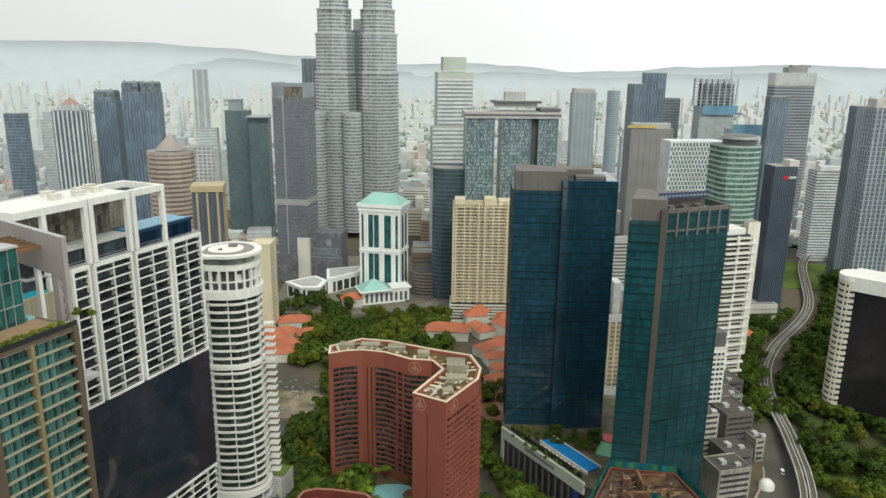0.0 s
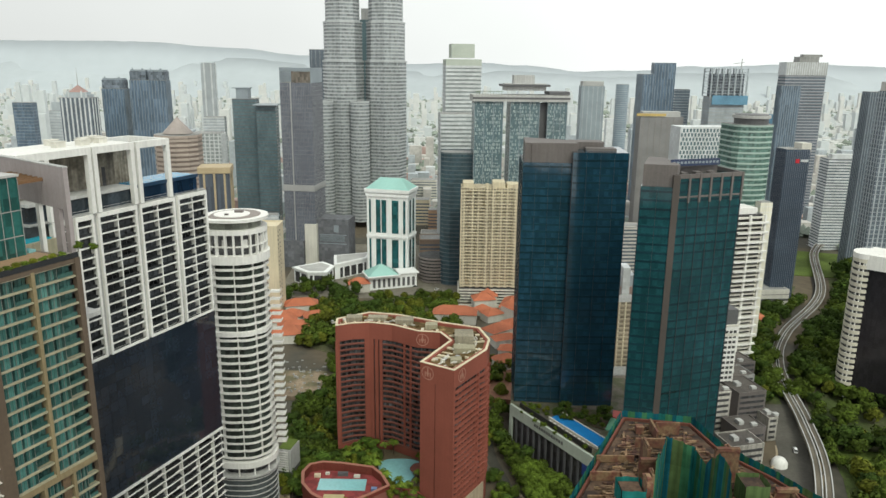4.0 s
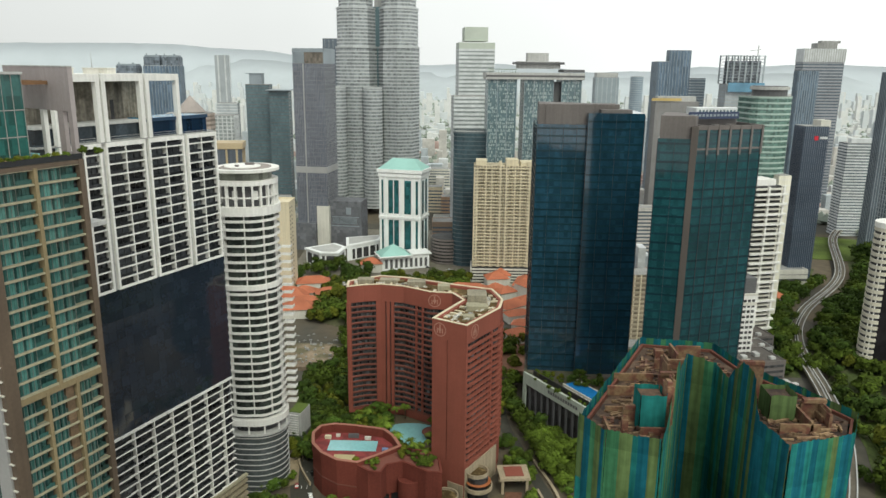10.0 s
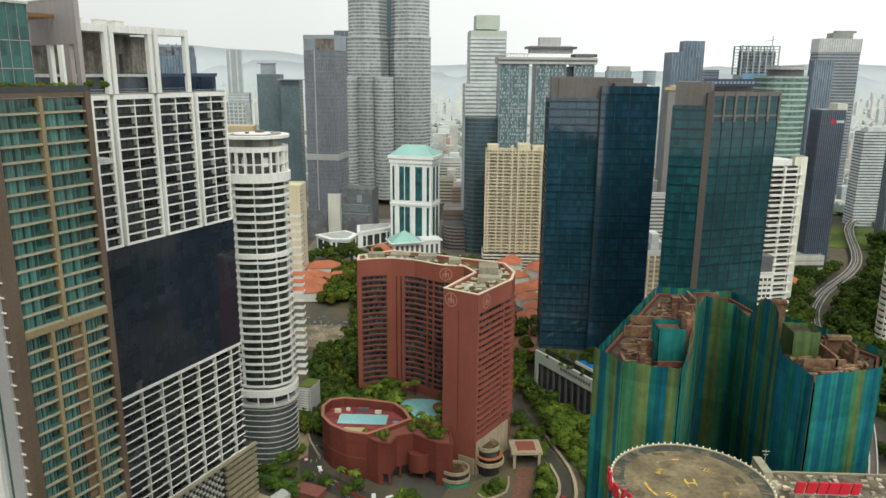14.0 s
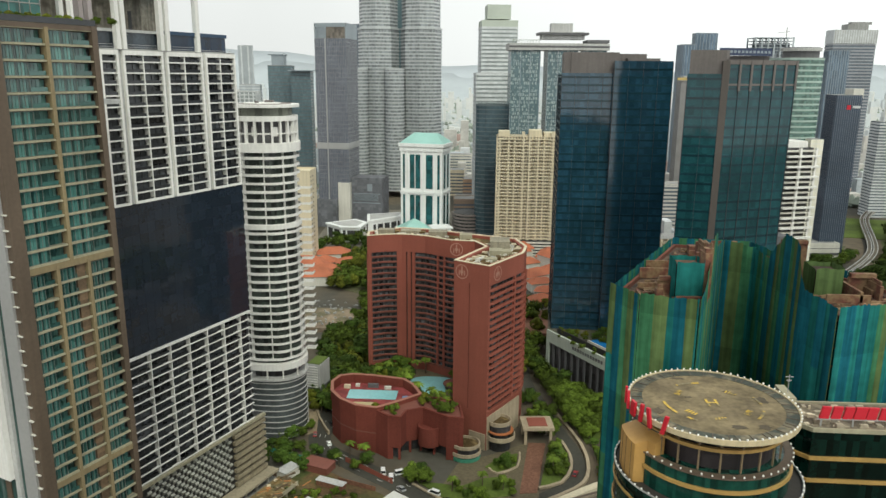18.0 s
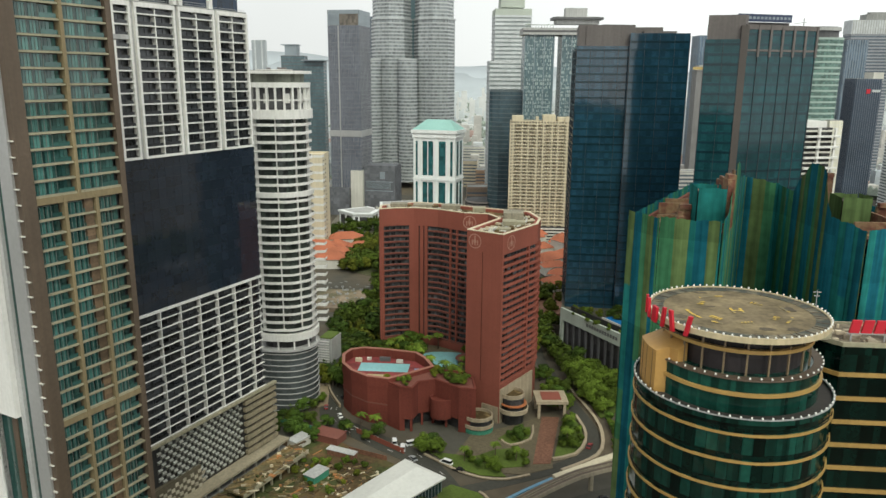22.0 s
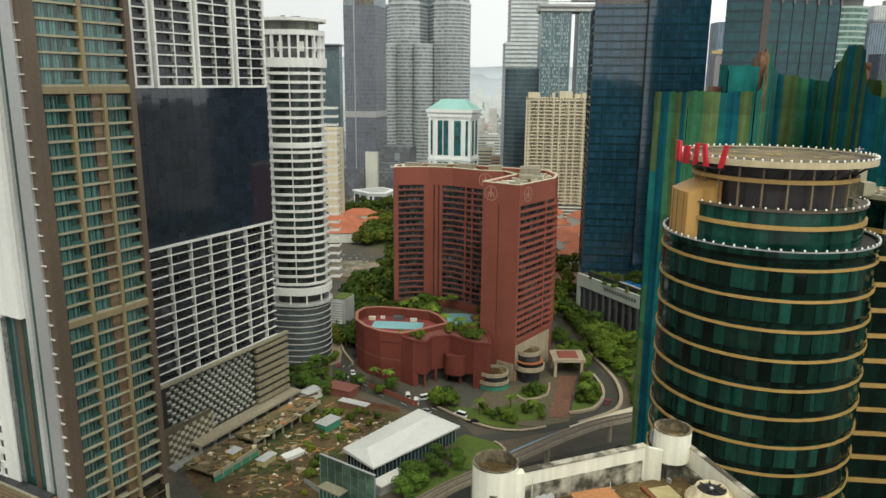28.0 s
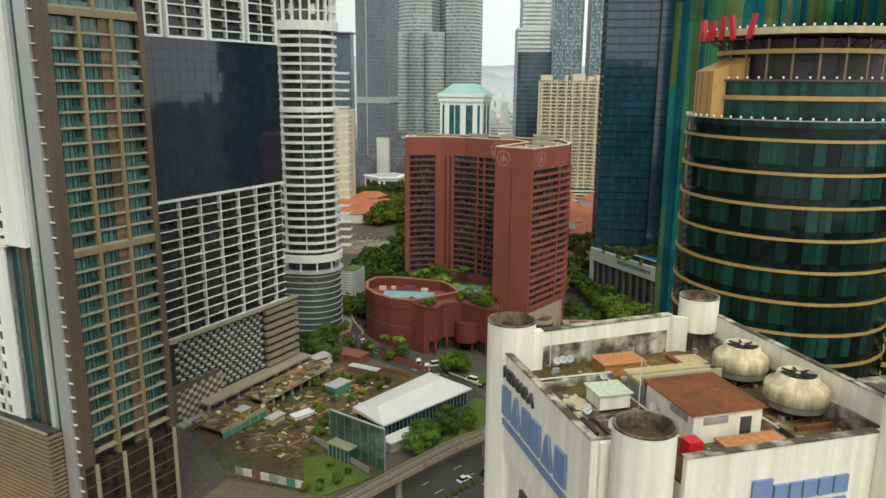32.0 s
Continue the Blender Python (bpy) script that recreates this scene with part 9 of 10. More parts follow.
xb = tower("braced_tower", "dark tower with white cross bracing", -190, 1090, 0, rect(24, 24), 24, 232, 4.2, GREYGLASS, piers=(6, 0.5, 0.3, STEELBLUE))

# left distance
tower("dark_office_tower", "dark blue-grey office tower", -526, 915, 0, rect(24, 12), 16, 162, 4, BLUEGLASS, band=(0.6, 0.2, STEELBLUE))
c1 = tower("construction_tower", "unfinished tower with teal sheeting", -537, 1010, 0, rect(18, 10), 16, 146, 4, PALEB, band=(1.0, 0.5, PALE), crown=(12, 3, PALEB))
c3 = tower("crowned_tower", "grey tower with white ribs and a red gabled crown", -406, 812, 0, rect(34, 18), 16, 174, 4, GREYGLASS, piers=(5.2, 1.5, 0.7, PALE))
crw = Geo()
crw.v += [(-8, -7, 164), (8, -7, 164), (8, 7, 164), (-8, 7, 164), (0, 0, 172)]
crw.f += [(0, 1, 4), (1, 2, 4), (2, 3, 4), (3, 0, 4)]
part("crown_step", Geo().box(-13, 13, -8, 8, 158.3, 161.5).box(-10, 10, -7.5, 7.5, 161.5, 164), PALEB, c3)
for x in (-12, -7, 7, 12):
    part("crown_fin", Geo().box(x - 0.7, x + 0.7, -8.6, -8, 158.3, 167 - abs(x) * 0.2), PALE, c3)
part("gabled_crown", crw, mat("dusky_red_crown", (0.34, 0.22, 0.20), 0.7), c3)
part("spire", Geo().tube([(0, 0, 170), (0, 0, 190)], [0.6, 0.1], 6), STEEL, c3)
CAPDARK = mat("dark_lattice_cap", (0.13, 0.155, 0.185), 0.6, var=0.2, cells=(2.2, 2.2, 3.0), cellvar=0.5, bump=0)
for (x, w, z), lab in (((-391, 26, 194), "blue glass tower of a twin pair with a dark cap"), ((-350, 42, 204), "wider blue glass tower of a twin pair with dark caps")):
    b = tower("blue_glass_tower", lab, x, 870, 0, rect(w, 16), 16, z - 12, 4, BLUEGLASS, piers=(3.4, 0.4, 0.3, STEELBLUE))
    for k in range(1 if w < 40 else 2):
        cx0 = (-w / 2 + 1) if k == 0 else 1
        cw_ = w - 2 if w < 40 else w / 2 - 2
        part("dark_cap", Geo().box(cx0, cx0 + cw_, -7.6, 7.6, z - 27.5, z - 18), CAPDARK, b, "dark latticed cap")
        part("cap_frame", Geo().box(cx0 + 1, cx0 + cw_ - 1, -7, 7, z - 18, z - 16).box(cx0 + 3, cx0 + 4, -7, -6, z - 16, z - 14).box(cx0 + cw_ - 5, cx0 + cw_ - 3, -7, -6, z - 16, z - 14.4), STEELBLUE, b)
py = tower("banded_tower", "brown banded tower with a pyramid cap", -235, 635, 12, circle(19.5, 12), 16, 153, 4.0, mat("brown_window_band", (0.21, 0.165, 0.14), 0.4, var=0.2), band=(2.1, 0.5, mat("tan_stone_band", (0.40, 0.335, 0.29), 0.7, var=0.1)))
pcap = Geo()
pc_pts = circle(13, 12)
pcap.v += [(x, y, 138) for x, y in pc_pts] + [(0, 0, 152)]
pcap.f += [(i, (i + 1) % 12, 12) for i in range(12)]
part("pyramid_cap", pcap, mat("grey_brown_cap", (0.30, 0.26, 0.24), 0.5), py)
tower("white_grid_block", "white grid-fronted apartment block", -242, 735, 5, rect(30, 26), 16, 145, 3.6, STRIPEGLASS, band=(1.0, 0.4, PALE), piers=(4.2, 1.0, 0.6, PALE))
# Haze is put into the slim tower's glass colour.
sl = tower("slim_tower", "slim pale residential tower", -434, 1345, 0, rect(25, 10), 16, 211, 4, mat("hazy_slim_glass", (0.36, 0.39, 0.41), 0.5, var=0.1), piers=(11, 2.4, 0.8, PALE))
GOLDTAN = mat("tan_gold_cladding", (0.44, 0.35, 0.22), 0.6, var=0.1)
gd = tower("gold_block", "dark glass block with tan piers and a tan cap", -184, 572, 10, rect(23, 22), 15, 130, 4, mat("dusk_block_glass", (0.085, 0.10, 0.125), 0.3, var=0.15, cells=(1.8, 1.8, 20), cellvar=0.25, bump=0), piers=(7.5, 1.5, 0.5, GOLDTAN), crown=(5, -0.8, GOLDTAN))
g1 = tower("green_grey_tower", "dark green-grey glass apartment tower", -241, 876, 3, rect(27, 20), 16, 172, 3.8, GREENGREY, band=(0.7, 0.3, DGREY))
pieces("top_box", ((-9, 5, -9, 8, 156, 168), (-13, 6, -10, 9, 168, 169)), STEELBLUE, g1)
g2 = tower("green_grey_tower", "lower dark green-grey glass apartment tower", -211, 856, 3, rect(22, 20), 16, 166, 3.8, GREENGREY, band=(0.7, 0.3, DGREY))
part("top_slab", Geo().box(-13.5, 13.5, -16, 16, 150, 151.2), STEELBLUE, g2)
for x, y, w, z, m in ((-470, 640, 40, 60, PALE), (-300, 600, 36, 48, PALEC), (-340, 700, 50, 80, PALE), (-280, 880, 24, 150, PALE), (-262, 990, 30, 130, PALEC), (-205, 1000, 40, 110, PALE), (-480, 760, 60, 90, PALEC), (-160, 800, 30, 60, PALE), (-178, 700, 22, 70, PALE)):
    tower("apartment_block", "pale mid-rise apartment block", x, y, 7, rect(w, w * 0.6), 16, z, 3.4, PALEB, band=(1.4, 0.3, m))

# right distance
# Hazy glass of the next two towers holds the haze in its colour.
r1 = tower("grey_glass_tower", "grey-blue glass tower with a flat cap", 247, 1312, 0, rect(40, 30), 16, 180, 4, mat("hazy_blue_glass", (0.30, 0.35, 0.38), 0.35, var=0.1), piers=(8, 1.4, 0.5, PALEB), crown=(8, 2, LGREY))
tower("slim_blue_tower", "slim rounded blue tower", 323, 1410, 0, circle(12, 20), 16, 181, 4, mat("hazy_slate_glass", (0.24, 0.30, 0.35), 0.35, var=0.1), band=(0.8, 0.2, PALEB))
tower("stepped_blue_tower", "stepped blue glass tower", 291, 1034, 3, rect(29, 16), 16, 219, 4, BLUEGLASS, piers=(4, 0.5, 0.3, STEELBLUE))
tower("stepped_blue_tower", "lower step of the blue glass tower", 266, 1028, 5, rect(16, 28), 16, 204, 4, BLUEGLASS, piers=(4, 0.5, 0.3, STEELBLUE))
# Brown shell greyed and lightened, haze put into the colour.
bt = tower("brown_tower_shell", "brown unfinished tower topped by a yellow crane deck", 244, 866, 2, rect(50, 18), 16, 158, 4, mat("brown_shell_wall", (0.24, 0.235, 0.235), 0.7, var=0.12), piers=(7, 1.2, 0.4, mat("dusky_pier", (0.25, 0.24, 0.235), 0.7)), crown=(6, 3, LGREY))
part("crane_deck", Geo().box(-30, 4, -10.5, -9.4, 143, 146), mat("faded_crane_yellow", (0.52, 0.38, 0.14), 0.6), bt)
tower("dark_office_tower", "dark blue-grey office tower", 341, 1112, 0, rect(21, 22), 16, 182, 4, GREYGLASS, band=(0.8, 0.2, STEELBLUE))
ct = tower("construction_tower", "unfinished tower frame with blue sheeting and a crane", 370, 1015, 2, rect(46, 26), 16, 176, 4.2, PALEB, band=(0.9, 0.4, LGREY), piers=(7, 1.2, 0.4, PALEB))
fr2 = Geo()
for x in (-24, -16, -8, 0, 8, 16, 24):
    fr2.box(x - 0.8, x + 0.8, -15, -13.4, 160, 197).box(x - 0.8, x + 0.8, 13.4, 15, 160, 197)
for z in (164, 168, 172, 176, 180, 184, 188, 192, 196):
    fr2.box(-25, 25, -15, 15, z, z + 0.7)
part("open_frame", fr2, PALEB, ct, "open concrete frame storeys")
# Core added to fill the frame; shade and haze are in its colour.
part("unfinished_core", Geo().box(-19, 21, -11, 11, 160, 190), mat("shaded_core_concrete", (0.24, 0.26, 0.29), 0.8, var=0.15, cells=(4, 4, 4.2), cellvar=0.35, bump=0), ct)
part("blue_sheeting", Geo().box(-22, 26, -17, -16.2, 150, 162), HOARD, ct)
part("crane_mast", Geo().tube([(20, 0, 196), (20, 0, 210)], 0.7, 4).tube([(8, 0, 203), (24, 0, 205)], 0.5, 4), LGREY, ct)
ct2 = tower("construction_block", "lower unfinished block with blue sheeting", 392, 965, 4, rect(36, 26), 16, 150, 4.2, PALEB, band=(0.9, 0.4, LGREY))
part("blue_sheeting", Geo().box(-20, 20, -14.5, -13.5, 125, 141), HOARD, ct2)
ck = thing("checkered_block", "white apartment block with staggered dark windows", "building", 250, 733, 16, 6)
part("wall", Geo().box(-28, 28, -12, 12, 0, 142), PALE, ck)
ckw = Geo()
for k in range(16):
    ckw.box(-27 + k * 3.4, -25.2 + k * 3.4, -12.25, -11.9, 0.3, 3.6)
ckm = ckw.mesh("ribbon_glazing", GREENGREY)
for r in range(32):
    tagged(put("ribbon_glazing", ckm, ck, 1.7 if r % 2 else 0, 0, 5 + r * 4.25), kind="stuff")
gn = tower("curved_glass_tower", "green curved glass tower with white floor bands", 212, 524, 8, [(-14.5, -4), (-12, -8.5), (-6, -11), (0, -12), (6, -11), (12, -8.5), (14.5, -4), (14.5, 14), (-14.5, 14)], 12, 176, 3.7, mat("green_band_glass", (0.10, 0.18, 0.155), 0.15, var=0.2, cells=(1.6, 1.6, 3.7), cellvar=0.4, bump=0), band=(1.2, 0.35, mat("pale_green_band", (0.34, 0.44, 0.40), 0.5, var=0.08)))
part("crown", Geo().prism(circle(11.5, 24), 164, 171), DGREY, gn)
part("crown_ring", Geo().ring(circle(12.8, 24), circle(9, 24), 168.5, 170.6), LGREY, gn)
wb = thing("balcony_tower", "white apartment tower with deep stacked balconies", "building", 196, 486, 8, 16)
part("core", Geo().box(-12, 12, -8, 12, 0, 112), DARKROOM, wb)
bb = Geo().box(-13, 13, -10.5, 12.5, 0, 1.05).mesh("balcony_slab", OFFWHITE)
bb2 = Geo().box(-9, 14.5, -12.4, -10, 0, 1.2).mesh("balcony_front", WHITE)
for i in range(33):
    put("balcony_slab", bb, wb, 0, 0, 4 + i * 3.3)
    if i % 2:
        put("balcony_front", bb2, wb, 0, 0, 4 + i * 3.3)
for x in (-12.4, 1, 12.4):
    part("pier", Geo().box(x - 0.7, x + 0.7, -11, -9.5, 0, 112), WHITE, wb)
part("roof_house", Geo().box(-8, 9, -6, 9, 112, 116), WHITE, wb)
tower("white_stair_tower", "narrow white service tower", 222, 512, 8, rect(9, 10), 8, 123, 4, WHITE_WORN, band=(0.4, 0.1, WHITE))
fr = tower("striped_grey_tower", "broad grey tower with fine floor stripes and a pale crown", 466, 1002, 3, rect(54, 20), 16, 205, 3.9, GREYGLASS, band=(1.7, 0.4, mat("dusk_grey_band", (0.29, 0.30, 0.325), 0.6, var=0.1)), crown=(17, -0.6, PALE))
for k in range(18):
    part("crown_rib", Geo().box(-26.5 + k * 3.1, -25.7 + k * 3.1, -11.2, -10.5, 189.5, 206), LGREY, fr)
pieces("roof_clutter", ((-10, 16, -8, 8, 206, 213), (-4, 22, -4, 4, 213, 216)), GREY, fr)
tower("slanted_dark_tower", "dark slim tower with slanting fins", 410, 912, 0, rect(24, 14), 16, 194, 4, BLUEGLASS, piers=(2.8, 0.7, 0.4, STEELBLUE))
dk = tower("dark_blue_tower", "dark blue ribbed tower with a small red sign", 285, 612, 3, rect(20, 18), 14, 150, 4, mat("ribbed_navy_glass", (0.05, 0.072, 0.105), 0.2, var=0.2), piers=(1.7, 0.35, 0.35, mat("slate_rib", (0.13, 0.15, 0.19), 0.5)))
part("sign_disc", Geo().box(-1.5, 1.5, -9.6, -9.0, 125, 128.4), SIGNRED, dk)
part("sign_bar", Geo().box(3, 9, -9.6, -9.0, 126, 128), PALE, dk)
part("roof_box", Geo().box(3, 11, -8, 5, 134, 141), OFFWHITE, dk)
tower("white_stepped_block", "white stepped office block with fine stripes", 434, 815, 0, rect(36, 20), 16, 118, 3.2, GREYGLASS, band=(1.8, 0.5, PALE), crown=(5, 6, PALE))
tower("grey_ribbed_tower", "tall grey ribbed tower", 416, 735, 0, rect(20, 14), 14, 193, 4, GREYGLASS, piers=(2.6, 0.5, 0.4, STEELBLUE))
rr2 = tower("grey_ribbed_tower", "tall grey ribbed tower with a tan top and mast", 394, 655, 0, rect(34, 16), 14, 196, 4, GREYGLASS, band=(0.8, 0.25, STEELBLUE), piers=(4.2, 1.0, 0.4, PALEB), crown=(8, 1, PALEC))
part("mast", Geo().tube([(-6, 0, 188), (-6, 0, 232)], [0.5, 0.12], 6), STEEL, rr2)
rw = thing("corner_office_tower", "black glass office tower with white curved balcony edge", "skyscraper", 276.6, 427, 6, -42)
part("glass_wall", Geo().box(-22, 30, -8, 16, 0, 97), mat("brown_black_glass", (0.022, 0.020, 0.023), 0.12, var=0.2, cells=(2, 2, 3.6), cellvar=0.14, bump=0), rw)
pieces("white_frame", ((-23, 31, -9.2, -8, 90, 97), (-23, 31, -9.2, 17, 97, 99), (-24, -21, -9.4, 14, 0, 97)), WHITE, rw)
eb = Geo()
eo = [(-22.5 + 7.2 * math.cos(a), 0 + 10 * math.sin(a)) for a in [2 * math.pi * i / 24 for i in range(24)]]
eb.ring(eo, grow(eo, -1.6), 0, 2.2)
ebm = eb.mesh("balcony_edge", mat("cream_white_edge", (0.60, 0.565, 0.47), 0.8, var=0.1, streak=0.15))
part("stair_core", Geo().prism(grow(eo, -0.45), 0, 96), DARKROOM, rw)
part("stair_roof", Geo().prism(grow(eo, 0.3), 96, 99.2), WHITE, rw, "white roof slab over the curved corner")
for i in range(23):
    put("balcony_edge", ebm, rw, 0, 0, 9 + i * 3.85)
rw2 = thing("office_tower", "white framed office tower with black window wall", "skyscraper", 318, 468, 8, -42)
part("wall", Geo().box(-18, 22, -8, 16, 0, 138), WHITE, rw2)
part("window_wall", Geo().box(-13, 22, -8.3, -8, 60, 128), DGREY, rw2)
part("sign_bar", Geo().box(-6, 8, -8.4, -8.1, 132, 135), GREY, rw2)
rl = Geo().box(-18.6, -17.8, -8.5, 16.5, 0, 1.6).mesh("side_band", LGREY)
for i in range(38):
    put("side_band", rl, rw2, 0, 0, 20 + i * 3.1)

# lower right blocks beside the glass tower
lb = thing("apartment_slab", "narrow white apartment slab with square windows", "building", 162, 412, 6, 10)
part("wall", Geo().box(-7, 7, -8, 10, 0, 62), WHITE, lb)
lbw = Geo()
for k in range(5):
    lbw.box(-6.2 + k * 2.6, -4.4 + k * 2.6, -8.15, -7.9, 0.6, 2.2)
lbm = lbw.mesh("ribbon_glazing", DARKROOM)
for i in range(18):
    tagged(put("ribbon_glazing", lbm, lb, 0, 0, 3 + i * 3.2), kind="stuff")
pieces("top_band", ((-7.3, 7.3, -8.3, 10.3, 56, 58), (-7.3, 7.3, -8.3, 10.3, 62, 63)), OFFWHITE, lb)
part("dark_top", Geo().box(-6.5, 6.5, -7, 9, 63, 72), DGREY, lb)
for x, y, w, d, h, m in ((182, 432, 18, 16, 18, GREY), (174, 401, 18, 22, 25, TAUPE), (190, 421, 9, 12, 12, OFFWHITE), (163, 367, 17, 15, 20, LGREY), (153, 347, 19, 15, 22, OFFWHITE), (190, 458, 24, 18, 14, TAUPE), (151, 380, 10, 14, 34, OFFWHITE), (185, 388, 6, 12, 14, OFFWHITE)):
    m = {OFFWHITE: mat("grimy_shop_wall", (0.40, 0.38, 0.34), 0.9, var=0.25, streak=0.4), LGREY: TAUPE}.get(m, m)
    b = thing("shop_block", "low mixed shop block with flat cluttered roof", "building", x, y, gz(x, y), 14)
    part("wall", Geo().box(-w / 2, w / 2, -d / 2, d / 2, 0, h), m, b)
    part("roof_edge", Geo().ring(grow(rect(w, d), 0.1), grow(rect(w, d), -0.3), h, h + 0.7), m, b)
    part("roof_deck", Geo().prism(grow(rect(w, d), -0.5), h, h + 0.15), mat("dark_taupe_roof", (0.085, 0.075, 0.068), 0.95, var=0.3, fine=0.8), b)
    pieces("roof_unit", ((-w / 4, -w / 4 + 3, -2, 2, h, h + 2.2), (2, 5, -d / 3, -d / 3 + 2.5, h, h + 1.6)), LGREY, b)
    wr = Geo().box(-w / 2 + 1, w / 2 - 1, -d / 2 - 0.12, -d / 2 + 0.1, 0, 1.5).mesh("window_band", DARKROOM)
    for i in range(int(h / 3.4)):
        put("window_band", wr, b, 0, 0, 1.5 + i * 3.4)
# Wall behind the bands: balcony shade is put into a darker beige.
gapb = tower("apartment_block", "beige mid-rise apartment block with balcony bands", 124, 474, 8, rect(34, 16), 8, 62, 3.2, mat("beige_shadow_wall", (0.20, 0.165, 0.12), 0.7, var=0.2, cells=(2, 2, 3.2), cellvar=0.4), band=(1.3, 0.5, mat("beige_balcony_band", (0.42, 0.36, 0.27), 0.8, var=0.12, streak=0.2)), piers=(4.5, 0.9, 0.5, CREAM))
tower("office_block", "low grey-brown office block between the towers", 118, 440, 5, rect(30, 14), 7, 24, 3.4, GREYGLASS, band=(1.6, 0.3, mat("grey_brown_band", (0.27, 0.235, 0.20), 0.85, var=0.15)))
tower("office_block", "white podium block with a dark ground floor", 268, 604, 6, rect(40, 22), 14, 32, 5.5, DGREY, band=(3.2, 0.4, OFFWHITE), parapet=1.0)
tower("office_block", "pale grey low office block beside the avenue", 306, 690, 20, rect(34, 22), 15, 38, 4.2, GREYGLASS, band=(2.0, 0.4, LGREY), parapet=1.0)
tower("office_block", "cream mid-rise block with window bands", 176, 560, 4, rect(30, 18), 14, 58, 3.5, GREYGLASS, band=(1.7, 0.4, CREAM), parapet=1.0)
tower("office_block", "tan mid-rise block with window bands", 172, 690, 4, rect(34, 18), 15, 66, 3.5, GREYGLASS, band=(1.7, 0.4, PALEC), parapet=1.0)
tower("office_block", "brown brick low office block near the bank", -14, 720, 4, rect(30, 22), 16, 44, 4.0, GREYGLASS, band=(2.2, 0.3, mat("brown_brick_band", (0.29, 0.21, 0.16), 0.85, var=0.15)), parapet=1.0)
tower("office_block", "tan low shop row near the bank", -8, 780, 0, rect(44, 18), 16, 36, 4.0, GREYGLASS, band=(2.4, 0.3, PALEC), parapet=1.0)
tk = thing("storage_tank", "white rounded roof tank", "tank", 181, 358, 4)
part("tank", Geo().lathe([(0.01, 6.5), (2.6, 6), (4.2, 4), (4.4, 0)], 20), WHITE, tk, smooth=True)

# red-roofed houses behind the hotel


def house(x, y, w, d, h, yaw, roof=ROOFTILE):
    b = thing("house", "low house with an orange tiled hip roof", "house", x, y, gz(x, y), yaw, group="tiled roof houses")
    part("wall", Geo().box(-w / 2, w / 2, -d / 2, d / 2, 0, h), OFFWHITE, b)
    g = Geo()
    a, c = w / 2 + 0.8, d / 2 + 0.8
    k = max(0.0, a - c)
    g.v += [(-a, -c, h), (a, -c, h), (a, c, h), (-a, c, h), (-k, 0, h + min(a, c) * 0.6), (k, 0, h + min(a, c) * 0.6)]
    g.f += [(0, 1, 5, 4), (1, 2, 5), (2, 3, 4, 5), (3, 0, 4), (3, 2, 1, 0)]
    part("roof", g, roof, b)


for x, y, w, d, h, a in ((-116, 522, 24, 14, 6, 10), (-104, 545, 18, 12, 6, 20), (-122, 548, 16, 12, 6, -10), (34, 600, 16, 16, 8, 0), (62, 560, 34, 18, 12, 35), (36, 556, 16, 12, 6, 30), (50, 530, 14, 14, 7, 10), (28, 570, 12, 10, 5, 50), (42, 505, 18, 10, 6, 20), (66, 520, 14, 12, 6, 0), (-80, 628, 18, 14, 8, 15), (-128, 534, 22, 14, 6, 4), (-120, 570, 26, 14, 7, 12), (-60, 640, 14, 10, 6, 20), (243, 548, 16, 12, 8, 10), (236, 618, 14, 12, 7, 0), (40, 470, 16, 12, 6, 20), (44, 484, 14, 10, 7, -15), (38, 520, 22, 14, 7, 40), (56, 500, 16, 12, 6, 60), (6, 552, 34, 16, 8, -5), (30, 588, 18, 14, 8, 10), (68, 548, 18, 12, 8, 30), (52, 575, 26, 14, 8, 75), (-118, 508, 24, 16, 7, 8), (-134, 540, 26, 14, 7, 0)):
    house(x, y, w, d, h, a)
jun = Geo()
rngj = random.Random(90)
for k in range(90):
    x, y = rngj.uniform(-116, -70), rngj.uniform(425, 496)
    jun.box(x, x + rngj.uniform(0.4, 2.2), y, y + rngj.uniform(0.3, 1.2), 12.0, 12 + rngj.uniform(0.3, 1.2))
solid("yard_clutter", jun, GREY, "pale clutter on open ground", "clutter", kind="stuff")

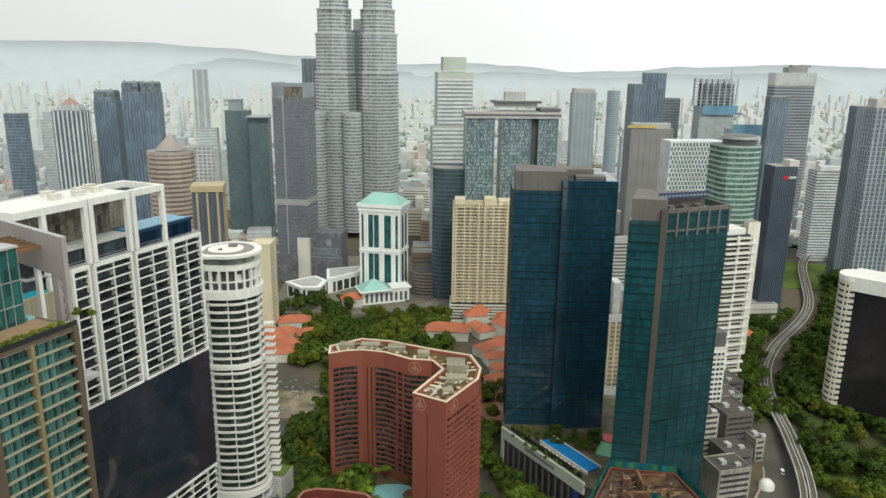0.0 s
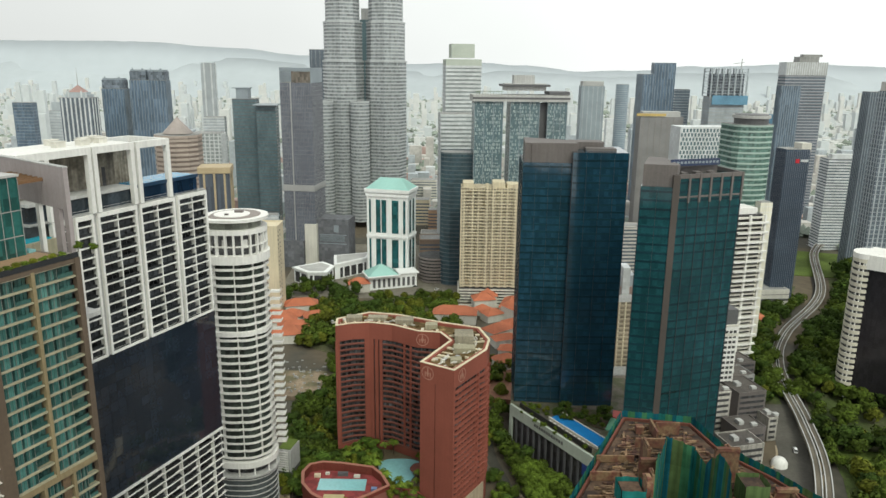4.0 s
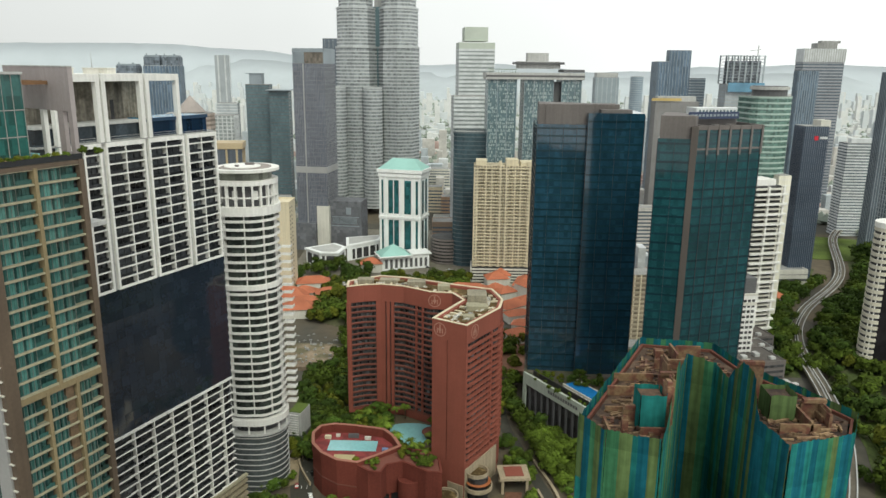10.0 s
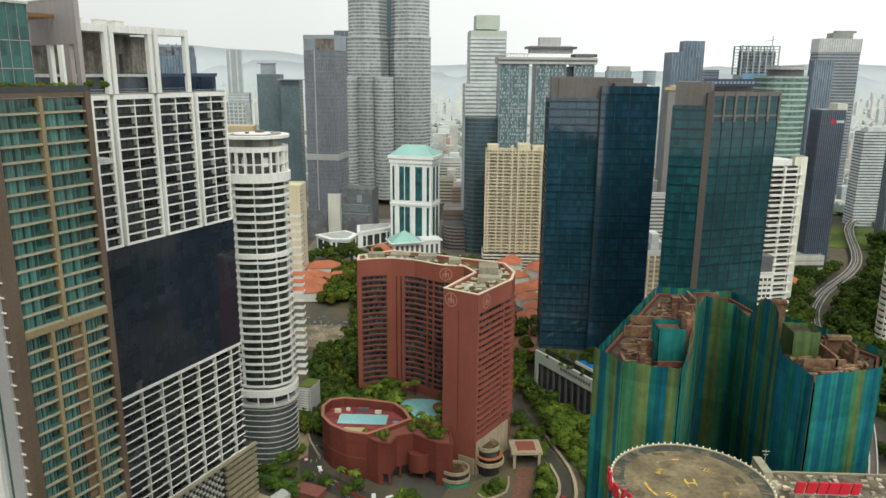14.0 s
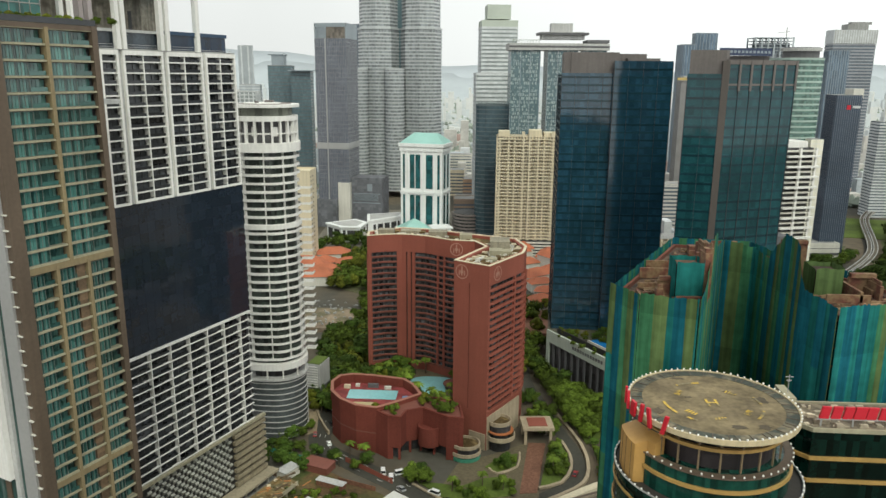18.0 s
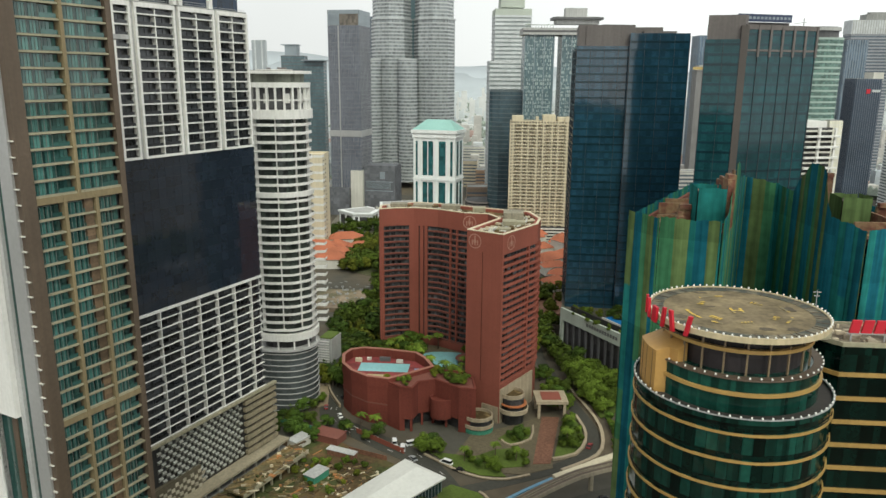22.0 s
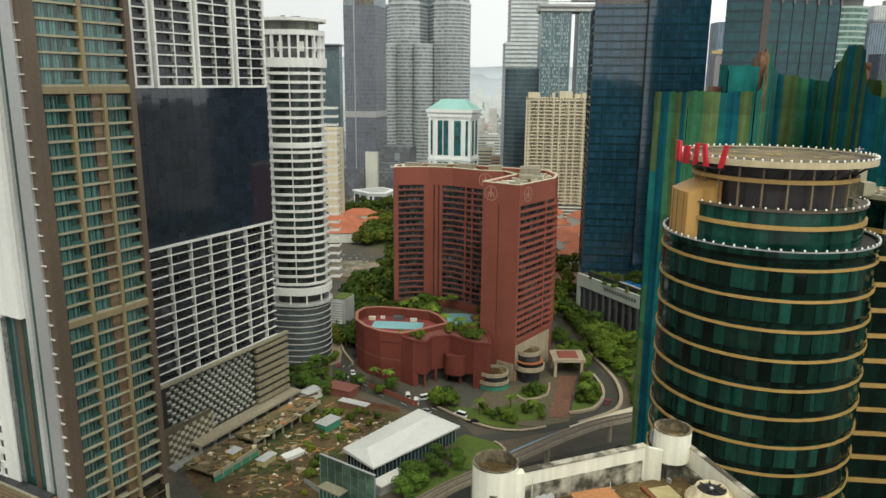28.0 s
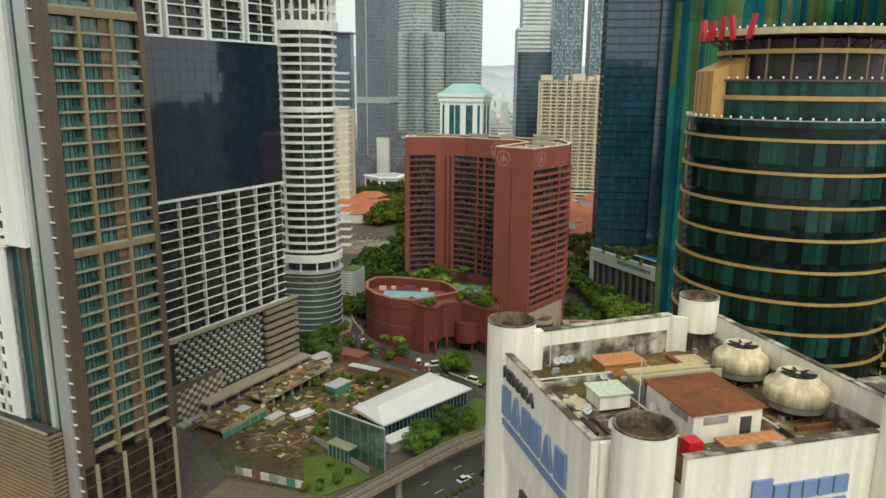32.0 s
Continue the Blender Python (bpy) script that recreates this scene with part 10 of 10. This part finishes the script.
# ---- far city: many low and middling blocks ----
rngc = random.Random(123)
# Block and roof colours carry the haze, palest beyond 1700 m.
FARROOF = mat("hazed_red_roof", (0.40, 0.29, 0.26), 0.85, var=0.15)
FARM = [PALE, PALEC, PALEB, LGREY, FARROOF, mat("far_hazed_bluish", (0.56, 0.59, 0.60), 0.95, var=0.06, bump=0), mat("far_hazed_warm", (0.61, 0.615, 0.60), 0.95, var=0.06, bump=0)]
buf = [Geo() for _ in FARM]
for k in range(8600):
    y = 620 + 3700 * rngc.random() ** 1.35
    x = rngc.uniform(-0.66, 0.66) * y
    if -170 < x < 130 and y < 960 or (170 < x < 520 and y < 900) or (-420 < x < -170 and y < 640):
        continue
    w, d = rngc.uniform(6, 26), rngc.uniform(6, 22)
    h = rngc.choice([4, 6, 8, 11, 15, 24]) * rngc.uniform(0.7, 1.2)
    if rngc.random() < 0.045 + 0.03 * (y > 1800) and y > 1150:
        h, w, d = rngc.uniform(40, 100), rngc.uniform(13, 24), rngc.uniform(12, 20)
    i = rngc.choice([0, 1, 1, 2, 3, 4, 4]) if h < 20 else rngc.choice([0, 1, 2, 2])
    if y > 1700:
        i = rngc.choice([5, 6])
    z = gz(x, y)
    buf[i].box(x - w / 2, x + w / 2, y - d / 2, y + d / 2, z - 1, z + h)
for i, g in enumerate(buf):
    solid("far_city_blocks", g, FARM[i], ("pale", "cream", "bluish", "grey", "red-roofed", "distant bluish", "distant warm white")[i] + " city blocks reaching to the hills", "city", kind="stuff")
fw = Geo()
for k in range(4200):
    y = 640 + 3500 * rngc.random() ** 1.2
    x = rngc.uniform(-0.66, 0.66) * y
    if -170 < x < 130 and y < 960:
        continue
    if 150 < x < 520 and y < 800:
        continue
    r = rngc.uniform(5, 13)
    z = gz(x, y)
    for q in range(3):
        cx0, cy0 = x + rngc.uniform(-r, r), y + rngc.uniform(-r, r)
        n = len(fw.v)
        fw.v += [(cx0 - r * rngc.uniform(0.6, 1), cy0, z + r * 0.4), (cx0, cy0 - r * rngc.uniform(0.6, 1), z + r * 0.4), (cx0 + r * rngc.uniform(0.6, 1), cy0, z + r * 0.4), (cx0, cy0 + r * rngc.uniform(0.6, 1), z + r * 0.4), (cx0, cy0, z + r * rngc.uniform(0.9, 1.3)), (cx0, cy0, z - 1)]
        fw.f += [(n, n + 1, n + 4), (n + 1, n + 2, n + 4), (n + 2, n + 3, n + 4), (n + 3, n, n + 4), (n + 1, n, n + 5), (n + 2, n + 1, n + 5), (n + 3, n + 2, n + 5), (n, n + 3, n + 5)]
# Far trees: green lightened to carry the haze.
solid("far_woods", fw, mat("hazed_foliage", (0.25, 0.29, 0.245), 0.95, var=0.25, big=0.01, fine=0.2, bump=0), "hazed green clumps of far trees among the blocks", "woods", kind="stuff")
